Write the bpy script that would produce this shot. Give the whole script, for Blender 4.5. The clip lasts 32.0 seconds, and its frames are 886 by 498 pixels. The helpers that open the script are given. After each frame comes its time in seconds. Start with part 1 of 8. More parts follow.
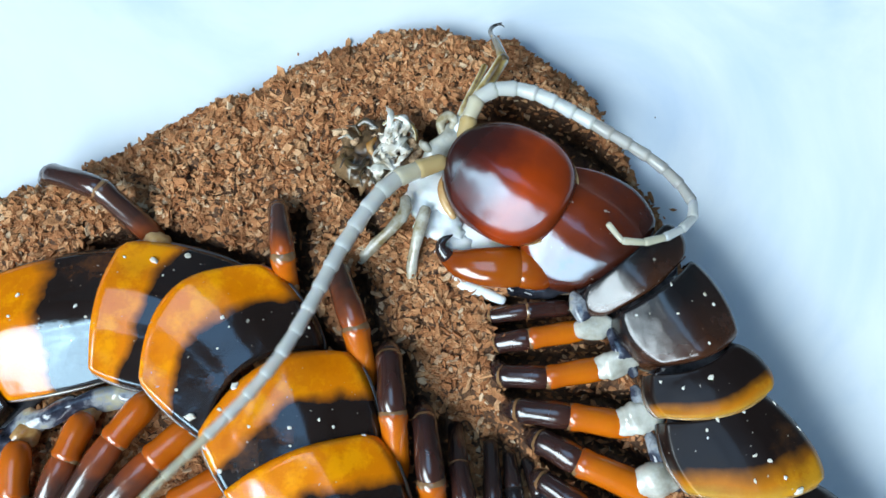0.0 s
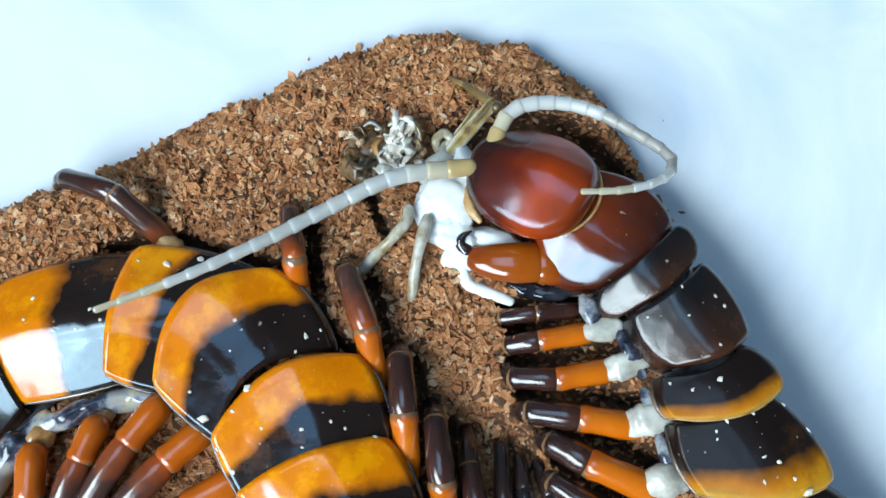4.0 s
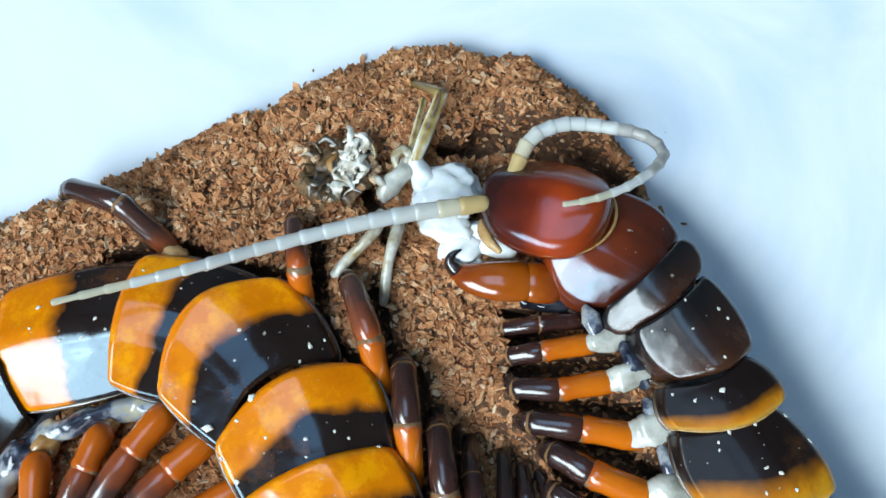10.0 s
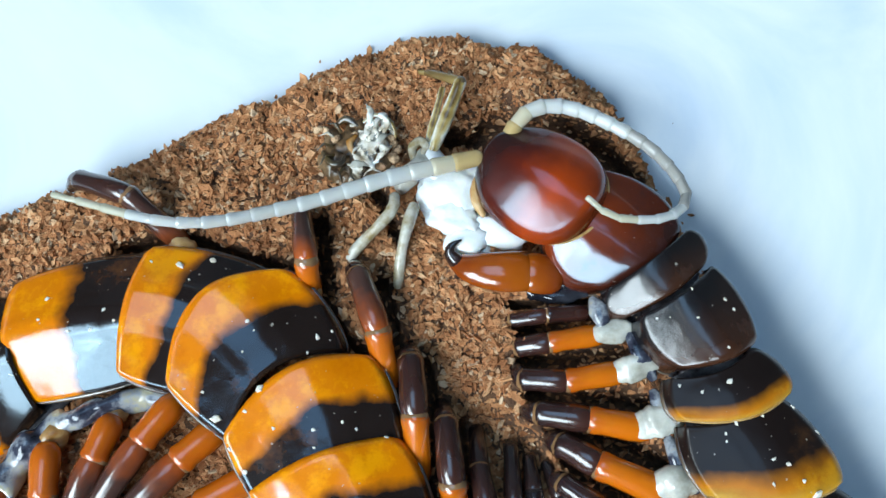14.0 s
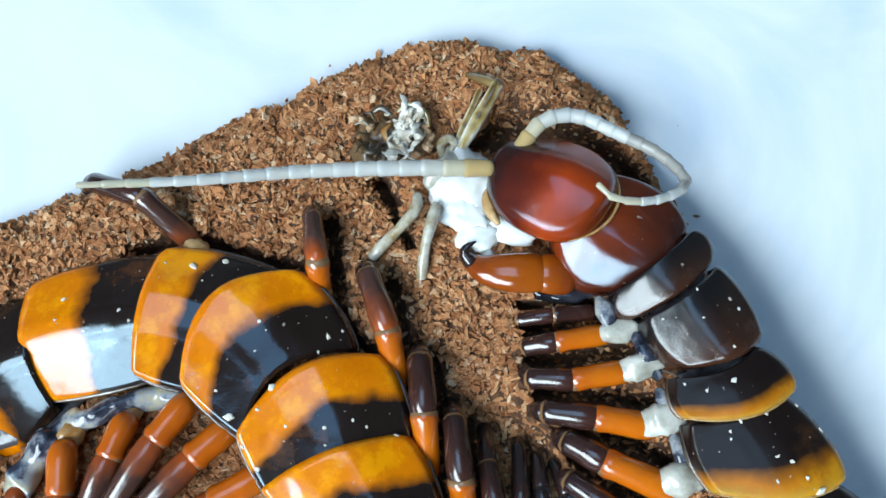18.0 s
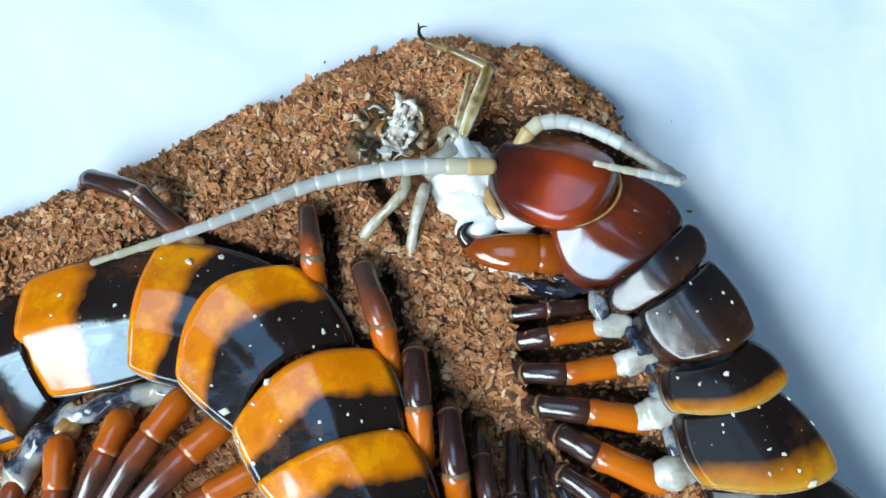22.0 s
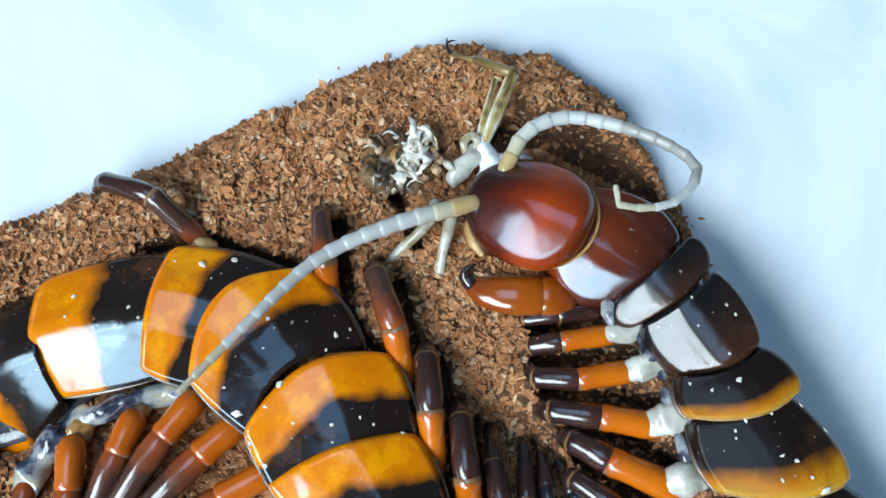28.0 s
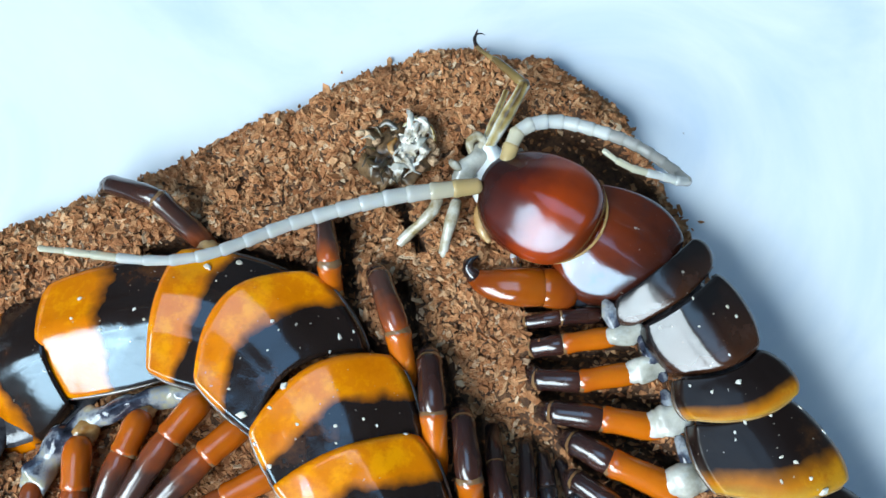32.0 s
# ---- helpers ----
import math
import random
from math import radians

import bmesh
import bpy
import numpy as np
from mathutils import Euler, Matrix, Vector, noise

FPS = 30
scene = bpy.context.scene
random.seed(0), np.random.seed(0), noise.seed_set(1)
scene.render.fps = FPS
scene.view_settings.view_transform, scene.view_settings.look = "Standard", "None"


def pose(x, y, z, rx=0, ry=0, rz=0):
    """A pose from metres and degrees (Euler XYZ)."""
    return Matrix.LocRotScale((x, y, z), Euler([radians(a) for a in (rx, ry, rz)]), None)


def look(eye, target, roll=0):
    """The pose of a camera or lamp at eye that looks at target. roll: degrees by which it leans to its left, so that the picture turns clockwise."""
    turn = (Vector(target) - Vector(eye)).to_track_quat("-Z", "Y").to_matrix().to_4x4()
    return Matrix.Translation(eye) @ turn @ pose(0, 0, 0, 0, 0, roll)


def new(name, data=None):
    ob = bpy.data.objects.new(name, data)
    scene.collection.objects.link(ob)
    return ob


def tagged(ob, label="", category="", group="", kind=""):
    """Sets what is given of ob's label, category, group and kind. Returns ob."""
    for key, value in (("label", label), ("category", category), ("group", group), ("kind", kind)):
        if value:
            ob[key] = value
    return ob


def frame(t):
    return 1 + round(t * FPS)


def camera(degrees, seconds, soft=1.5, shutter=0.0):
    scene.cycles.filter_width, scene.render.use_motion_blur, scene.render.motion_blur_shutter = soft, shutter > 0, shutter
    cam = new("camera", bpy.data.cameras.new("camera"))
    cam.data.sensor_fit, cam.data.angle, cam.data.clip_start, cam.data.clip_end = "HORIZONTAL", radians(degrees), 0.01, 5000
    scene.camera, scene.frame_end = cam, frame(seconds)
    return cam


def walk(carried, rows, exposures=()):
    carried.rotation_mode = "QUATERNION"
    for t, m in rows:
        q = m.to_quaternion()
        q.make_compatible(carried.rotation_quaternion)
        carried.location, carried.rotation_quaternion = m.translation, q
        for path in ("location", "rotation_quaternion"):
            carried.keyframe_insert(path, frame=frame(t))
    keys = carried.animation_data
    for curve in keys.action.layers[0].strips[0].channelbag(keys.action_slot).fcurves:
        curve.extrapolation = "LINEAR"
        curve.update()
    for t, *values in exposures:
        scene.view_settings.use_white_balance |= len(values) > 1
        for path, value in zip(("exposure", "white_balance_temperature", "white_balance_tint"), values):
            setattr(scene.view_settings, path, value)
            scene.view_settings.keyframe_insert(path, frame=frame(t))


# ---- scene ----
cam = camera(54.0, 32.0, shutter=0.5)
MM = 0.001


def V(p):
    """A place given in millimetres."""
    return Vector(p) * MM


walk(cam, [
    (0.0, pose(0.001219, -0.021508, 0.087213, 14.848, -1.083, -0.216)),
    (0.5, pose(0.001237, -0.021536, 0.087147, 14.576, -1.076, -0.147)),
    (1.0, pose(0.000747, -0.021780, 0.087005, 14.727, -0.984, -0.135)),
    (1.5, pose(0.000645, -0.021925, 0.087431, 14.942, -0.870, -0.193)),
    (2.0, pose(0.000496, -0.022090, 0.087595, 15.049, -0.894, -0.208)),
    (2.5, pose(0.000934, -0.021850, 0.087906, 14.989, -0.711, -0.173)),
    (3.0, pose(0.000957, -0.021776, 0.087953, 15.034, -0.692, -0.209)),
    (3.5, pose(0.000962, -0.021713, 0.087755, 15.018, -0.622, -0.258)),
    (5.5, pose(0.000722, -0.021538, 0.088354, 15.218, -0.537, -0.074)),
    (6.0, pose(0.000479, -0.021528, 0.088202, 15.411, -0.764, -0.173)),
    (6.5, pose(0.000536, -0.021418, 0.087997, 15.234, -0.645, -0.128)),
    (7.0, pose(0.000385, -0.021563, 0.087942, 15.314, -0.794, -0.207)),
    (7.5, pose(0.000430, -0.021602, 0.088374, 15.335, -0.573, -0.154)),
    (8.0, pose(0.000553, -0.021593, 0.088349, 15.347, -0.700, -0.177)),
    (8.5, pose(0.000427, -0.021599, 0.088026, 15.295, -0.648, -0.044)),
    (9.0, pose(0.000563, -0.021490, 0.087980, 15.401, -0.696, -0.088)),
    (9.5, pose(0.000555, -0.021630, 0.088054, 15.529, -0.651, -0.038)),
    (10.0, pose(0.000570, -0.021545, 0.088364, 15.564, -0.639, -0.062)),
    (10.5, pose(0.000770, -0.021361, 0.088825, 15.237, -0.501, -0.052)),
    (11.0, pose(0.000512, -0.021712, 0.088526, 15.435, -0.548, -0.078)),
    (11.5, pose(0.000582, -0.021605, 0.088473, 15.505, -0.774, -0.161)),
    (12.0, pose(0.000686, -0.021597, 0.088400, 15.284, -0.512, -0.094)),
    (12.5, pose(0.000725, -0.021580, 0.088705, 15.314, -0.369, -0.044)),
    (13.0, pose(0.000334, -0.021967, 0.088567, 15.389, -0.420, -0.055)),
    (13.5, pose(0.000232, -0.021541, 0.088515, 15.178, -0.525, -0.078)),
    (14.0, pose(0.000420, -0.021617, 0.088374, 15.039, -0.281, 0.029)),
    (14.5, pose(0.000623, -0.021738, 0.088463, 15.231, -0.241, -0.003)),
    (16.5, pose(0.000448, -0.021839, 0.088766, 15.129, -0.389, -0.151)),
    (17.0, pose(0.000536, -0.021876, 0.089296, 15.130, -0.209, -0.096)),
    (17.5, pose(0.000552, -0.021848, 0.089206, 14.938, -0.021, 0.028)),
    (18.0, pose(0.000200, -0.021925, 0.089730, 15.068, 0.134, 0.059)),
    (18.5, pose(0.000243, -0.021622, 0.089774, 14.842, 0.123, 0.049)),
    (19.0, pose(-0.000000, -0.021896, 0.089717, 15.000, -0.000, 0.000)),
    (19.5, pose(0.000006, -0.022142, 0.090327, 15.278, -0.084, 0.001)),
    (20.0, pose(0.000179, -0.022009, 0.090123, 14.828, -0.097, 0.033)),
    (20.5, pose(0.000192, -0.022071, 0.089746, 14.777, -0.025, 0.050)),
    (21.0, pose(0.000073, -0.022346, 0.089492, 14.779, -0.148, -0.098)),
    (21.5, pose(0.000306, -0.021982, 0.089923, 14.765, -0.052, -0.057)),
    (22.0, pose(0.000502, -0.022248, 0.090132, 14.893, 0.007, -0.085)),
    (22.5, pose(0.000382, -0.022295, 0.090434, 14.733, 0.320, 0.010)),
    (23.0, pose(0.000064, -0.022392, 0.090424, 15.014, 0.153, -0.040)),
    (23.5, pose(0.000239, -0.022356, 0.090471, 14.786, 0.314, -0.086)),
    (24.0, pose(0.000549, -0.022288, 0.090885, 14.877, 0.481, -0.024)),
    (24.5, pose(0.000680, -0.022188, 0.090700, 14.573, 0.649, -0.005)),
    (25.0, pose(0.000535, -0.022437, 0.090331, 14.900, 0.529, -0.020)),
    (25.5, pose(0.000575, -0.022429, 0.090014, 15.018, 0.546, 0.141)),
    (27.5, pose(-0.000272, -0.022966, 0.090178, 15.705, 0.169, 0.496)),
    (28.0, pose(-0.000276, -0.023213, 0.090122, 15.815, 0.192, 0.415)),
    (28.5, pose(-0.000225, -0.023219, 0.090715, 15.740, 0.345, 0.483)),
    (29.0, pose(-0.000089, -0.022861, 0.090825, 15.546, 0.397, 0.553)),
    (29.5, pose(-0.000292, -0.022994, 0.090603, 15.868, 0.186, 0.594)),
    (30.0, pose(-0.000499, -0.023320, 0.090637, 15.786, 0.235, 0.542)),
    (30.5, pose(-0.000325, -0.022964, 0.091116, 15.644, 0.276, 0.522)),
    (31.0, pose(-0.000395, -0.023346, 0.090931, 15.780, 0.291, 0.549)),
    (31.5, pose(-0.000518, -0.023088, 0.090936, 15.812, 0.103, 0.478)),
    (32.0, pose(-0.000563, -0.023239, 0.091023, 15.866, 0.154, 0.478)),
])

# ---- light: a daylit room, two corner windows and a ceiling panel ----
world = bpy.data.worlds.new("sky")
scene.world = world
world.use_nodes = True
bg = world.node_tree.nodes["Background"]
sky = world.node_tree.nodes.new("ShaderNodeTexSky")
sky.sky_type, sky.sun_disc, sky.sun_elevation, sky.sun_rotation = "NISHITA", False, radians(40), radians(255)
world.node_tree.links.new(sky.outputs[0], bg.inputs[0])
bg.inputs[1].default_value = 0.1


def area(name, eye, target, sx, sy, watts, colour):
    data = bpy.data.lights.new(name, "AREA")
    data.shape, data.size, data.size_y, data.energy, data.color = "RECTANGLE", sx, sy, watts, colour
    ob = new(name, data)
    ob.matrix_basis = look(eye, target)
    return ob


area("window_light", (-1.29, -0.75, 1.38), (0, 0, 0), 1.00, 0.94, 45, (0.75, 0.91, 1.0))
area("window_light", (-0.75, -1.49, 1.38), (0, 0, 0), 1.00, 0.94, 45, (0.75, 0.91, 1.0))
area("ceiling_light", (-0.35, 0.30, 2.37), (-0.35, 0.30, 0), 1.2, 1.3, 13.0, (0.36, 0.66, 1.02))
scene.view_settings.exposure = 0.0

# ---- materials ----


class Mat:
    """A small builder for node materials."""

    def __init__(self, name, rough=0.5, **sockets):
        self.m = bpy.data.materials.new(name)
        self.m.use_nodes = True
        self.n, self.l = self.m.node_tree.nodes, self.m.node_tree.links
        self.b = self.n["Principled BSDF"]
        self.b.inputs["Roughness"].default_value = rough
        for key, value in sockets.items():
            self.b.inputs[key.replace("_", " ")].default_value = value

    def node(self, kind, **inputs):
        nd = self.n.new("ShaderNode" + kind)
        for key, value in inputs.items():
            self.put(nd.inputs[key.replace("_", " ")], value)
        return nd

    def put(self, socket, value):
        if isinstance(value, bpy.types.NodeSocket):
            self.l.new(value, socket)
        else:
            socket.default_value = value

    def noise(self, scale, detail=3.0, rough=0.5, space="Object"):
        co = self.node("TexCoord")
        return self.node("TexNoise", Vector=co.outputs[space], Scale=scale, Detail=detail, Roughness=rough).outputs["Fac"]

    def ramp(self, fac, *stops):
        nd = self.node("ValToRGB", Fac=fac)
        e = nd.color_ramp.elements
        while len(e) < len(stops):
            e.new(0.5)
        for el, (pos, col) in zip(e, stops):
            el.position, el.color = pos, (*col, 1) if len(col) == 3 else col
        return nd.outputs[0]

    def mix(self, fac, a, b, blend="MIX"):
        nd = self.n.new("ShaderNodeMix")
        nd.data_type, nd.blend_type = "RGBA", blend
        for i, value in ((0, fac), (6, a), (7, b)):
            if isinstance(value, tuple) and len(value) == 3:
                value = (*value, 1)
            self.put(nd.inputs[i], value)
        return nd.outputs[2]

    def math(self, op, a, b=0.0, c=0.0):
        nd = self.n.new("ShaderNodeMath")
        nd.operation = op
        for i, value in enumerate((a, b, c)):
            self.put(nd.inputs[i], value)
        return nd.outputs[0]

    def uv(self):
        sep = self.node("SeparateXYZ", Vector=self.node("UVMap").outputs[0])
        return sep.outputs[0], sep.outputs[1]

    def colour(self, socket):
        self.put(self.b.inputs["Base Color"], socket)
        return self

    def bump(self, height, strength=0.3, distance=0.0002):
        self.put(self.b.inputs["Normal"], self.node("Bump", Height=height, Strength=strength, Distance=distance).outputs[0])
        return self

    def roughness(self, socket):
        self.put(self.b.inputs["Roughness"], socket)
        return self


def shell(name, split, soft, dark, bright, edge=None, wob=0.16, rough=0.22, sides=0.0, ior=1.55):
    """Glossy chitin: dark in front, bright towards the rear edge, with a wandering border."""
    mt = Mat(name, rough, Coat_Weight=0.1, Coat_Roughness=0.06, IOR=ior)
    u, v = mt.uv()
    n1, n2 = mt.noise(180, 3), mt.noise(700, 4, 0.6)
    w = mt.math("ADD", u, mt.math("MULTIPLY", mt.math("SUBTRACT", n1, 0.5), wob * 2))
    w = mt.math("ADD", w, mt.math("MULTIPLY", mt.math("SUBTRACT", n2, 0.5), wob * 0.5))
    if sides:
        w = mt.math("SUBTRACT", w, mt.math("MULTIPLY", mt.math("POWER", v, 6.0), sides))
    stops = [(split - soft, dark), (split + soft, bright)]
    if edge:
        stops.append((0.97, edge))
    base = mt.ramp(w, *stops)
    patch = mt.noise(230, 6, 0.7)
    lighter = mt.mix(mt.ramp(patch, (0.50, (0, 0, 0)), (0.60, (1, 1, 1))), base, tuple(c * f for c, f in zip(bright, (1.25, 1.75, 3.0))))
    lighter = mt.mix(mt.ramp(patch, (0.34, (0.45, 0.45, 0.45)), (0.46, (0, 0, 0))), lighter, tuple(c * f for c, f in zip(bright, (0.72, 0.50, 0.5))))
    pale = mt.ramp(w, (split, (0, 0, 0)), (min(split + 0.12, 0.98), (0.8, 0.8, 0.8)))
    dust = mt.ramp(mt.noise(1900, 2, 0.4), (0.735, (0, 0, 0)), (0.76, (0.55, 0.55, 0.55)))
    streak = mt.ramp(mt.noise(90, 6, 0.75), (0.58, (0, 0, 0)), (0.74, (0.22, 0.22, 0.22)))
    worn = mt.mix(streak, mt.mix(pale, base, lighter), tuple(c * 0.55 + 0.02 for c in bright))
    mt.colour(mt.mix(dust, worn, (0.5, 0.45, 0.38)))
    mt.roughness(mt.math("MULTIPLY_ADD", mt.noise(420, 4), 0.20, rough - 0.08))
    mt.bump(mt.math("ADD", mt.noise(700, 4, 0.6), mt.math("MULTIPLY", mt.noise(140, 2), 2.5)), 0.16, 0.0002)
    return mt.m


TIGER = shell("orange_black_chitin", 0.53, 0.06, (0.017, 0.010, 0.008), (0.74, 0.20, 0.0), wob=0.17, rough=0.13, ior=1.6)
AMBER = shell("amber_edged_chitin", 0.72, 0.11, (0.011, 0.006, 0.005), (0.50, 0.16, 0.003), (0.50, 0.26, 0.03), wob=0.16, sides=-0.2, rough=0.36, ior=1.36)
DUSK = shell("blackish_brown_chitin", 0.6, 0.4, (0.010, 0.009, 0.010), (0.055, 0.019, 0.008), wob=0.5, rough=0.21, ior=1.6)
RUST = shell("red_brown_chitin", 0.5, 0.4, (0.21, 0.032, 0.006), (0.050, 0.012, 0.006), wob=0.2, rough=0.15, ior=1.7)
# the blue of the daylight is put into these shells' reflection tint
for mat in (RUST, TIGER):
    mat.node_tree.nodes["Principled BSDF"].inputs["Specular Tint"].default_value = (0.62, 0.84, 1.0, 1.0)


def head_material():
    # Specular_Tint puts the daylight's blue into the head's reflections too
    mt = Mat("mahogany_chitin", 0.3, Coat_Weight=0.05, Coat_Roughness=0.12, IOR=1.6, Specular_Tint=(0.62, 0.84, 1.0, 1.0))
    u, v = mt.uv()
    n = mt.noise(220, 4)
    w = mt.math("ADD", u, mt.math("MULTIPLY", mt.math("SUBTRACT", n, 0.5), 0.5))
    mt.colour(mt.ramp(w, (0.10, (0.030, 0.008, 0.006)), (0.36, (0.10, 0.012, 0.004)), (0.66, (0.36, 0.042, 0.003)), (1.0, (0.15, 0.024, 0.005))))
    mt.roughness(mt.math("MULTIPLY_ADD", mt.noise(400, 5), 0.14, 0.13))
    mt.bump(mt.noise(900, 4), 0.12, 0.0002)
    return mt.m


HEAD = head_material()


def leg_material(name, near, far, split=0.5, rough=0.2):
    mt = Mat(name, rough, IOR=1.6, Coat_Weight=0.6, Coat_Roughness=0.16, Subsurface_Weight=0.1, Subsurface_Radius=(0.002, 0.0006, 0.0002), Subsurface_Scale=0.3)
    u, v = mt.uv()
    n = mt.noise(350, 3)
    w = mt.math("ADD", u, mt.math("MULTIPLY", mt.math("SUBTRACT", n, 0.5), 0.5))
    mt.colour(mt.ramp(w, (max(0, split - 0.2), near), (min(1, split + 0.2), far)))
    mt.bump(mt.noise(900, 3), 0.12, 0.0002)
    return mt.m


LEG_ORANGE = leg_material("orange_leg_chitin", (0.62, 0.145, 0.004), (0.42, 0.075, 0.006), 0.7)
LEG_RUST = leg_material("burnt_orange_leg_chitin", (0.58, 0.122, 0.003), (0.42, 0.074, 0.005), 0.7, 0.24)
LEG_MIXED = leg_material("orange_to_brown_leg_chitin", (0.46, 0.085, 0.008), (0.070, 0.030, 0.022), 0.30)
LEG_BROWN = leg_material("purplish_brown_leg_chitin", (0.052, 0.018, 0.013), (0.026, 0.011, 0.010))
# blackish feet and tips; also the painted shade on the legs under the coil
LEG_DARK = leg_material("blackish_and_shaded_leg_chitin", (0.03, 0.014, 0.012), (0.012, 0.009, 0.010))
# joint rings of the legs under the coil, shade put into their colour
SHADE = leg_material("shaded_joint_chitin", (0.03, 0.014, 0.010), (0.02, 0.010, 0.008), 0.5, 0.5)
JOINT = leg_material("tan_leg_joint", (0.18, 0.08, 0.03), (0.24, 0.13, 0.06), 0.5, 0.12)
CLAW = leg_material("amber_claw_chitin", (0.36, 0.078, 0.004), (0.24, 0.042, 0.004), 0.5, 0.13)


def pale_material(name, a, b, scale, rough=0.35, trans=0.0, sub=0.3):
    mt = Mat(name, rough, Subsurface_Weight=sub, Subsurface_Radius=(0.001, 0.0008, 0.0006), Subsurface_Scale=0.4, Coat_Weight=0.25, Coat_Roughness=0.15)
    mt.b.inputs["Transmission Weight"].default_value = trans
    mt.colour(mt.ramp(mt.noise(scale, 5, 0.6), (0.35, a), (0.65, b)))
    mt.bump(mt.noise(scale * 2, 3), 0.25, 0.0003)
    return mt.m


MEMBRANE = pale_material("pale_joint_membrane", (0.34, 0.32, 0.26), (0.82, 0.80, 0.72), 260, 0.10, 0.15, 0.3)

def skin_material():
    mt = Mat("wet_mottled_side_skin", 0.1, Coat_Weight=0.3)
    n = mt.noise(260, 5, 0.6)
    mt.colour(mt.ramp(n, (0.38, (0.012, 0.013, 0.022)), (0.47, (0.05, 0.055, 0.08)), (0.55, (0.30, 0.31, 0.33)), (0.62, (0.40, 0.36, 0.24)), (0.70, (0.58, 0.58, 0.55))))
    mt.bump(mt.noise(420, 3), 0.25, 0.0003)
    return mt.m


SKIN = skin_material()
AMBER_SKIN = pale_material("amber_joint_skin", (0.30, 0.12, 0.02), (0.62, 0.42, 0.20), 300, 0.12)
PLEURA = pale_material("dark_side_membrane", (0.016, 0.012, 0.013), (0.16, 0.16, 0.18), 420, 0.08, sub=0.0)
UNDER = pale_material("black_glassy_membrane", (0.006, 0.006, 0.009), (0.035, 0.036, 0.046), 300, 0.05, sub=0.0)
FLESH = pale_material("white_flesh", (0.76, 0.79, 0.79), (0.90, 0.92, 0.91), 300, 0.3)
CARCASS = pale_material("mottled_carcass", (0.035, 0.018, 0.008), (0.30, 0.18, 0.09), 420, 0.3, 0.0, 0.1)
TORN = pale_material("torn_mottled_flesh", (0.40, 0.31, 0.20), (0.90, 0.87, 0.80), 520, 0.16)
GRIT = pale_material("cream_grit", (0.62, 0.55, 0.44), (0.85, 0.82, 0.74), 900, 0.7)


def feeler_material(name, far, near):
    mt = Mat(name, 0.12, Transmission_Weight=0.4, IOR=1.36, Subsurface_Weight=0.3, Subsurface_Radius=(0.001, 0.0009, 0.0007), Subsurface_Scale=0.5, Coat_Weight=0.6, Coat_Roughness=0.06)
    u, v = mt.uv()
    n = mt.noise(600, 3)
    w = mt.math("ADD", u, mt.math("MULTIPLY", mt.math("SUBTRACT", n, 0.5), 0.3))
    mt.colour(mt.ramp(w, (0.0, near), (0.12, far), (0.86, far), (1.0, tuple(c * 0.8 for c in far))))
    mt.bump(n, 0.1, 0.0002)
    return mt.m


FEELER = feeler_material("milky_antenna", (0.77, 0.78, 0.75), (0.86, 0.87, 0.84))
FEELER_THIN = feeler_material("thin_greyish_antenna", (0.50, 0.48, 0.44), (0.60, 0.59, 0.55))
FEELER_ROOTS = [feeler_material("amber_antenna_root", a, b) for a, b in (((0.72, 0.52, 0.24), (0.52, 0.24, 0.03)), ((0.78, 0.70, 0.52), (0.70, 0.50, 0.22)), ((0.77, 0.76, 0.70), (0.76, 0.72, 0.60)))]
FEELER_TIP = feeler_material("yellowish_antenna_tip", (0.70, 0.66, 0.50), (0.66, 0.62, 0.46))


def prey_leg_material():
    mt = Mat("olive_striped_insect_leg", 0.14, Coat_Weight=0.5, Subsurface_Weight=0.15, Subsurface_Radius=(0.001, 0.0008, 0.0004), Subsurface_Scale=0.3)
    u, v = mt.uv()
    stripe = mt.math("ABSOLUTE", mt.math("SUBTRACT", mt.math("FRACT", mt.math("MULTIPLY", v, 2.0)), 0.5))
    mt.colour(mt.ramp(mt.math("MULTIPLY_ADD", stripe, 0.45, mt.math("MULTIPLY", mt.noise(420, 4), 0.5)),
                      (0.24, (0.10, 0.055, 0.015)), (0.31, (0.36, 0.25, 0.08)), (0.37, (0.48, 0.41, 0.24)), (0.43, (0.72, 0.70, 0.62))))
    mt.bump(mt.noise(900, 3), 0.2, 0.0002)
    return mt.m


PREY_LEG = prey_leg_material()
PREY_PALE = pale_material("glassy_pale_insect_leg", (0.30, 0.22, 0.10), (0.74, 0.73, 0.66), 420, 0.08, 0.1, 0.1)
PREY_SHIN = leg_material("olive_brown_insect_shin", (0.30, 0.20, 0.07), (0.14, 0.085, 0.03), 0.45, 0.2)
PREY_DARK = leg_material("dark_insect_shin", (0.09, 0.055, 0.018), (0.035, 0.025, 0.015), 0.5, 0.35)
BEAD = leg_material("dark_margin_chitin", (0.05, 0.03, 0.02), (0.20, 0.15, 0.11), 0.5, 0.07)
RIM = pale_material("glassy_plate_rim", (0.30, 0.24, 0.16), (0.62, 0.60, 0.55), 800, 0.12)
GOLD_RIM = pale_material("amber_plate_rim", (0.35, 0.18, 0.05), (0.52, 0.34, 0.14), 800, 0.15)


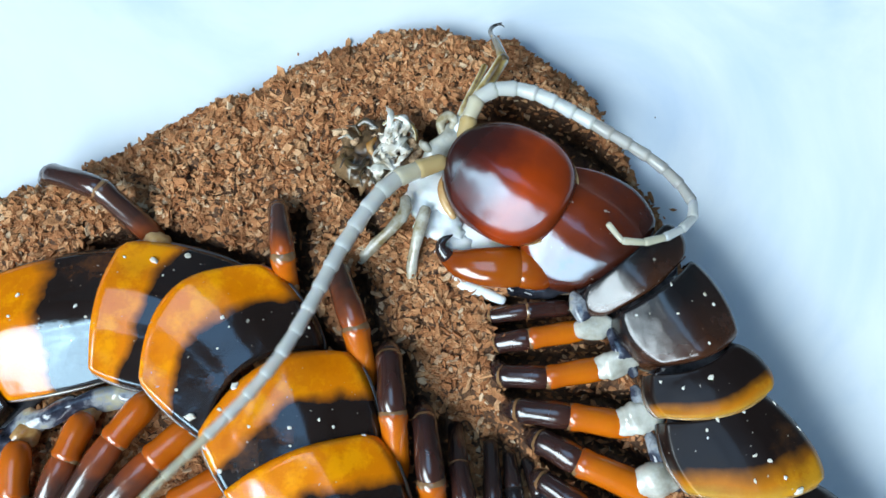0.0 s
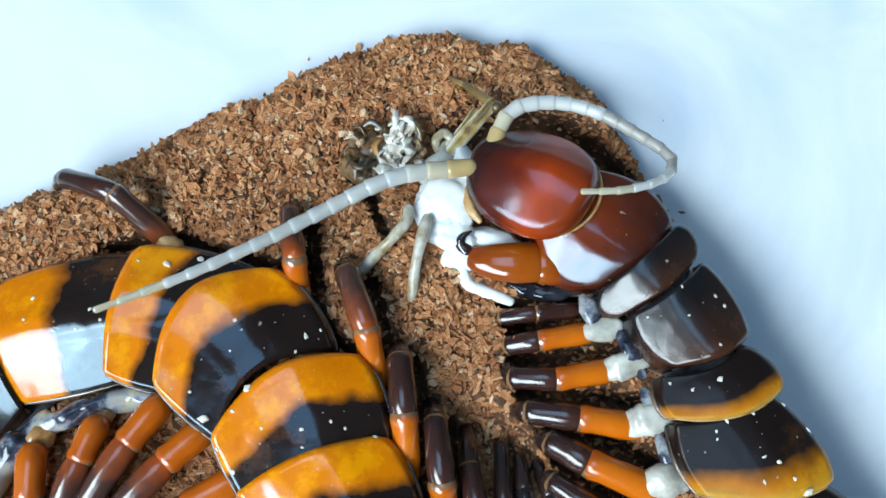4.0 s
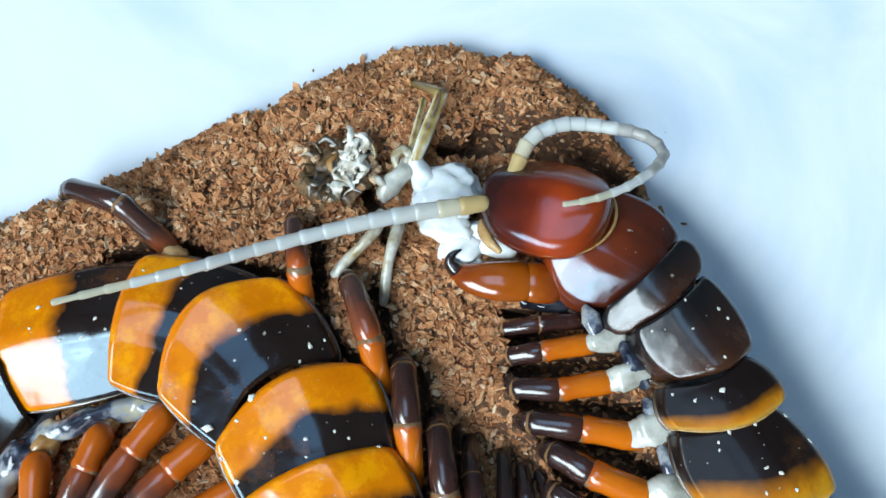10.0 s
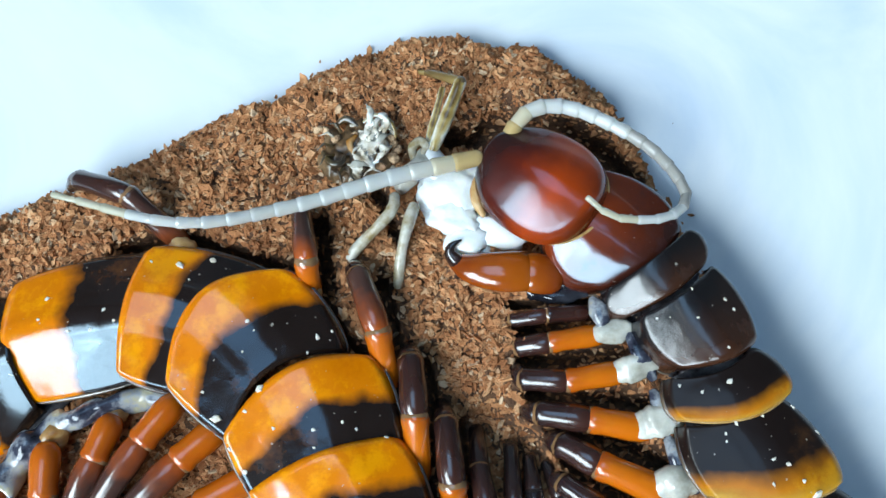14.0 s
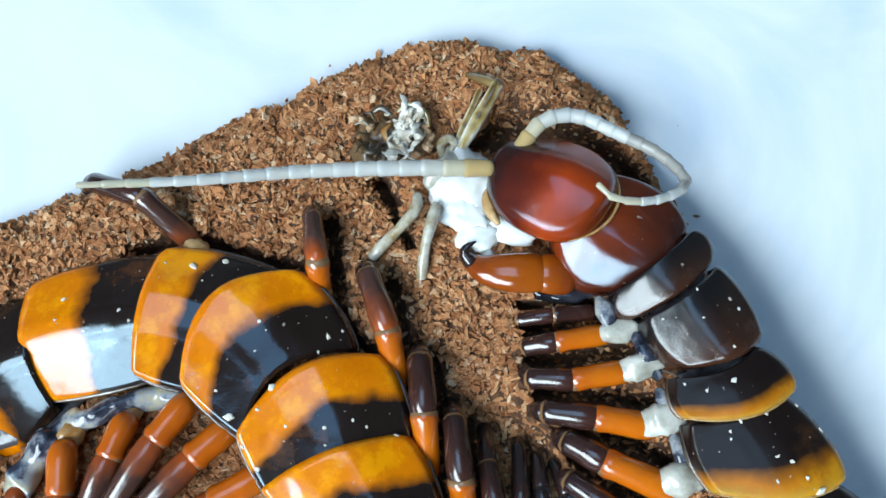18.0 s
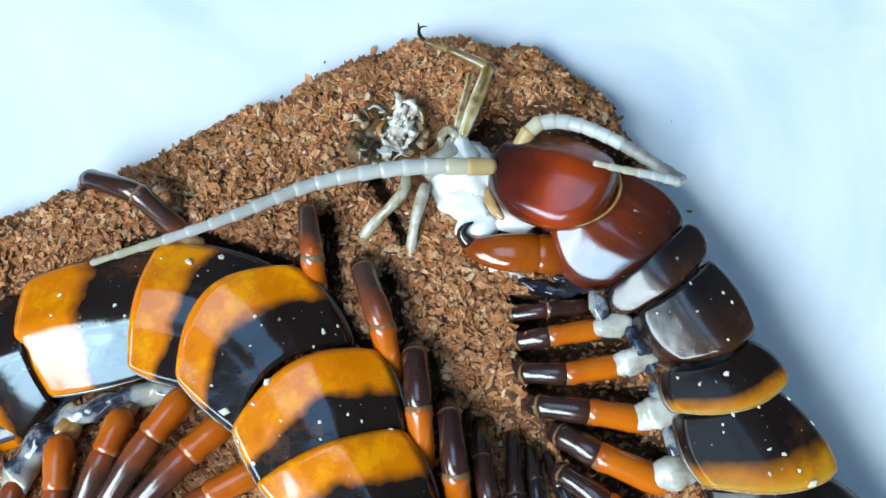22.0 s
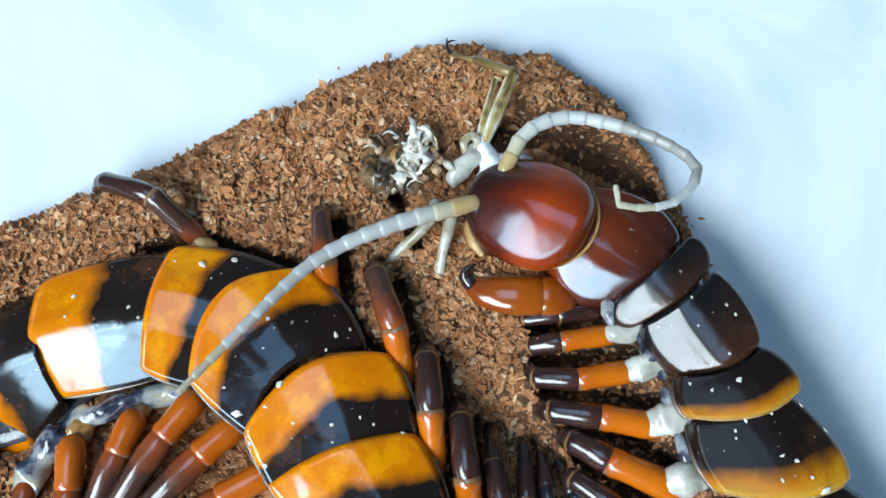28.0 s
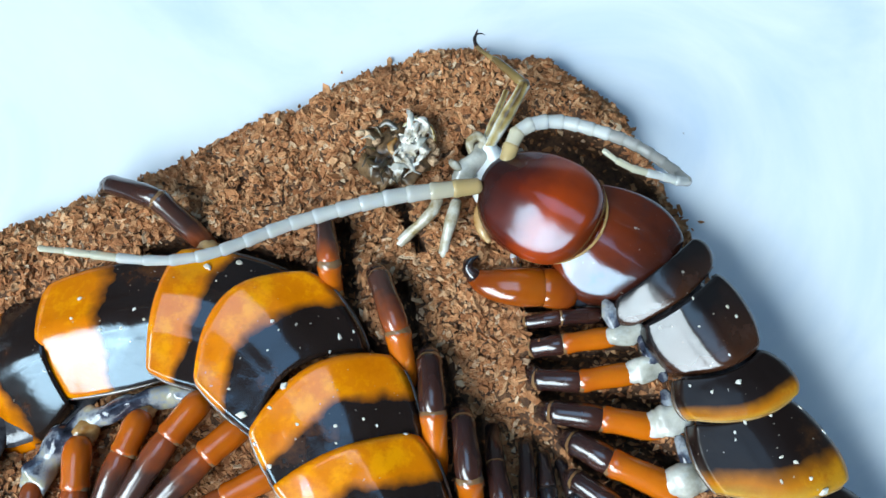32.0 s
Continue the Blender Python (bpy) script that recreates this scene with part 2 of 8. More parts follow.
def coir_material(name, tones):
    mt = Mat(name, 0.95, Specular_IOR_Level=0.2)
    geo = mt.node("NewGeometry")
    base = mt.ramp(geo.outputs["Random Per Island"], *tones)
    n = mt.noise(1100, 5, 0.65)
    base = mt.mix(mt.ramp(n, (0.36, (0.65, 0.65, 0.65)), (0.56, (0, 0, 0))), base, (0.20, 0.072, 0.027))
    damp = mt.ramp(mt.noise(110, 4, 0.6), (0.52, (0, 0, 0)), (0.68, (0.5, 0.5, 0.5)))
    mt.colour(mt.mix(damp, base, (0.24, 0.085, 0.034)))
    mt.bump(mt.noise(2200, 4, 0.7), 0.7, 0.0004)
    return mt.m


COIR = coir_material("coconut_fibre_chips", ((0.0, (0.36, 0.138, 0.054)), (0.25, (0.49, 0.204, 0.084)), (0.60, (0.59, 0.278, 0.122)), (0.90, (0.67, 0.372, 0.186)), (0.985, (0.74, 0.54, 0.35))))


# coconut fibre under the chips, darkened to stand for shade in the gaps
def bed_material():
    mt = Mat("shade_dark_fibre_bed", 0.9)
    n = mt.noise(1400, 5, 0.7)
    mt.colour(mt.ramp(n, (0.3, (0.035, 0.014, 0.007)), (0.55, (0.13, 0.056, 0.024)), (0.75, (0.26, 0.12, 0.05))))
    mt.bump(n, 0.9, 0.0008)
    return mt.m


BED = bed_material()


def marble_material():
    mt = Mat("white_marbled_tile", 0.28, Coat_Weight=0.1)
    warp = mt.noise(14, 5, 0.6)
    co = mt.node("TexCoord")
    tex = mt.node("TexNoise", Vector=co.outputs["Object"], Scale=22.0, Detail=6.0, Roughness=0.55, Distortion=1.4)
    vein = mt.ramp(tex.outputs["Fac"], (0.36, (0.56, 0.66, 0.78)), (0.50, (0.74, 0.79, 0.84)), (0.62, (0.79, 0.83, 0.87)))
    mt.colour(mt.mix(mt.math("MULTIPLY", warp, 0.4), vein, (0.77, 0.82, 0.865)))
    mt.roughness(mt.math("MULTIPLY_ADD", warp, 0.2, 0.25))
    return mt.m


MARBLE = marble_material()


def plaster_material(name, col):
    mt = Mat(name, 0.9)
    n = mt.noise(6, 4)
    mt.colour(mt.mix(n, tuple(c * 0.93 for c in col), col))
    mt.bump(mt.noise(90, 4), 0.2, 0.002)
    return mt.m


# for the unseen walls and ceiling, kept dark to hold down reflected light
PLASTER = plaster_material("grey_plaster", (0.10, 0.105, 0.11))
PAINT = plaster_material("white_window_paint", (0.78, 0.78, 0.76))

# ---- builders ----


def mesh_of(name, bm, material):
    bmesh.ops.recalc_face_normals(bm, faces=bm.faces)
    me = bpy.data.meshes.new(name)
    bm.to_mesh(me)
    bm.free()
    me.materials.append(material)
    for p in me.polygons:
        p.use_smooth = True
    return me


def part(name, bm, material, parent, label="", at=None):
    """One mesh object under a thing or a part; at: the place of its origin, its mesh being built in the world."""
    if at is not None:
        bmesh.ops.translate(bm, verts=bm.verts, vec=-at)
    ob = new(name, mesh_of(name, bm, material))
    if parent:
        ob.parent = parent
    if at is not None:
        ob.location = at
    return tagged(ob, label)


def box(bm, lo, hi):
    m = Matrix.Translation((Vector(lo) + Vector(hi)) / 2) @ Matrix.Diagonal((*(Vector(hi) - Vector(lo)), 1))
    bmesh.ops.create_cube(bm, size=1, matrix=m)


def smooth_line(pts, count):
    """Points evenly spaced along a smooth curve through pts."""
    p = [Vector(q) for q in pts]
    p = [p[0] * 2 - p[1], *p, p[-1] * 2 - p[-2]]
    raw = []
    for i in range(1, len(p) - 2):
        for k in range(12):
            t = k / 12
            a, b, c, d = p[i - 1:i + 3]
            raw.append(0.5 * ((2 * b) + (c - a) * t + (2 * a - 5 * b + 4 * c - d) * t * t + (3 * b - a - 3 * c + d) * t ** 3))
    raw.append(p[-2])
    run = [0.0]
    for a, b in zip(raw, raw[1:]):
        run.append(run[-1] + (b - a).length)
    out, j = [], 0
    for k in range(count):
        s = run[-1] * k / (count - 1)
        while j < len(run) - 2 and run[j + 1] < s:
            j += 1
        f = (s - run[j]) / max(run[j + 1] - run[j], 1e-9)
        out.append(raw[j].lerp(raw[j + 1], min(max(f, 0), 1)))
    return out


def tube(bm, pts, radii, sides=12, flat=1.0, caps=True):
    """A round sleeve along pts, with rounded ends; its UVs run along and around."""
    uv = bm.loops.layers.uv.verify()
    pts, radii = [Vector(p) for p in pts], list(radii)
    if caps:
        a, b = (pts[0] - pts[1]).normalized(), (pts[-1] - pts[-2]).normalized()
        ra, rb = radii[0], radii[-1]
        pts = [pts[0] + a * ra * 0.55, pts[0] + a * ra * 0.38, *pts, pts[-1] + b * rb * 0.38, pts[-1] + b * rb * 0.55]
        radii = [ra * 0.25, ra * 0.75, *radii, rb * 0.75, rb * 0.25]
    n = len(pts)
    rings = []
    for i, (p, r) in enumerate(zip(pts, radii)):
        way = (pts[min(i + 1, n - 1)] - pts[max(i - 1, 0)]).normalized()
        side = way.cross(Vector((0, 0, 1)))
        side = side.normalized() if side.length > 0.05 else Vector((1, 0, 0))
        top = side.cross(way)
        rings.append([bm.verts.new(p + (side * math.cos(a) + top * math.sin(a) * flat) * r) for a in (2 * math.pi * k / sides for k in range(sides))])
    for i in range(n - 1):
        for k in range(sides):
            f = bm.faces.new((rings[i][k], rings[i][(k + 1) % sides], rings[i + 1][(k + 1) % sides], rings[i + 1][k]))
            for loop, (du, dv) in zip(f.loops, ((0, 0), (0, 1), (1, 1), (1, 0))):
                loop[uv].uv = ((i + du) / (n - 1), (k + dv) / sides)
    for ring, u in ((rings[0][::-1], 0), (rings[-1], 1)):
        f = bm.faces.new(ring)
        for loop in f.loops:
            loop[uv].uv = (u, 0.5)
    return bm


def step(a, b, x):
    t = min(max((x - a) / (b - a), 0), 1)
    return t * t * (3 - 2 * t)


def fall(v, slope, half, dome, ramp, roll):
    """How far a back plate has dropped at v (0 its ridge, 1 its margin): a gentle crown, an even flank, a rolled margin."""
    k, n = 0.0, 24
    for i in range(n):
        x = v * (i + 0.5) / n
        k += (slope * step(0.0, ramp, x)) * v / n
    flank_end = slope * (1 - ramp / 2) * half
    rest = max(dome - flank_end, 0.3)
    return k * half + rest * (1 - math.sqrt(max(0.0, 1 - max(0.0, (v - roll) / (1 - roll)) ** 2.4)))


def taper(u, k):
    """How far one side of a plate draws in at u: a round rear corner, a gently rounded front one."""
    rear, front = max(0.0, (u - 0.60) / 0.40), max(0.0, (0.45 - u) / 0.45)
    return 1 - k * (1 - math.sqrt(1 - min(rear, 1.0) ** 2)) - 0.8 * k * (1 - math.sqrt(1 - front ** 2))


def plate(bm, a0, a1, p0, p1, dome, bow=0.0, bow_front=0.0, bulge=0.6, lift=0.5, nu=20, nv=44, slopes=(0.5, 0.5), thick=0.45, crown=0.14, rear=None, sides=None, ramp=0.5, roll=(0.72, 0.72), corner=(0.10, 0.10)):
    """A domed back plate between its front edge a0-a1 and its rear edge p0-p1, in mm. bow: how far the rear edge arches back."""
    uv = bm.loops.layers.uv.verify()
    a0, a1, p0, p1 = (Vector(q) for q in (a0, a1, p0, p1))
    axis = ((p0 + p1) - (a0 + a1)).normalized()
    top, low = [], []
    for i in range(nu + 1):
        u = i / nu
        left, right = a0.lerp(p0, u), a1.lerp(p1, u)
        across = right - left
        out = across.normalized() * bulge * math.sin(math.pi * min(max(u * 0.92 + 0.04, 0), 1))
        left, right = left - out, right + out
        mid, half = (left + right) / 2, (right - left) / 2
        left, right = mid - half * taper(u, corner[0]), mid + half * taper(u, corner[1])
        if sides is not None:
            for s, q in zip(sides, (left, right)):
                s.append(q + Vector((0, 0, lift * u ** 1.5 + 0.02)))
        row, row2 = [], []
        for j in range(nv + 1):
            v = 2 * j / nv - 1
            vv = math.sin(v * math.pi / 2)
            p = (left + right) / 2 + (right - left) / 2 * vv
            arch = 1 - abs(vv) ** 2
            p += axis * arch * (bow * u + bow_front * (1 - u))
            k = 0 if vv < 0 else 1
            top_z = (left.z + right.z) / 2 + dome
            h = top_z - p.z - fall(abs(vv), slopes[k], (right - left).length / 2, top_z - (left, right)[k].z, ramp, roll[k])
            h -= crown * dome * (1 - vv * vv) * (1 - math.sin(math.pi * min(1, u * 0.80 + 0.12)))
            h += lift * (u ** 1.5)
            edge = max(0, (u - 0.93) / 0.07)
            h -= 0.35 * edge ** 2
            h += 0.09 * noise.noise((p.x * 0.30, p.y * 0.30, u)) + 0.03 * noise.noise((p.x * 0.9, p.y * 0.9, 4))
            h -= 0.07 * math.exp(-((abs(vv) - 0.30) / 0.035) ** 2)
            q = p + Vector((0, 0, h))
            row.append(bm.verts.new(q * MM))
            if i == nu and rear is not None:
                rear.append(q - Vector((0, 0, 0.10)))
            row2.append(bm.verts.new((p + Vector((0, 0, h - thick - 0.5 * (1 - edge)))) * MM))
        top.append(row)
        low.append(row2)

    def face(vs, uvs):
        f = bm.faces.new(vs)
        for loop, c in zip(f.loops, uvs):
            loop[uv].uv = c
    for i in range(nu):
        for j in range(nv):
            c = [(i / nu, j / nv), (i / nu, (j + 1) / nv), ((i + 1) / nu, (j + 1) / nv), ((i + 1) / nu, j / nv)]
            face((top[i][j], top[i][j + 1], top[i + 1][j + 1], top[i + 1][j]), c)
            face((low[i][j], low[i + 1][j], low[i + 1][j + 1], low[i][j + 1]), c)
    ring_t = top[0] + [r[-1] for r in top[1:]] + top[-1][-2::-1] + [r[0] for r in top[-2:0:-1]]
    ring_l = low[0] + [r[-1] for r in low[1:]] + low[-1][-2::-1] + [r[0] for r in low[-2:0:-1]]
    for k in range(len(ring_t)):
        k2 = (k + 1) % len(ring_t)
        e = 1.0 if nv < k < nv + nu + nv else 0.0
        face((ring_t[k], ring_l[k], ring_l[k2], ring_t[k2]), [(e, 0.5)] * 4)
    return bm


def lump(bm, centre, size, wild=0.25, seed=0.0, turn=0.0, detail=3, freq=1.0):
    """A soft uneven mass, in mm."""
    made = bmesh.ops.create_icosphere(bm, subdivisions=detail, radius=1)["verts"]
    spin = Matrix.Rotation(radians(turn), 3, "Z")
    for v in made:
        d = v.co.normalized()
        k = 1 + wild * (noise.noise(d * 1.6 * freq + Vector((seed, 0, 3))) + 0.6 * noise.noise(d * 4.1 * freq + Vector((0, seed, 7))))
        v.co = (spin @ Vector((d.x * size[0], d.y * size[1], d.z * size[2])) * k + Vector(centre)) * MM
    return bm


def crumple(bm, size, amount):
    """Push a surface about, in mm, as soft skin folds."""
    for v in bm.verts:
        q = v.co / MM / size
        v.co += Vector((noise.noise(q), noise.noise(q + Vector((7, 3, 1))), noise.noise(q + Vector((2, 9, 5))))) * amount * MM
    return bm


# ---- the room: the floor, with walls and ceiling added out of view ----
def slab(name, lo, hi, material, label, category):
    bm = bmesh.new()
    box(bm, lo, hi)
    ob = part(name, bm, material, None, label)
    for p in ob.data.polygons:
        p.use_smooth = False
    return tagged(ob, label, category, kind="structure")


floor = slab("floor", (-1.3, -1.5, -0.03), (1.7, 1.5, 0), MARBLE, "glossy white floor tile with faint bluish marbling", "floor")
slab("wall_east", (1.7, -1.5, -0.03), (1.8, 1.5, 2.4), PLASTER, "unseen plain grey plaster wall", "wall")
slab("wall_north", (-1.3, 1.5, -0.03), (1.8, 1.6, 2.4), PLASTER, "unseen plain grey plaster wall", "wall")
slab("ceiling", (-1.4, -1.6, 2.4), (1.8, 1.6, 2.5), PLASTER, "unseen plain grey ceiling", "ceiling")
bm = bmesh.new()
for lo, hi in (((-1.4, -1.5, -0.03), (-1.3, -1.28, 2.4)), ((-1.4, -0.22, -0.03), (-1.3, 1.6, 2.4)), ((-1.4, -1.28, -0.03), (-1.3, -0.22, 0.87)), ((-1.4, -1.28, 1.89), (-1.3, -0.22, 2.4))):
    box(bm, lo, hi)
wall_west = tagged(part("wall_west", bm, PLASTER, None), "unseen grey plaster wall with a window opening near the corner", "wall", kind="structure")
bm = bmesh.new()
for lo, hi in (((-1.4, -1.6, -0.03), (-1.28, -1.5, 2.4)), ((-0.22, -1.6, -0.03), (1.8, -1.5, 2.4)), ((-1.28, -1.6, -0.03), (-0.22, -1.5, 0.87)), ((-1.28, -1.6, 1.89), (-0.22, -1.5, 2.4))):
    box(bm, lo, hi)
wall_south = tagged(part("wall_south", bm, PLASTER, None), "unseen grey plaster wall with a window opening near the corner", "wall", kind="structure")


def window(name, at, turn):
    win = tagged(new(name), "white painted window with daylight behind it", "window", kind="structure")
    win.matrix_basis = Matrix.Translation(at) @ Matrix.Rotation(radians(turn), 4, "Z")
    for lo, hi in (((-0.025, -0.53, -0.51), (0.025, -0.47, 0.51)), ((-0.025, 0.47, -0.51), (0.025, 0.53, 0.51)), ((-0.025, -0.47, -0.51), (0.025, 0.47, -0.45)), ((-0.025, -0.47, 0.45), (0.025, 0.47, 0.51))):
        bm = bmesh.new()
        box(bm, lo, hi)
        part("window_frame", bm, PAINT, win)
    return win


for o in (wall_west, wall_south, *window("window_1", (-1.36, -0.75, 1.38), 0).children, *window("window_2", (-0.75, -1.56, 1.38), 90).children):
    for p in o.data.polygons:
        p.use_smooth = False

lamp_frame = tagged(new("ceiling_panel_light"), "large square ceiling light panel with a white frame", "ceiling light", kind="structure")
for lo, hi in (((-1.00, -0.41, 2.34), (-0.96, 1.01, 2.398)), ((0.26, -0.41, 2.34), (0.30, 1.01, 2.398)), ((-0.96, -0.41, 2.34), (0.26, -0.36, 2.398)), ((-0.96, 0.96, 2.34), (0.26, 1.01, 2.398))):
    bm = bmesh.new()
    box(bm, lo, hi)
    for p in part("lamp_frame", bm, PAINT, lamp_frame).data.polygons:
        p.use_smooth = False

# ---- the heap of coconut fibre ----
OUTLINE = [(-61.9, -0.0), (-53.9, 1.8), (-47.1, 4.2), (-42.1, 7.3), (-37.9, 8.4), (-32.7, 11.2), (-25.7, 14.8), (-21.5, 17.0), (-17.5, 18.2), (-16.3, 20.6), (-9.1, 23.4), (-5.3, 24.6), (1.1, 26.0), (4.2, 25.5), (10.6, 24.4), (16.1, 20.3), (19.4, 17.5), (20.7, 14.0), (22.8, 9.5), (24.5, 4.8), (27.1, -0.0), (29.4, -7.8), (30.6, -13.6), (31.3, -19.1), (32.9, -24.5), (34.3, -32.2), (31.4, -39.6), (11.3, -43.5), (-25.1, -44.4), (-57.0, -39.6)]
GRID = 0.4
X0, Y0, NX, NY = -72.0, -62.0, 350, 240


def heap_heights():
    """The heap's height over a grid, in mm: steep at the rim, uneven on top."""
    xs, ys = X0 + GRID * np.arange(NX), Y0 + GRID * np.arange(NY)
    gx, gy = np.meshgrid(xs, ys, indexing="ij")
    rim = np.array([tuple(p) for p in OUTLINE])
    inside, near = np.zeros(gx.shape, bool), np.full(gx.shape, 1e9)
    for (ax, ay), (bx, by) in zip(rim, np.roll(rim, -1, 0)):
        t = np.clip(((gx - ax) * (bx - ax) + (gy - ay) * (by - ay)) / ((bx - ax) ** 2 + (by - ay) ** 2), 0, 1)
        near = np.minimum(near, np.hypot(gx - ax - t * (bx - ax), gy - ay - t * (by - ay)))
        cross = (ay > gy) != (by > gy)
        with np.errstate(divide="ignore", invalid="ignore"):
            inside ^= cross & (gx < (bx - ax) * (gy - ay) / (by - ay) + ax)
    wob = np.array([[noise.noise((x * 0.22, y * 0.22, 5)) + 0.6 * noise.noise((x * 0.7, y * 0.7, 9)) for y in ys] for x in xs])
    fine = np.array([[noise.noise((x * 0.85, y * 0.85, 2)) + noise.noise((x * 1.7, y * 1.7, 8)) * 0.7 for y in ys] for x in xs])
    d = np.where(inside, near, -near) + 0.8 * wob
    rise = 1 - np.exp(-np.clip(d, 0, None) / 1.6)
    h = 4.3 * rise * (1 + 0.16 * wob) + 0.30 * rise * fine
    for cx, cy, r, dh in HOLLOWS:
        h += dh * np.exp(-((gx - cx) ** 2 + (gy - cy) ** 2) / r ** 2) * rise
    dug = np.zeros(gx.shape)
    for cx, cy, r, dh in FURROWS:
        dug = np.maximum(dug, dh * np.exp(-(((gx - cx) ** 2 + (gy - cy) ** 2) / r ** 2) ** 2))
    h -= dug * rise
    return np.where(d > -0.4, np.clip(h, 0.06, None), -0.3), d, dug


HOLLOWS = [(-36.0, -8.5, 6.0, -2.6), (-41.0, -11.0, 6.0, -3.0), (-47.0, -13.5, 7.0, -3.6), (-44.0, -18.0, 5.0, -2.6), (-1.3, -13.7, 6.0, -0.5), (9.6, -17.0, 5.0, -1.0), (-7.3, 9.7, 3.2, -0.8), (9.8, 9.1, 7.0, -3.4), (17.8, 4.8, 6.5, -3.0), (17.8, 15.1, 2.0, 2.2), (20.8, 11.3, 1.8, 2.2), (13.6, 17.1, 2.0, 1.8), (10.0, 18.1, 2.0, 1.2), (7.3, 15.6, 1.5, -2.2), (10.9, 15.1, 1.6, -2.6), (14.1, 13.5, 1.6, -2.6), (16.7, 11.3, 1.6, -2.6), (18.9, 8.5, 1.6, -2.6), (21.4, 5.7, 1.6, -2.4), (17.8, 9.7, 2.0, -1.5), (16.2, -9.9, 1.4, -1.4), (17.7, -14.0, 1.4, -1.6), (18.8, -19.1, 1.6, -1.6), (6.3, -19.1, 4.0, -1.6), (-3.6, -10.4, 2.4, -0.3), (-11.1, 18.1, 6.0, 0.8), (-30.1, -19.1, 8.0, -1.0), (7.9, -20.7, 3.5, -1.6)]
# furrows beside the legs
for x0, y0, x1, y1 in ((17.1, -5.9, 8.7, -7.1), (18.8, -9.5, 8.6, -10.3), (20.9, -14.8, 9.7, -13.1), (22.4, -20.6, 12.1, -15.7), (-10.3, -4.2, -11.5, 4.6), (-2.6, -12.2, -5.0, -1.9), (1.2, -21.1, -0.6, -10.0), (18.8, -23.7, 12.6, -19.0)):
    for k in range(7):
        x, y = x0 + (x1 - x0) * k / 6, y0 + (y1 - y0) * k / 6
        HOLLOWS += [(x, y + 0.1, 0.85, -5.0), (x - 0.5, y - 1.8, 1.0, 0.8)] if x0 > 6 else [(x, y, 1.0, -0.6)]

# deep gaps between the fibre and the body or the far sides of the legs: start, end, half width, depth
# dug where black shade lies; the bare dark bed in them paints it
FURROWS = []
for x0, y0, x1, y1, r, depth in ((16.8, -6.6, 8.2, -7.4, 0.7, 5.0), (18.4, -10.0, 8.0, -10.7, 0.8, 5.0), (20.4, -14.9, 9.2, -13.9, 0.8, 5.0), (21.6, -20.9, 11.6, -16.4, 0.8, 5.0), (19.0, -25.2, 12.6, -19.9, 0.8, 5.0), (15.6, -4.2, 7.6, -4.8, 0.6, 4.0),
                                 (-10.8, -3.6, -11.6, 3.6, 0.9, 4.5), (-3.2, -12.0, -5.2, -2.8, 0.9, 4.5), (0.4, -21.0, -0.8, -10.4, 0.8, 4.5), (3.4, -24.0, 2.5, -16.2, 0.7, 4.5), (-27.0, 3.4, -35.6, 9.6, 0.8, 3.0),
                                 (-31.6, 0.7, -26.7, 2.3, 0.8, 4.5), (-26.7, 2.3, -19.6, 0.1, 0.8, 4.5), (-19.6, 0.1, -14.9, -1.1, 0.8, 4.5), (-14.9, -1.1, -12.3, -3.1, 0.8, 4.5), (-12.3, -3.1, -8.4, -9.1, 0.8, 4.5), (-8.4, -9.1, -5.3, -10.5, 0.8, 4.5), (-5.3, -10.5, -4.1, -13.9, 0.8, 4.5), (-4.1, -13.9, -2.8, -18.0, 0.8, 4.5), (-2.8, -18.0, -1.7, -19.9, 0.8, 4.5), (-1.7, -19.9, 0.1, -24.2, 0.8, 4.5),
                                 (-6.6, 8.2, -5.4, 6.2, 1.2, 2.6), (-4.8, 4.6, -3.6, 1.6, 0.8, 2.6), (1.5, 12.8, 6.0, 13.6, 1.1, 4.2), (5.5, 14.5, 11.0, 14.4, 1.3, 4.2), (11.0, 14.4, 17.0, 11.6, 1.5, 4.2), (17.0, 11.6, 21.5, 7.0, 1.5, 4.2), (21.5, 7.0, 23.6, 2.5, 1.2, 4.2)):
    n = max(2, int(math.hypot(x1 - x0, y1 - y0) / 0.5))
    FURROWS += [(x0 + (x1 - x0) * k / n, y0 + (y1 - y0) * k / n, r, depth) for k in range(n + 1)]

HEIGHT, RIMWARD, FURROW = heap_heights()


def ground(x, y):
    i, j = int((x - X0) / GRID), int((y - Y0) / GRID)
    return float(HEIGHT[min(max(i, 0), NX - 1), min(max(j, 0), NY - 1)])


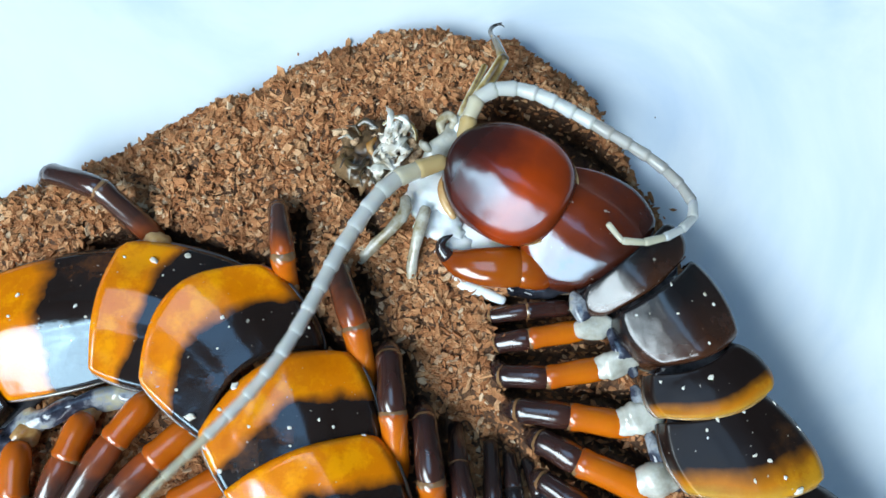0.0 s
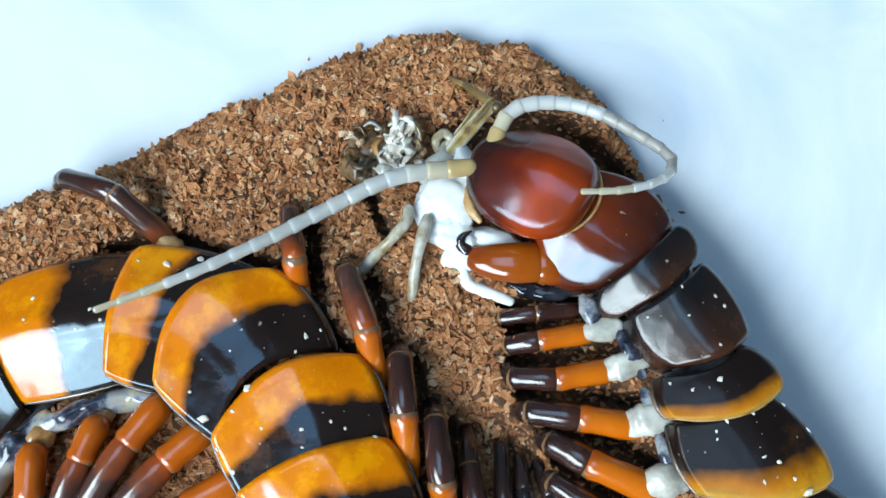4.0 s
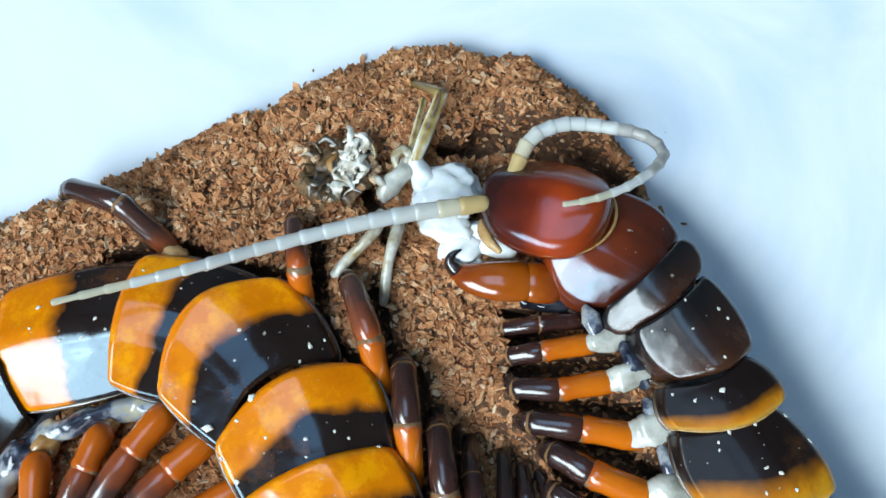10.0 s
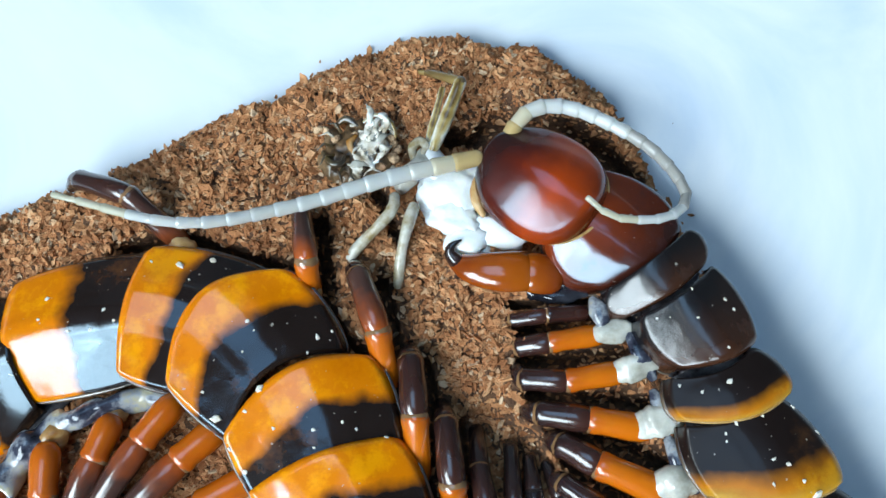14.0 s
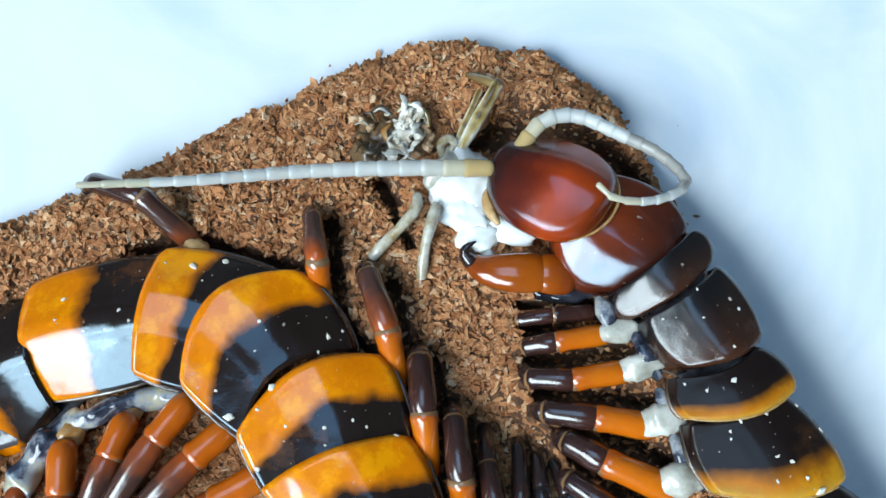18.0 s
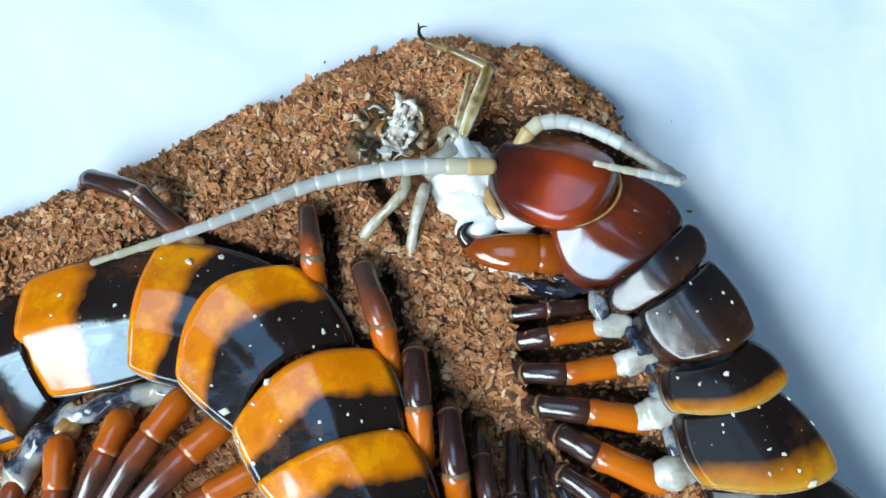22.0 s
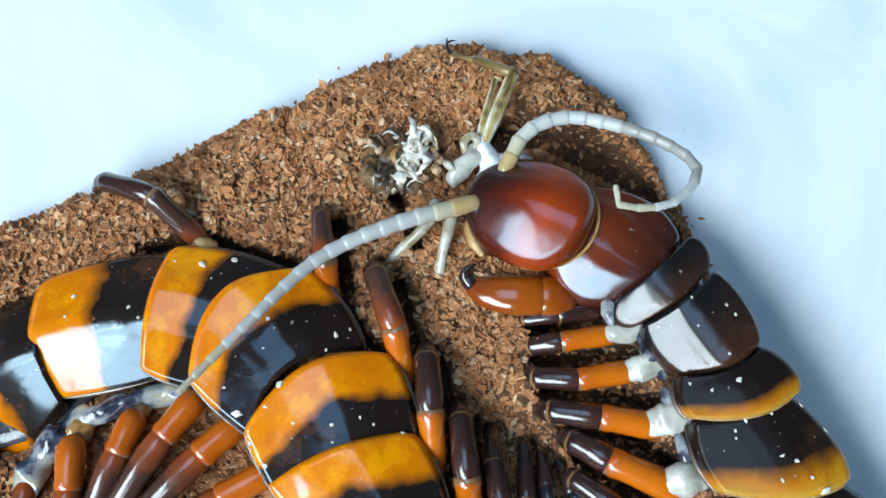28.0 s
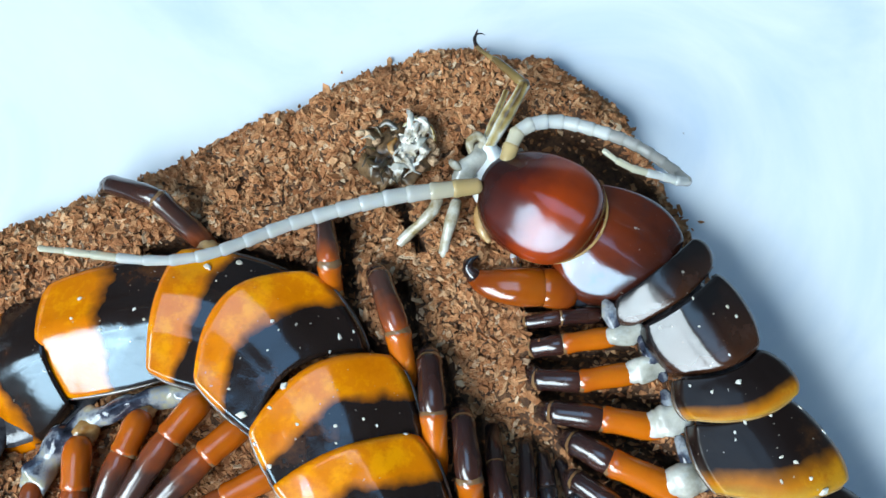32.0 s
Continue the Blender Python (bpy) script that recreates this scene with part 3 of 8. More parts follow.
def build_heap():
    me = bpy.data.meshes.new("coir_heap")
    keep = RIMWARD > -1.2
    index = np.full(HEIGHT.shape, -1)
    index[keep] = np.arange(keep.sum())
    ii, jj = np.nonzero(keep)
    verts = np.stack([X0 + GRID * ii, Y0 + GRID * jj, HEIGHT[ii, jj]], 1) * MM
    quads = np.stack([index[:-1, :-1], index[1:, :-1], index[1:, 1:], index[:-1, 1:]], -1).reshape(-1, 4)
    quads = quads[(quads >= 0).all(1)]
    me.from_pydata(verts.tolist(), [], quads.tolist())
    me.materials.append(BED)
    for p in me.polygons:
        p.use_smooth = True
    heap = tagged(new("coir_heap", me), "heap of reddish-brown coconut fibre on the white tile", "substrate", kind="stuff")
    # loose chips on top and strewn at the foot
    rng = np.random.default_rng(4)
    vs, fs = [], []
    want, tries = 56000, 0
    while want and tries < 600000:
        tries += 1
        x, y = X0 + rng.random() * GRID * (NX - 2), Y0 + rng.random() * GRID * (NY - 2)
        if not (-52 < x < 42 and -36 < y < 30):
            continue
        i, j = int((x - X0) / GRID), int((y - Y0) / GRID)
        d = RIMWARD[i, j]
        if d < 0 and rng.random() > math.exp(d / 0.25) * 0.35:
            continue
        want -= 1
        # hardly any chips in a furrow, so the bed's painted shade shows
        if FURROW[i, j] > 1.4 and rng.random() < 0.94:
            continue
        z = max(HEIGHT[i, j], 0.0)
        r = 0.18 + 0.32 * rng.random() ** 2.0 + (0.30 * rng.random() if rng.random() < 0.03 else 0)
        long, wide, thin = r * (1.0 + 0.9 * rng.random()), r * (0.55 + 0.4 * rng.random()), r * (0.14 + 0.20 * rng.random())
        q = Euler((rng.normal(0, 0.36), rng.normal(0, 0.36), rng.random() * 6.28)).to_matrix()
        k = len(vs)
        for c, s in ((0, 1), (1, 0.8), (2, 1), (3, 0.75), (4, 0.95)):
            a = c * 1.2566 + rng.normal(0, 0.22)
            for side in (-1, 1):
                e = s * (0.85 + 0.3 * rng.random())
                p = q @ Vector((long * math.cos(a) * e, wide * math.sin(a) * e, side * thin * (0.7 + 0.5 * rng.random())))
                vs.append(((x + p.x) * MM, (y + p.y) * MM, (z + r * 0.15 + p.z) * MM))
        fs.append(tuple(k + 2 * c for c in (4, 3, 2, 1, 0)))
        fs.append(tuple(k + 2 * c + 1 for c in range(5)))
        for c in range(5):
            n = (c + 1) % 5
            fs.append((k + 2 * c, k + 2 * n, k + 2 * n + 1, k + 2 * c + 1))
    me = bpy.data.meshes.new("coir_chips")
    me.from_pydata(vs, [], fs)
    me.materials.append(COIR)
    chips = tagged(new("chips", me), "loose curled chips of coconut fibre", kind="stuff")
    chips.parent = heap
    vs, fs = [], []
    for k in range(8):
        x, y = (rng.uniform(-44, -8), rng.uniform(9, 26)) if k % 3 == 0 else (rng.uniform(14, 32), rng.uniform(6, 26))
        r, a = 0.05 + 0.07 * rng.random(), rng.random() * 6.28
        c, s = math.cos(a), math.sin(a)
        b = len(vs)
        long = r * (1 + 2.5 * rng.random() ** 2)
        for u, v, w in ((-1, -1, 0), (1, -0.8, 0), (1.1, 0.7, 0), (-0.9, 1, 0), (-0.6, -0.5, 1), (0.7, -0.5, 1), (0.6, 0.6, 1), (-0.5, 0.5, 1)):
            vs.append(((x + c * u * long - s * v * r) * MM, (y + s * u * long + c * v * r) * MM, (0.02 + w * r * 1.1) * MM))
        fs += [tuple(b + i for i in f) for f in ((3, 2, 1, 0), (4, 5, 6, 7), (0, 1, 5, 4), (1, 2, 6, 5), (2, 3, 7, 6), (3, 0, 4, 7))]
    me = bpy.data.meshes.new("crumbs")
    me.from_pydata(vs, [], fs)
    me.materials.append(BED)
    tagged(new("floor_crumbs", me), "few dark crumbs of fibre strewn on the white tile", "crumbs", kind="stuff")
    return heap


build_heap()

# ---- the centipede ----
centipede = tagged(new("centipede"), "giant tiger-striped orange and black centipede feeding on the heap", "centipede")


def tergite(name, a0, a1, p0, p1, dome, material, label="", at=None, rim=None, **more):
    rear, sides = [], ([], [])
    bm = plate(bmesh.new(), a0, a1, p0, p1, dome, rear=rear, sides=sides, **more)
    ob = part(name, bm, material, centipede, label, V(at) if at else None)
    if material is AMBER:
        edge = part("rear_rim", tube(bmesh.new(), [q * MM for q in rear[1:-1]], [0.11 * MM + 0.05 * MM * math.sin(math.pi * k / (len(rear) - 3)) for k in range(len(rear) - 2)], 8), GOLD_RIM, centipede, "translucent golden rear rim", V(at) if at else None)
        edge.parent, edge.location = ob, (0, 0, 0)
    for line in sides:
        n = len(line) - 1
        bead = part("margin", tube(bmesh.new(), [q * MM for q in line], [(0.11 + 0.14 * math.sin(math.pi * k / n)) * MM for k in range(n + 1)], 8), BEAD, centipede, "dark glossy rolled margin", V(at) if at else None)
        bead.parent = ob
        bead.location = (0, 0, 0)
    return ob


def flank(a0, a1, p0, p1, z0, z1, at=None):
    """The soft body under one plate."""
    a0, a1, p0, p1 = (Vector(q) for q in (a0, a1, p0, p1))
    wide = ((a1 - a0).length + (p1 - p0).length) / 4
    a, b = (a0 + a1) / 2, (p0 + p1) / 2
    mid = (z0 + z1) / 2
    pts = [a.lerp(b, k / 5) for k in range(6)]
    for q in pts:
        q.z = mid
    bm = tube(bmesh.new(), [q * MM for q in pts], [wide * MM * s for s in (0.80, 0.90, 0.93, 0.93, 0.9, 0.82)], 18, (z1 - z0) / 2 / wide, True)
    return part("flank", bm, PLEURA, centipede, "dark wet side membrane", V(at) if at else None)


# the coil of the rear body: plates from the coil's near end to the far one
tergite("tergite", (-9.31, -36.40, 5.20), (4.90, -33.58, 5.20), (-13.41, -29.48, 5.20), (0.57, -26.78, 5.20), 6.0, TIGER, "orange and black striped back plate", bow=1.5, bow_front=1.2, bulge=0.7, lift=0.8, slopes=(0.3, 0.35), crown=0.1, ramp=0.5, roll=(0.72, 0.72))
flank((-9.31, -36.40, 5.20), (4.90, -33.58, 5.20), (-13.41, -29.48, 5.20), (0.57, -26.78, 5.20), 0.6, 6.8)
tergite("tergite", (-11.17, -27.91, 6.70), (0.86, -26.53, 5.50), (-16.64, -22.57, 6.70), (-2.68, -17.05, 5.50), 2.7, TIGER, "orange and black striped back plate", bow=1.02, bow_front=0.81, bulge=0.25, lift=0.8, slopes=(0.2, 0.36), crown=0.1, ramp=0.5, roll=(0.93, 0.88), corner=(0.015, 0.17))
flank((-13.40, -29.73, 5.20), (0.84, -27.02, 5.20), (-17.63, -23.51, 5.20), (-3.01, -17.83, 5.20), 0.3, 4.2)
tergite("tergite", (-15.54, -24.07, 6.70), (-2.05, -19.41, 5.50), (-19.20, -17.72, 6.70), (-5.35, -9.34, 5.50), 2.7, TIGER, "orange and black striped back plate", bow=2.36, bow_front=1.89, bulge=0.25, lift=0.8, slopes=(0.18, 0.36), crown=0.1, ramp=0.5, roll=(0.93, 0.88), corner=(0.015, 0.17))
flank((-16.60, -23.00, 5.20), (-2.47, -17.83, 5.20), (-19.43, -17.31, 5.20), (-7.83, -9.36, 5.20), 0.3, 4.2)
tergite("tergite", (-18.61, -18.29, 6.70), (-7.60, -9.21, 5.50), (-24.55, -13.13, 6.70), (-14.01, -1.01, 5.50), 2.6, TIGER, "orange and black striped back plate", bow=3.60, bow_front=2.88, bulge=0.25, lift=1.2, slopes=(0.18, 0.36), crown=0.1, ramp=0.5, roll=(0.93, 0.88), corner=(0.015, 0.17))
flank((-18.94, -17.46, 5.20), (-7.39, -9.58, 5.20), (-25.05, -12.87, 5.20), (-16.90, -1.24, 5.20), 0.3, 4.2)
tergite("tergite", (-23.93, -13.70, 5.80), (-15.22, -1.37, 4.70), (-29.40, -11.98, 5.80), (-27.71, 1.37, 4.70), 2.6, TIGER, "orange and black striped back plate", bow=0.61, bow_front=0.49, bulge=0.25, lift=1.0, slopes=(0.2, 0.36), crown=0.1, ramp=0.5, roll=(0.93, 0.88), corner=(0.015, 0.17))
flank((-24.58, -13.62, 5.70), (-16.50, -1.77, 5.70), (-29.84, -11.73, 5.70), (-26.71, 0.97, 5.70), 0.3, 4.7)
tergite("tergite", (-28.10, -12.46, 5.40), (-27.28, 0.70, 4.70), (-38.27, -14.35, 5.40), (-42.16, -2.09, 4.70), 3.3, TIGER, "orange and black striped back plate", bow=0.91, bow_front=0.73, bulge=0.25, lift=-1.5, slopes=(0.45, 0.42), crown=0.0, ramp=0.22, roll=(0.93, 0.88), corner=(0.015, 0.17))
flank((-29.42, -12.39, 5.80), (-26.20, 0.65, 5.80), (-37.51, -14.64, 5.80), (-39.98, -3.11, 5.80), 0.3, 4.8)
tergite("tergite", (-37.69, -14.97, 2.00), (-40.43, -2.85, 1.20), (-44.79, -21.19, 2.00), (-54.33, -5.76, 1.20), 5.2, TIGER, "orange and black striped back plate", bow=1.2, bow_front=1.0, bulge=0.25, lift=-4.3, slopes=(0.50, 0.5), crown=0.0, ramp=0.22, roll=(0.92, 0.86), corner=(0.015, 0.17))
flank((-37.32, -15.00, 4.90), (-39.70, -3.20, 4.90), (-43.97, -21.21, 4.90), (-53.34, -6.06, 4.90), 0.3, 3.0)
tergite("tergite", (-45.71, -21.45, 2.00), (-52.11, -8.42, 2.00), (-50.55, -27.48, 2.00), (-60.25, -15.76, 2.00), 6.0, TIGER, "orange and black striped back plate", bow=1.5, bow_front=1.2, bulge=0.7, lift=-2.5, slopes=(0.5, 0.5), crown=0.1, ramp=0.5, roll=(0.72, 0.72))
flank((-45.71, -21.45, 2.00), (-52.11, -8.42, 2.00), (-50.55, -27.48, 2.00), (-60.25, -15.76, 2.00), 0.6, 3.6)

# the front body, from the fifth plate towards the head
tergite("tergite", (27.85, -28.59, 7.40), (40.76, -27.31, 4.60), (30.46, -35.12, 7.40), (44.04, -33.66, 4.60), 4.6, AMBER, "blackish back plate with an amber rear edge", bow=1.0, bow_front=0.8, lift=0.7, roll=(0.93, 0.72), corner=(0.03, 0.24))
flank((28.80, -28.80, 4.60), (40.76, -27.31, 4.60), (31.50, -35.56, 4.60), (44.04, -33.66, 4.60), 1.0, 6.2)
tergite("tergite", (24.40, -23.14, 7.40), (36.70, -21.47, 4.60), (27.85, -28.59, 7.40), (41.28, -27.31, 4.60), 4.6, AMBER, "blackish back plate with an amber rear edge", bow=1.0, bow_front=0.8, lift=0.7, roll=(0.93, 0.72), corner=(0.03, 0.24))
flank((25.23, -23.17, 4.60), (36.70, -21.47, 4.60), (28.80, -28.80, 4.60), (41.28, -27.31, 4.60), 1.0, 6.2)
tergite("tergite", (22.12, -16.77, 7.40), (32.26, -13.35, 4.60), (24.11, -22.84, 7.40), (37.56, -21.47, 4.60), 4.8, AMBER, "blackish back plate with an amber rear edge", bow=1.2, bow_front=1.0, lift=0.8, slopes=(0.3, 0.35), roll=(0.93, 0.72), corner=(0.03, 0.24))
flank((22.87, -16.58, 4.60), (32.26, -13.35, 4.60), (24.93, -22.86, 4.60), (37.56, -21.47, 4.60), 1.0, 6.2)
tergite("tergite", (21.25, -12.49, 7.40), (30.36, -8.93, 4.60), (22.00, -16.26, 7.40), (33.59, -13.24, 4.60), 4.6, AMBER, "short blackish back plate with an amber rear edge", bow=1.3, bow_front=1.1, lift=0.7, slopes=(0.3, 0.35), roll=(0.93, 0.72), corner=(0.03, 0.24), at=(27.27, -12.69, 4.60))
flank((21.97, -12.15, 4.60), (30.36, -8.93, 4.60), (22.75, -16.05, 4.60), (33.59, -13.24, 4.60), 1.0, 6.2, at=(27.27, -12.69, 4.60))
plate_c = tergite("tergite", (18.23, -7.02, 4.60), (26.82, -1.03, 4.60), (21.72, -11.82, 4.60), (30.42, -8.37, 4.60), 5.6, DUSK, "glossy black-brown back plate", bow=0.9, bow_front=0.6, lift=0.2, slopes=(0.48, 0.5), crown=0.0, ramp=0.35, roll=(0.82, 0.82), corner=(0.14, 0.14), at=(24.42, -6.57, 4.60))
plate_c_flank = flank((18.23, -7.02, 4.60), (26.82, -1.03, 4.60), (21.72, -11.82, 4.60), (30.42, -8.37, 4.60), 1.0, 6.2, at=(24.42, -6.57, 4.60))
plate_b = tergite("tergite", (15.10, -4.63, 4.60), (24.84, 3.06, 4.60), (17.23, -7.02, 4.60), (26.28, -0.68, 4.60), 4.8, DUSK, "narrow dark back plate behind the fangs", bow=0.6, bow_front=0.4, lift=-0.2, slopes=(0.62, 0.5), crown=0.0, ramp=0.45, roll=(0.86, 0.86), corner=(0.24, 0.24), at=(20.78, -1.97, 4.60))
plate_b_flank = flank((15.10, -4.63, 4.60), (24.84, 3.06, 4.60), (17.23, -7.02, 4.60), (26.28, -0.68, 4.60), 1.0, 6.2, at=(20.78, -1.97, 4.60))
plate_a = tergite("tergite", (9.31, 2.03, 4.00), (14.05, 9.08, 4.00), (15.56, -4.16, 4.00), (24.14, 3.23, 4.00), 4.5, RUST, "glossy red-brown plate behind the head", bow=0.8, bow_front=0.2, bulge=2.0, lift=-0.6, slopes=(0.6, 0.5), crown=0.0, ramp=0.55, roll=(0.84, 0.84), corner=(0.26, 0.26), at=(17.03, 2.46, 4.60))
plate_a_flank = flank((9.31, 2.03, 4.00), (14.05, 9.08, 4.00), (15.56, -4.16, 4.00), (24.14, 3.23, 4.00), 1.0, 5.6, at=(17.03, 2.46, 4.60))


def leg(pts, radii, mats, label=""):
    """A jointed leg: swelling segments with a ring at each joint; pts in mm from the body outwards."""
    first = None
    for k in range(len(pts) - 1):
        a, b = Vector(pts[k]), Vector(pts[k + 1])
        r0, r1 = radii[k], radii[k + 1]
        line = [a.lerp(b, s) for s in (0, 0.12, 0.3, 0.55, 0.8, 0.93, 1.0)]
        bend = Vector((0, 0, 0.05 * (b - a).length))
        line = [q + bend * math.sin(math.pi * s) for q, s in zip(line, (0, 0.12, 0.3, 0.55, 0.8, 0.93, 1.0))]
        rr = [(r0 * (1 - s) + r1 * s) * g for s, g in zip((0, 0.12, 0.3, 0.55, 0.8, 0.93, 1.0), (0.88, 1.0, 1.05, 1.0, 0.97, 1.05, 1.0))]
        bm = tube(bmesh.new(), [q * MM for q in line], [q * MM for q in rr], 14, 0.95)
        if first is None:
            first = part("leg", bm, mats[k], centipede, label)
            owner = first
        else:
            owner = part(("shin", "foot", "claw")[min(k - 1, 2)], bm, mats[k], first)
        if k < len(pts) - 2:
            way = (b - a).normalized()
            ring = tube(bmesh.new(), [(b - way * 0.07) * MM, (b + way * 0.07) * MM], [r1 * 1.012 * MM] * 2, 14, 0.95)
            # rings between near-black segments get the painted shade instead of tan
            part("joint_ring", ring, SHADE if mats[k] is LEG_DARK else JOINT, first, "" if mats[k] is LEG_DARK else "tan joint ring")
    return first


leg([(-25.48, 1.73, 3.60), (-29.99, 5.51, 7.60), (-35.94, 7.90, 5.20), (-37.75, 8.06, 2.60)], [1.20, 1.15, 1.05, 0.60], [LEG_MIXED, LEG_BROWN, LEG_DARK], "glossy leg, orange at the base and purplish brown outwards")
leg([(-12.32, -4.07, 3.60), (-12.28, -1.09, 7.60), (-13.30, 4.20, 5.40), (-14.01, 5.93, 2.60)], [1.25, 1.20, 1.05, 0.60], [LEG_ORANGE, LEG_MIXED, LEG_DARK], "glossy leg, orange at the base and purplish brown outwards")
leg([(-4.52, -12.56, 3.60), (-5.30, -7.88, 7.40), (-7.44, -1.99, 6.00), (-8.52, -0.26, 2.60)], [1.20, 1.32, 1.25, 0.70], [LEG_ORANGE, LEG_MIXED, LEG_DARK], "glossy leg, orange at the base and purplish brown outwards")
leg([(-1.43, -21.19, 3.60), (-1.76, -15.66, 7.20), (-2.24, -10.42, 6.20), (-2.40, -8.60, 2.80)], [1.20, 1.34, 1.25, 0.70], [LEG_ORANGE, LEG_BROWN, LEG_DARK], "glossy leg, orange at the base and purplish brown outwards")
leg([(2.10, -25.09, 3.60), (1.69, -21.70, 7.00), (1.05, -16.14, 6.00), (0.63, -14.20, 2.80)], [1.20, 1.32, 1.15, 0.70], [LEG_ORANGE, LEG_BROWN, LEG_DARK], "glossy leg, orange at the base and purplish brown outwards")
leg([(5.54, -28.04, 5.20), (4.90, -24.26, 6.20), (4.17, -20.25, 5.20), (4.07, -16.63, 2.40)], [1.10, 1.10, 0.98, 0.75], [LEG_MIXED, LEG_BROWN, LEG_DARK], "glossy leg, orange at the base and purplish brown outwards")
# the near-black colours of these three legs stand for the coil's shade
leg([(7.67, -26.57, 5.00), (7.32, -23.64, 4.90), (7.35, -18.26, 2.60)], [0.95, 0.95, 0.70], [LEG_BROWN, LEG_DARK], "leg under the coil, painted dark for the coil's shade")
leg([(9.66, -26.59, 4.60), (9.30, -22.52, 4.10), (9.10, -19.33, 2.40)], [0.90, 0.90, 0.65], [LEG_DARK, LEG_DARK], "leg under the coil, painted dark for the coil's shade")
leg([(13.27, -26.61, 4.20), (11.88, -23.04, 3.80), (10.76, -19.88, 2.40)], [0.95, 0.90, 0.65], [LEG_DARK, LEG_DARK], "leg under the coil, painted dark for the coil's shade")
leg([(-30.19, -16.10, 5.40), (-31.22, -19.53, 6.20), (-33.28, -24.88, 5.30)], [1.32, 1.32, 1.21], [LEG_RUST, LEG_MIXED], "glossy burnt-orange leg on the inner side of the coil")
leg([(-24.31, -14.30, 5.50), (-26.96, -17.99, 6.40), (-31.11, -24.43, 5.30)], [1.38, 1.38, 1.26], [LEG_RUST, LEG_MIXED], "glossy burnt-orange leg on the inner side of the coil")
leg([(-20.00, -16.64, 5.50), (-23.33, -19.69, 6.40), (-28.63, -25.18, 5.30)], [1.38, 1.43, 1.32], [LEG_RUST, LEG_MIXED], "glossy burnt-orange leg on the inner side of the coil")
leg([(-16.38, -20.96, 5.50), (-21.17, -23.54, 6.20), (-25.78, -26.68, 5.30)], [1.38, 1.32, 1.21], [LEG_RUST, LEG_MIXED], "glossy burnt-orange leg on the inner side of the coil")
leg([(-35.94, -18.63, 5.40), (-35.56, -22.89, 5.90), (-35.89, -27.27, 5.30)], [1.38, 1.32, 1.21], [LEG_RUST, LEG_MIXED], "glossy burnt-orange leg on the inner side of the coil")
leg([(-39.99, -22.75, 5.00), (-40.23, -27.31, 4.60)], [1.10, 1.00], [LEG_MIXED], "glossy burnt-orange leg on the inner side of the coil")
leg([(14.95, -5.41, 3.90), (10.99, -5.79, 4.70), (7.57, -6.21, 3.90), (6.69, -5.34, 2.30)], [0.85, 0.80, 0.75, 0.50], [LEG_BROWN, LEG_BROWN, LEG_DARK], "small dark shiny leg behind the fang")
leg([(16.25, -7.65, 4.30), (11.13, -8.57, 5.10), (8.17, -8.86, 4.10), (7.37, -7.25, 1.90)], [1.10, 1.05, 1.00, 0.60], [LEG_ORANGE, LEG_BROWN, LEG_DARK], "short glossy leg, orange near the body and dark outwards")
leg([(18.13, -11.31, 4.50), (12.62, -12.28, 5.30), (8.49, -12.02, 4.50), (7.31, -9.90, 1.90)], [1.20, 1.15, 1.10, 0.60], [LEG_ORANGE, LEG_BROWN, LEG_DARK], "short glossy leg, orange near the body and dark outwards")
leg([(20.11, -16.73, 4.50), (14.64, -15.88, 5.30), (9.92, -15.25, 4.70), (8.22, -14.75, 1.90)], [1.35, 1.30, 1.20, 0.70], [LEG_ORANGE, LEG_BROWN, LEG_DARK], "short glossy leg, orange near the body and dark outwards")
leg([(21.41, -22.55, 4.50), (15.21, -19.98, 5.50), (11.91, -18.06, 4.50), (10.68, -17.13, 1.90)], [1.45, 1.40, 1.25, 0.70], [LEG_ORANGE, LEG_BROWN, LEG_DARK], "short glossy leg, orange near the body and dark outwards")
leg([(19.63, -26.63, 4.30), (15.87, -24.46, 5.20), (12.01, -21.64, 4.20), (11.10, -20.90, 2.20)], [1.30, 1.30, 1.10, 0.70], [LEG_ORANGE, LEG_BROWN, LEG_DARK], "short glossy leg, orange near the body and dark outwards")

# pale soft joints where the legs meet the body
part("coxa", lump(bmesh.new(), (-35.88, -17.55, 4.80), (1.8, 1.2, 1.0), 0.22, 0.0, 30, 3, 1.0), AMBER_SKIN, centipede, "amber translucent leg joint")
part("coxa", lump(bmesh.new(), (-30.38, -15.69, 4.80), (1.5, 1.0, 0.8), 0.22, 1.7, 20, 3, 1.0), AMBER_SKIN, centipede, "amber translucent leg joint")
part("coxa", lump(bmesh.new(), (-24.80, -14.02, 4.80), (1.7, 1.1, 0.9), 0.22, 3.4, 20, 3, 1.0), AMBER_SKIN, centipede, "amber translucent leg joint")
part("coxa", lump(bmesh.new(), (-19.98, -16.23, 5.00), (1.2, 1.0, 0.8), 0.22, 5.1, -30, 3, 1.0), AMBER_SKIN, centipede, "amber translucent leg joint")
part("coxa", lump(bmesh.new(), (-24.91, 0.76, 5.40), (1.4, 1.1, 0.9), 0.22, 6.8, 0, 3, 1.0), AMBER_SKIN, centipede, "amber translucent leg joint")
part("coxa", lump(bmesh.new(), (-12.31, -3.79, 5.00), (1.4, 1.2, 1.0), 0.22, 8.5, 0, 3, 1.0), AMBER_SKIN, centipede, "amber translucent leg joint")
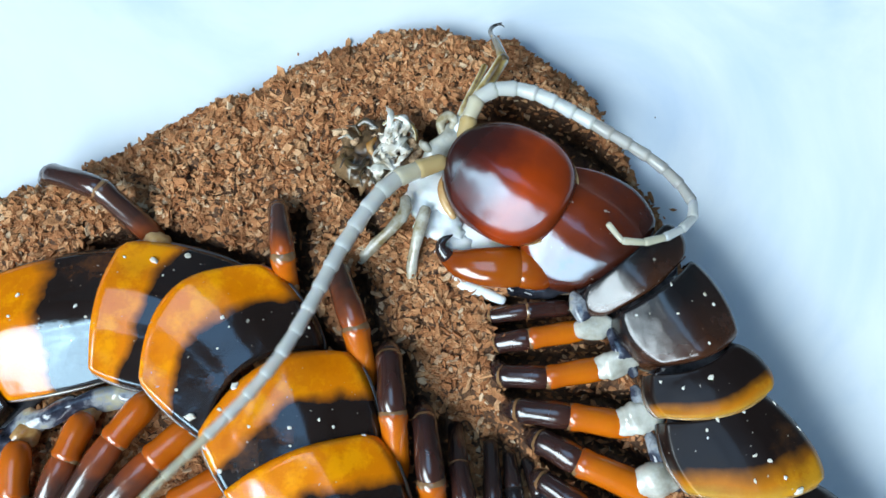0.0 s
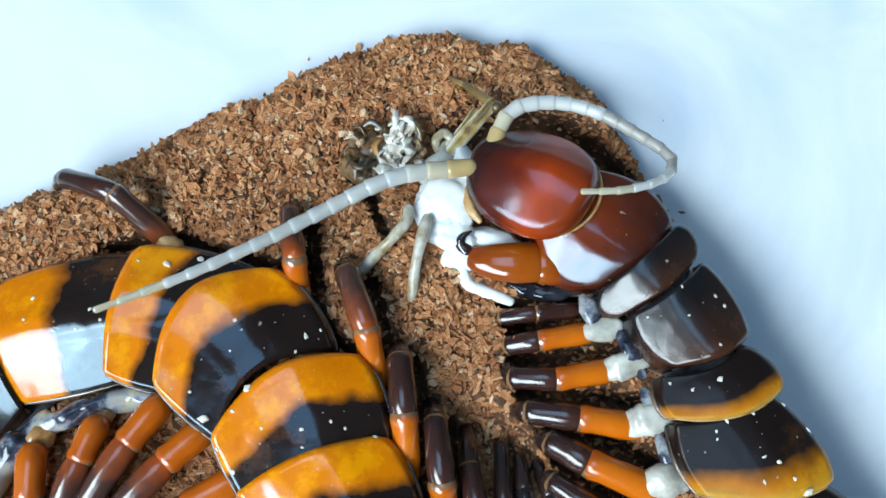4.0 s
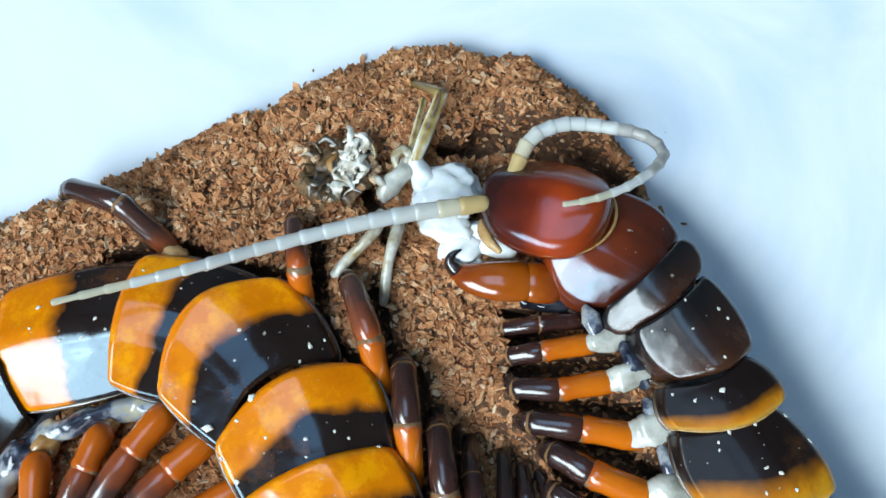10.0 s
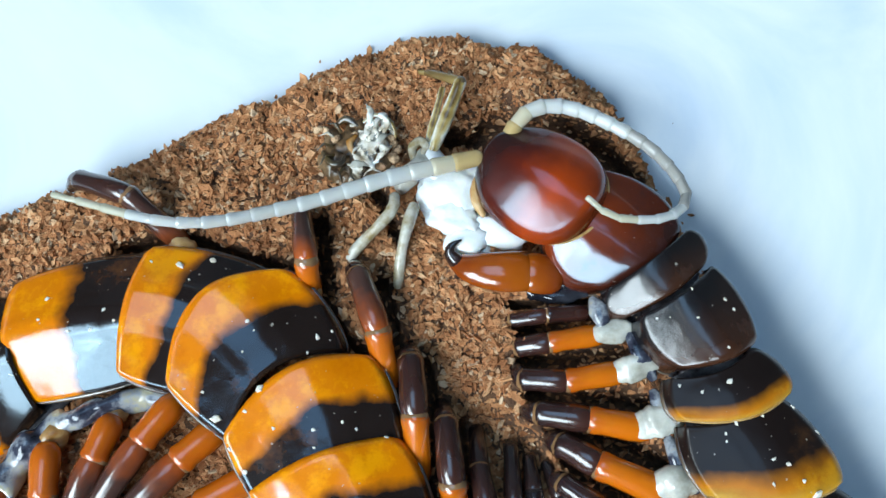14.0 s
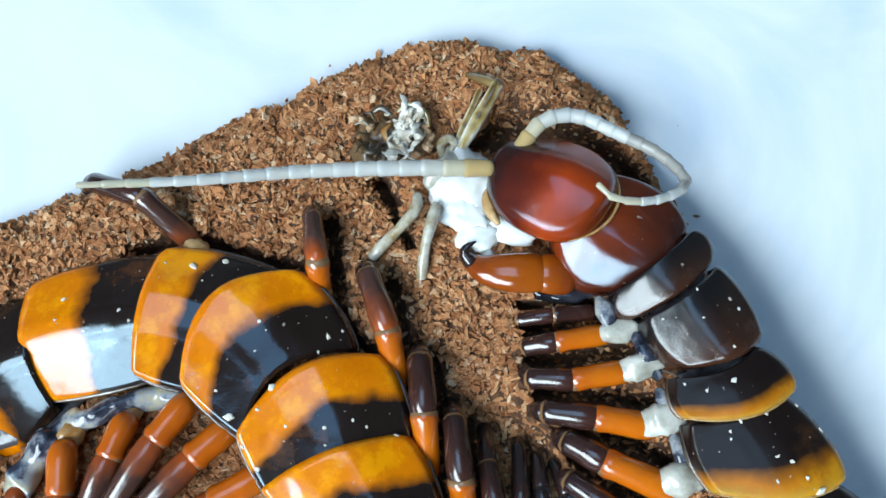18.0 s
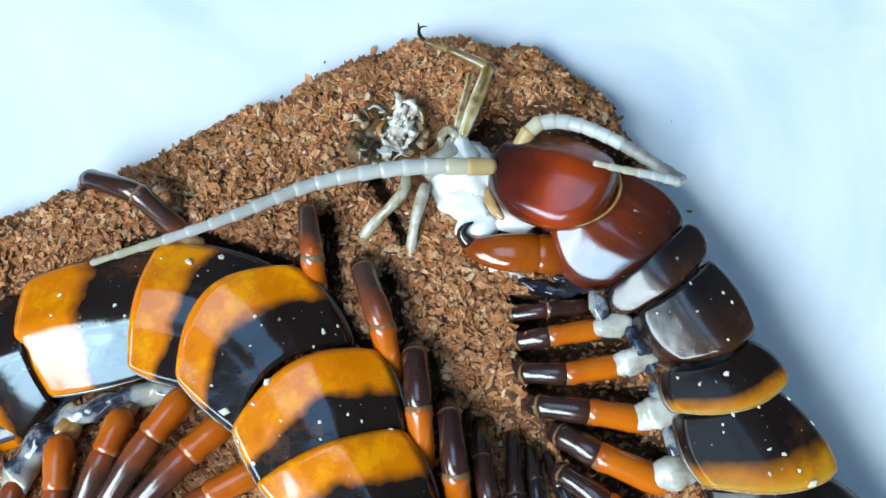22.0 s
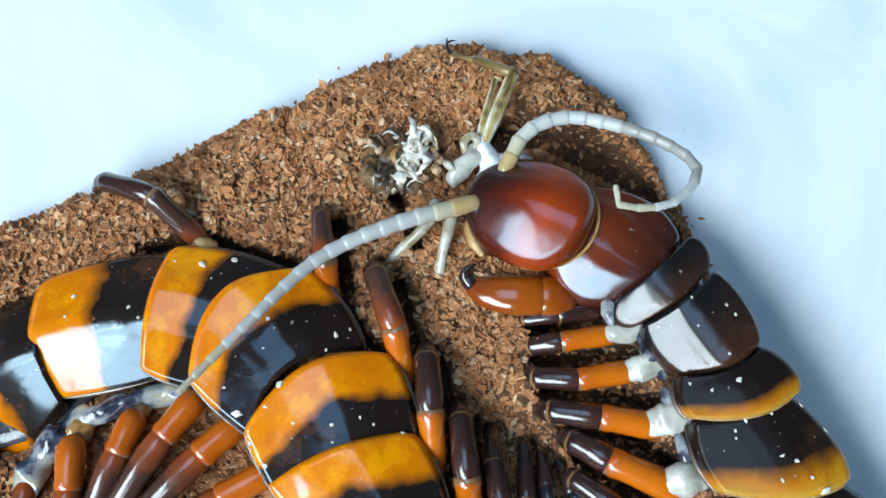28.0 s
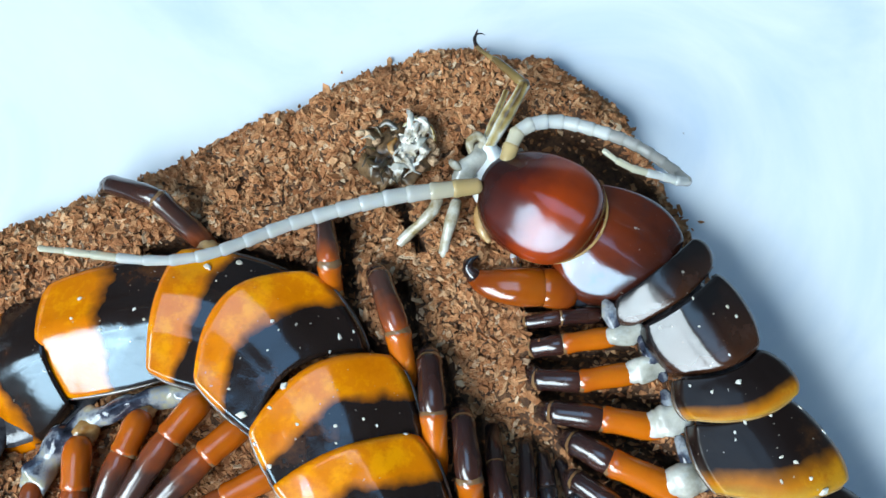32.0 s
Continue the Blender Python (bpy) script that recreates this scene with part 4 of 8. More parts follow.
part("side_plate", crumple(tube(bmesh.new(), [Vector(p) * MM for p in ((18.54, -7.87, 5.60), (19.90, -10.27, 6.20), (20.74, -12.15, 5.60))], [0.5 * MM, 1.0 * MM, 0.5 * MM], 16, 0.6), 1.2, 0.25), SKIN, centipede, "glassy grey side plate")
part("side_plate", crumple(tube(bmesh.new(), [Vector(p) * MM for p in ((20.67, -13.34, 5.60), (21.24, -14.73, 6.20), (22.10, -16.12, 5.60))], [0.5 * MM, 1.0 * MM, 0.5 * MM], 16, 0.6), 1.2, 0.25), SKIN, centipede, "glassy grey side plate")
part("side_plate", crumple(tube(bmesh.new(), [Vector(p) * MM for p in ((21.73, -17.59, 5.60), (22.58, -19.94, 6.20), (24.05, -22.34, 5.60))], [0.5 * MM, 1.0 * MM, 0.5 * MM], 16, 0.6), 1.2, 0.25), SKIN, centipede, "glassy grey side plate")
part("side_plate", crumple(tube(bmesh.new(), [Vector(p) * MM for p in ((15.27, -4.49, 5.60), (15.67, -5.46, 6.20), (16.63, -7.31, 5.60))], [0.5 * MM, 1.0 * MM, 0.5 * MM], 16, 0.6), 1.2, 0.25), SKIN, centipede, "glassy grey side plate")
part("coxa", crumple(tube(bmesh.new(), [Vector(p) * MM for p in smooth_line([(15.51, -7.91, 5.20), (16.95, -7.59, 5.60), (18.46, -7.20, 5.60)], 14)], [(1.00 * (0.86 + 0.3 * math.sin(math.pi * k / 13)) + 0.22 * noise.noise((k * 0.6, 1064, 0))) * MM for k in range(14)], 24, 0.8), 2.0, 0.45), MEMBRANE, centipede, "pale translucent leg joint")
part("coxa", crumple(tube(bmesh.new(), [Vector(p) * MM for p in smooth_line([(17.21, -11.51, 5.20), (18.99, -10.98, 5.60), (20.86, -10.41, 5.60)], 14)], [(1.15 * (0.86 + 0.3 * math.sin(math.pi * k / 13)) + 0.22 * noise.noise((k * 0.6, 1098, 0))) * MM for k in range(14)], 24, 0.8), 2.0, 0.45), MEMBRANE, centipede, "pale translucent leg joint")
part("coxa", crumple(tube(bmesh.new(), [Vector(p) * MM for p in smooth_line([(19.09, -16.67, 5.20), (20.76, -16.14, 5.60), (22.52, -15.59, 5.60)], 14)], [(1.35 * (0.86 + 0.3 * math.sin(math.pi * k / 13)) + 0.22 * noise.noise((k * 0.6, 1138, 0))) * MM for k in range(14)], 24, 0.8), 2.0, 0.45), MEMBRANE, centipede, "pale translucent leg joint")
part("coxa", crumple(tube(bmesh.new(), [Vector(p) * MM for p in smooth_line([(20.36, -22.14, 5.20), (22.20, -21.52, 5.60), (24.16, -20.91, 5.60)], 14)], [(1.50 * (0.86 + 0.3 * math.sin(math.pi * k / 13)) + 0.22 * noise.noise((k * 0.6, 1168, 0))) * MM for k in range(14)], 24, 0.8), 2.0, 0.45), MEMBRANE, centipede, "pale translucent leg joint")
part("side_skin", crumple(tube(bmesh.new(), [Vector(p) * MM for p in smooth_line([(-19.09, -17.45, 5.00), (-21.12, -15.33, 5.00), (-23.94, -13.93, 5.00), (-26.93, -14.04, 5.00)], 44)], [1.0 * MM] * 44, 24, 0.8), 2.4, 0.8), SKIN, centipede, "wet mottled side skin")
part("side_skin", crumple(tube(bmesh.new(), [Vector(p) * MM for p in smooth_line([(-25.87, -13.92, 4.90), (-28.85, -14.24, 4.90), (-31.77, -15.00, 4.90), (-35.40, -16.60, 4.90)], 44)], [1.1 * MM] * 44, 24, 0.8), 2.4, 0.8), SKIN, centipede, "wet mottled side skin")
part("side_skin", crumple(tube(bmesh.new(), [Vector(p) * MM for p in smooth_line([(-34.76, -16.15, 4.60), (-37.29, -17.80, 4.60), (-38.85, -19.65, 4.60), (-40.45, -22.76, 4.60)], 44)], [1.4 * MM] * 44, 24, 0.8), 2.4, 0.8), SKIN, centipede, "wet mottled side skin")

# dark glassy underside between the fang and the first legs
for pts, r in (([(8.41, -2.68, 3.90), (10.11, -3.38, 3.90), (12.68, -3.67, 3.90), (14.98, -3.37, 3.90)], 0.85), ([(14.38, -2.74, 4.20), (13.24, -2.62, 4.20), (11.83, -2.27, 4.20)], 0.6)):
    part("under_plate", crumple(tube(bmesh.new(), [q * MM for q in smooth_line(pts, 18)], [r * (0.6 + 0.5 * math.sin(math.pi * k / 17)) * MM for k in range(18)], 16, 0.8), 1.4, 0.3), UNDER, centipede, "black glassy under plate")

# cream grit stuck to the plates
from mathutils.bvhtree import BVHTree
PLATES = [(o, BVHTree.FromPolygons([v.co + o.location for v in o.data.vertices], [tuple(p.vertices) for p in o.data.polygons])) for o in centipede.children if o.name.startswith("tergite")]


def grit(x, y, z, r):
    """An angular flake lying on whichever plate is uppermost at x, y."""
    best = None
    for o, tree in PLATES:
        hit = tree.ray_cast(V((x, y, 40)), Vector((0, 0, -1)))
        if hit[0] and (best is None or hit[0].z > best[1].z):
            best = (o, hit[0], hit[1])
    owner, at, up = best or (None, V((x, y, z)), Vector((0, 0, 1)))
    rnd, r = random.Random(int(x * 91 + y * 57)), r * 1.12
    spin = up.to_track_quat("Z", "Y").to_matrix()
    bm = bmesh.new()
    n, a0 = rnd.randint(5, 8), rnd.random() * 6.28
    rings = []
    for lift, size in ((-0.1, 1.0), (0.28, 0.95), (0.42, 0.6)):
        rings.append([])
        shape = random.Random(n * 7 + int(x * 13))
        for k in range(n):
            a, q = a0 + 6.283 * k / n + shape.uniform(-0.25, 0.25), size * shape.uniform(0.5, 1.15) * r
            rings[-1].append(bm.verts.new(at + spin @ Vector((q * math.cos(a) * 1.15, q * math.sin(a) * 0.85, lift * r)) * MM))
    for lo, hi in zip(rings, rings[1:]):
        for k in range(n):
            bm.faces.new((lo[k], lo[(k + 1) % n], hi[(k + 1) % n], hi[k]))
    bm.faces.new(rings[-1])
    ob = part("grit", bm, GRIT, owner or centipede, "cream flake of grit")
    for p in ob.data.polygons:
        p.use_smooth = False
    if owner:
        ob.location = -owner.location


grit(-10.96, -8.49, 10.60, 0.30)
grit(-11.78, -9.96, 11.00, 0.20)
grit(-9.69, -7.84, 9.60, 0.17)
grit(-21.13, -13.65, 8.60, 0.20)
grit(-15.84, -13.48, 9.50, 0.40)
grit(-19.73, -15.95, 8.40, 0.53)
grit(-30.95, -5.96, 11.40, 0.26)
grit(-34.25, -7.93, 11.30, 0.23)
grit(-37.09, -4.66, 9.80, 0.23)
grit(-29.92, -7.01, 11.40, 0.17)
grit(-32.12, -7.81, 11.50, 0.17)
grit(-24.42, -1.46, 9.50, 0.40)
grit(-21.52, -0.83, 8.80, 0.30)
grit(-37.36, -6.82, 10.40, 0.17)
grit(-23.37, -2.96, 10.00, 0.13)
grit(-17.26, -7.25, 11.30, 0.23)
grit(-8.26, -16.39, 11.00, 0.20)
grit(-10.85, -17.03, 11.00, 0.23)
grit(-10.69, -18.60, 11.00, 0.17)
grit(-7.03, -16.95, 10.50, 0.17)
grit(-14.38, -16.94, 10.40, 0.17)
grit(-4.32, -17.66, 9.00, 0.20)
grit(-17.03, -15.48, 9.00, 0.20)
grit(-17.56, -10.00, 11.60, 0.13)
grit(-16.64, -8.09, 11.60, 0.13)
grit(-27.10, -1.21, 9.60, 0.17)
grit(-18.35, -18.73, 8.00, 0.20)
grit(-16.79, -20.74, 8.00, 0.23)
grit(26.36, -12.88, 10.60, 0.30)
grit(22.11, -13.17, 9.00, 0.17)
grit(23.96, -13.79, 10.00, 0.20)
grit(29.05, -15.89, 11.00, 0.20)
grit(26.66, -16.58, 11.60, 0.23)
grit(25.69, -17.41, 11.60, 0.17)
grit(32.21, -15.02, 9.60, 0.26)
grit(34.16, -17.26, 9.00, 0.23)
grit(30.69, -20.05, 10.60, 0.23)
grit(29.43, -19.62, 11.00, 0.20)
grit(29.22, -21.74, 11.00, 0.20)
grit(33.00, -22.61, 10.00, 0.40)
grit(31.87, -21.49, 10.00, 0.20)
grit(25.73, -18.11, 11.00, 0.13)
grit(26.75, -5.13, 10.00, 0.17)
grit(27.53, -6.01, 9.00, 0.20)
grit(23.47, -4.37, 10.20, 0.17)
grit(23.87, -7.07, 10.30, 0.17)
grit(26.41, -9.76, 9.00, 0.17)
grit(20.33, -6.97, 9.80, 0.13)

# ---- head, fangs and antennae ----
def build_head(at, long, wide, high, turn):
    """The rounded head shield, its length along its own x (the front at -x)."""
    bm = bmesh.new()
    uv = bm.loops.layers.uv.verify()
    nr, na = 16, 56
    rows = []
    for i in range(nr + 1):
        r = i / nr
        row = []
        for k in range(na):
            a = 2 * math.pi * k / na
            c, s = math.cos(a), math.sin(a)
            sx = long * (1.0 if c > 0 else 0.98)
            x = sx * math.copysign(abs(c) ** 0.86, c) * r - 0.3
            y = wide * math.copysign(abs(s) ** 0.90, s) * r * (1.0 + 0.08 * c)
            z = high - 0.66 * (math.hypot(y, 1.9) - 1.9) - 0.24 * (math.hypot(x, 2.4) - 2.4)
            z *= math.sqrt(max(0.0, 1 - max(0.0, (r - 0.86) / 0.14) ** 2.4))
            z += 0.04 * noise.noise((x * 0.8, y * 0.8, 1))
            row.append(bm.verts.new(Vector((x, y, z)) * MM))
            if i == 0:
                break
        rows.append(row)
    under = [bm.verts.new(Vector((v.co.x * 0.94, v.co.y * 0.94, -0.9 * MM))) for v in rows[-1]]
    base = bm.verts.new((0, 0, -1.4 * MM))

    def face(vs):
        f = bm.faces.new(vs)
        for loop in f.loops:
            loop[uv].uv = (0.5 + loop.vert.co.x / (2 * long * MM), 0.5 + loop.vert.co.y / (2 * wide * MM))
    for k in range(na):
        k2 = (k + 1) % na
        face((rows[0][0], rows[1][k], rows[1][k2]))
        for i in range(1, nr):
            face((rows[i][k], rows[i + 1][k], rows[i + 1][k2], rows[i][k2]))
        face((rows[-1][k], under[k], under[k2], rows[-1][k2]))
        face((under[k], base, under[k2]))
    ob = part("head", bm, HEAD, centipede, "glossy mahogany-red head shield")
    ob.matrix_basis = Matrix.Translation(V(at)) @ Matrix.Rotation(radians(turn), 4, "Z")
    rim = bmesh.new()
    line = []
    for k in range(26):
        a = radians(-78 + 156 * k / 25)
        line.append(Vector((long * 1.005 * math.cos(a), wide * 1.0 * math.sin(a) * (1 + 0.07 * math.cos(a)), -0.02)) * MM)
    tube(rim, line, [0.06 * MM + 0.09 * MM * math.sin(math.pi * k / 25) for k in range(26)], 10, 0.5)
    r = part("rear_rim", rim, GOLD_RIM, ob, "thin golden rear rim")
    for side, ex, ey in ((1, -0.80, -0.58), (1, -0.72, -0.66), (1, -0.86, -0.47)):
        eye = bmesh.new()
        lump(eye, (long * ex, wide * ey, 0.25), (0.22, 0.22, 0.2), 0.02, detail=2)
        part("eye", eye, LEG_DARK, ob, "black bead eye")
    return ob


head = build_head((8.26, 6.66, 7.20), 6.6, 5.85, 3.8, -32)


def antenna_pieces(count, length, root, tip, thin=()):
    """Loose rigid pieces of an antenna, each along its own x, from the root to the tip."""
    made = []
    for k in range(count):
        f = k / (count - 1)
        r = (root * (1 - f) ** 0.75 + tip * (1 - (1 - f) ** 0.75))
        half = length / count / 2
        pts = [Vector((half * s, 0, 0)) * MM for s in (-1.2, -0.9, -0.3, 0.4, 0.85, 1.08)]
        rr = [r * g * MM for g in (0.90, 0.93, 0.96, 1.0, 1.06, 1.0)]
        mat = FEELER_ROOTS[k] if k < 3 else FEELER_TIP if k > count - 4 else FEELER_THIN if k in thin else FEELER
        bm = tube(bmesh.new(), pts, rr, 12)
        made.append(part("antenna_piece", bm, mat, centipede, "amber antenna root" if k < 3 else ""))
    return made


antenna_a = antenna_pieces(18, 40.3, 0.92, 0.30)
antenna_b = antenna_pieces(20, 32.8, 0.84, 0.28, range(8, 14))

fang_at = V((6.13, -1.60, 5.50))
fang = part("fang", tube(bmesh.new(), [Vector(p) * MM for p in smooth_line([(9.66, -1.65, 5.20), (7.25, -1.80, 5.60), (4.46, -1.38, 5.30), (2.79, -0.41, 4.70)], 14)], [q * MM for q in (2.05, 2.06, 2.06, 2.05, 2.02, 1.97, 1.91, 1.83, 1.73, 1.60, 1.45, 1.28, 1.08, 0.85)], 24, 0.58), CLAW, centipede, "glossy amber-brown venom fang", fang_at)
tip = part("fang_tip", tube(bmesh.new(), [Vector(p) * MM for p in smooth_line([(3.01, -0.58, 4.90), (2.33, 0.20, 5.30), (2.60, 0.88, 5.80), (3.44, 1.30, 6.00)], 9)], [q * MM for q in (0.85, 0.8, 0.72, 0.62, 0.52, 0.42, 0.3, 0.2, 0.1)], 12), LEG_DARK, centipede, "black hooked fang tip", fang_at)
tip.parent, tip.location = fang, (0, 0, 0)
cuff = part("fang_joint", tube(bmesh.new(), [Vector(p) * MM for p in smooth_line([(9.90, -1.62, 5.00), (10.90, -1.80, 5.00), (12.60, -2.10, 4.60)], 7)], [q * MM for q in (1.95, 2.05, 2.08, 2.05, 2.0, 1.9, 1.8)], 24, 0.60), CLAW, centipede, "amber fang joint ring", fang_at)
cuff.parent, cuff.location = fang, (0, 0, 0)
palp = part("palp", tube(bmesh.new(), [Vector(p) * MM for p in smooth_line([(-6.0, -2.2, -0.9), (-5.6, -3.4, -1.0), (-4.7, -4.6, -1.1), (-3.2, -5.5, -1.3)], 10)], [q * MM for q in (0.3, 0.5, 0.62, 0.66, 0.66, 0.62, 0.56, 0.5, 0.42, 0.3)], 12), AMBER_SKIN, head, "amber mouth palp")

# ---- the prey ----
prey = tagged(new("insect_prey"), "half-eaten pale insect held in the centipede's jaws", "insect")
carcass_at = V((-7.96, 10.24, 4.60))
bm = bmesh.new()
lump(bm, (-9.60, 9.80, 4.60), (3.2, 3.0, 1.1), 0.5, 2.0, 25, 4, 1.7)
lump(bm, (-11.40, 8.60, 4.60), (1.9, 1.6, 1.0), 0.55, 5.0, 0, 3, 1.9)
carcass = part("carcass", bm, CARCASS, prey, "torn dark body half crusted with fibre", carcass_at)


def on_carcass(name, bm, material, label=""):
    ob = part(name, bm, material, prey, label, carcass_at)
    ob.parent, ob.location = carcass, (0, 0, 0)
    return ob


def strand(points, radii, count=16, flat=0.8, size=1.1, amount=0.3):
    """A soft uneven strand through points, in mm, with a radius at each point."""
    rr = [float(r) * MM for r in np.interp(np.linspace(0, len(radii) - 1, count), range(len(radii)), radii)]
    return crumple(tube(bmesh.new(), [q * MM for q in smooth_line(points, count)], rr, 14, flat), size, amount)


on_carcass("white_flesh", strand([(-5.30, 11.70, 5.40), (-6.30, 12.60, 5.90), (-7.50, 12.30, 6.10), (-7.80, 10.40, 6.20), (-8.90, 8.00, 6.00), (-9.90, 6.50, 5.30)], (0.2, 0.6, 0.9, 0.85, 0.6, 0.2), 40, 0.4, 0.45, 0.75), TORN, "wet white strip of flesh")
on_carcass("white_flesh", strand([(-6.10, 10.40, 5.50), (-7.40, 10.90, 6.00), (-9.00, 11.60, 5.90)], (0.3, 0.9, 0.3), 20, 0.45, 0.6, 0.6), TORN, "wet white strip of flesh")
on_carcass("shell_edge", strand([(-5.20, 11.20, 5.60), (-5.60, 12.40, 6.20), (-7.20, 13.40, 6.30), (-8.60, 12.60, 6.20)], (0.12, 0.22, 0.22, 0.12), 18, 1.0, 1.0, 0.15), PREY_LEG, "olive curled shell edge")
on_carcass("shell_edge", strand([(-12.60, 9.60, 5.40), (-11.90, 8.30, 6.00), (-10.80, 8.10, 6.10), (-10.30, 9.10, 5.90)], (0.2, 0.34, 0.34, 0.16), 16, 1.0, 1.0, 0.12), PREY_DARK, "dark curled shell fragment")
on_carcass("shell_edge", strand([(-11.60, 12.40, 5.40), (-10.40, 13.00, 6.00), (-9.20, 12.20, 6.20)], (0.18, 0.36, 0.16), 12, 1.0, 1.0, 0.12), PREY_DARK, "dark curled shell fragment")
on_carcass("gut", strand([(-9.40, 9.30, 6.00), (-9.90, 10.30, 6.10), (-9.30, 11.20, 6.00)], (0.2, 0.4, 0.2), 10, 1.0, 0.8, 0.15), AMBER_SKIN, "amber speck of gut")
fray = random.Random(21)
for k in range(16):
    a = -2.1 + fray.gauss(0, 0.75) + (math.pi if k % 3 == 0 else 0)
    s = Vector((-7.7 + fray.gauss(0, 0.8), 10.2 + fray.gauss(0, 1.3), 5.9 + 0.4 * fray.random()))
    long, wide = fray.uniform(1.6, 3.4), fray.uniform(0.16, 0.42)
    mid = s + Vector((math.cos(a), math.sin(a), 0.35)) * long * 0.5
    end = s + Vector((math.cos(a + fray.gauss(0, 0.5)), math.sin(a + fray.gauss(0, 0.5)), -0.25)) * long
    on_carcass("torn_shred", strand([s, mid, end], (wide * 0.5, wide, 0.05), 14, 0.5, 0.5, 0.25), TORN if k % 4 else MEMBRANE, "frayed white shred of flesh")
for k in range(7):
    a = 2.2 + 0.42 * k
    root = carcass_at / MM + Vector((-1.8 + 1.9 * math.cos(a), -0.3 + 2.2 * math.sin(a), 1.0))
    hair = tube(bmesh.new(), [root * MM, (root + Vector((0.9 * math.cos(a), 0.9 * math.sin(a), 0.5))) * MM, (root + Vector((1.7 * math.cos(a + 0.4), 1.7 * math.sin(a + 0.4), 0.2))) * MM], [0.2 * MM, 0.15 * MM, 0.06 * MM], 6)
    on_carcass("bristle", hair, RIM if k % 3 == 1 else PREY_DARK)
rnd = random.Random(8)
for k in range(14):
    clump = (-6.1 + rnd.gauss(0, 0.9), 8.9 + rnd.gauss(0, 0.9), 5.4) if k < 9 else (-11.0 + rnd.gauss(0, 1.2), 10.6 + rnd.gauss(0, 1.2), 5.6)
    on_carcass("shred", lump(bmesh.new(), clump, (0.55, 0.4, 0.3), 0.7, 9.0 + k, 40 * k, 2, 2.0), COIR, "fibre stuck to the carcass")
flesh_at = V((2.44, 4.81, 4.60))
bm = bmesh.new()
lump(bm, (1.88, 7.45, 4.80), (3.6, 3.3, 1.4), 0.22, 1.0, 20, 4, 1.2)
lump(bm, (1.87, 4.21, 4.60), (2.9, 1.9, 1.2), 0.22, 5.0, -25, 4, 1.2)
lump(bm, (3.29, 1.90, 4.40), (2.3, 1.7, 1.1), 0.25, 8.0, 10, 3, 1.2)
lump(bm, (6.40, 2.90, 4.30), (3.2, 1.7, 0.9), 0.2, 11.0, -20, 3, 1.2)
flesh = part("flesh", bm, FLESH, prey, "wet white flesh", flesh_at)
flap_at = V((6.13, -1.60, 5.50))
flap = part("flesh", crumple(tube(bmesh.new(), [Vector(p) * MM for p in smooth_line([(0.63, 1.59, 4.50), (1.08, -0.77, 4.50), (1.99, -2.62, 4.40), (3.90, -4.34, 4.30), (6.72, -5.47, 4.20)], 30)], [(0.35 + 0.55 * math.sin(math.pi * k / 29)) * MM for k in range(30)], 18, 0.7), 1.8, 0.45), FLESH, prey, "strip of white flesh under the fang", flap_at)
hip_at = V((-1.30, 11.04, 5.00))
hip = part("thorax", strand([(-4.60, 7.20, 5.00), (-3.40, 8.60, 5.40), (-2.40, 10.00, 5.50), (-1.90, 11.00, 5.30)], (0.8, 1.05, 1.0, 0.7), 22, 0.8, 1.3, 0.35), MEMBRANE, prey, "pinkish grey torn thorax", hip_at)


def on_thorax(name, bm, material, label=""):
    ob = part(name, bm, material, prey, label, hip_at)
    ob.parent, ob.location = hip, (0, 0, 0)


on_thorax("hip_joint", strand([(-1.30, 11.60, 5.60), (-1.00, 10.30, 5.60), (-0.60, 8.80, 5.20), (0.20, 7.60, 4.80)], (0.6, 1.0, 1.4, 1.2), 20, 0.8, 1.2, 0.4), FLESH, "wet white hip joint")
on_thorax("leg_stump", strand([(-3.10, 10.20, 5.40), (-3.30, 11.10, 5.90), (-2.60, 11.80, 6.10), (-1.90, 11.30, 6.00), (-2.20, 10.60, 5.80)], (0.42, 0.5, 0.5, 0.45, 0.3), 22, 1.0, 0.9, 0.12), PREY_PALE, "curled pale leg stump")
on_thorax("leg_stump", strand([(-4.20, 8.20, 5.60), (-4.90, 8.60, 5.90), (-5.30, 9.20, 5.40)], (0.4, 0.5, 0.3), 12, 1.0, 0.9, 0.15), PREY_PALE, "curled pale leg stump")


def prey_bone(name, length, radii, material, label, parent=None):
    pts = [Vector((-length * (1 - k / (len(radii) - 1)), 0, 0)) * MM for k in range(len(radii))]
    return part(name, tube(bmesh.new(), pts, [r * MM for r in radii], 12, 0.9), material, prey, label)


thigh = prey_bone("thigh", 7.6, (0.50, 0.66, 0.74, 0.74, 0.70, 0.64, 0.66), PREY_LEG, "olive striped hind thigh")
spare_thigh = prey_bone("thigh", 6.4, (0.34, 0.38, 0.42, 0.40, 0.36, 0.32, 0.34), PREY_LEG, "thin olive second thigh")
shin = part("shin", tube(bmesh.new(), [Vector((x, 0, 0.25 * math.sin((x + 9.0) * 0.35))) * MM for x in (-9.0, -8.2, -7.0, -5.8, -4.8, -4.2)], [q * MM for q in (0.50, 0.54, 0.50, 0.46, 0.44, 0.40)], 12, 0.9), PREY_SHIN, prey, "olive-brown shin with a dark foot")
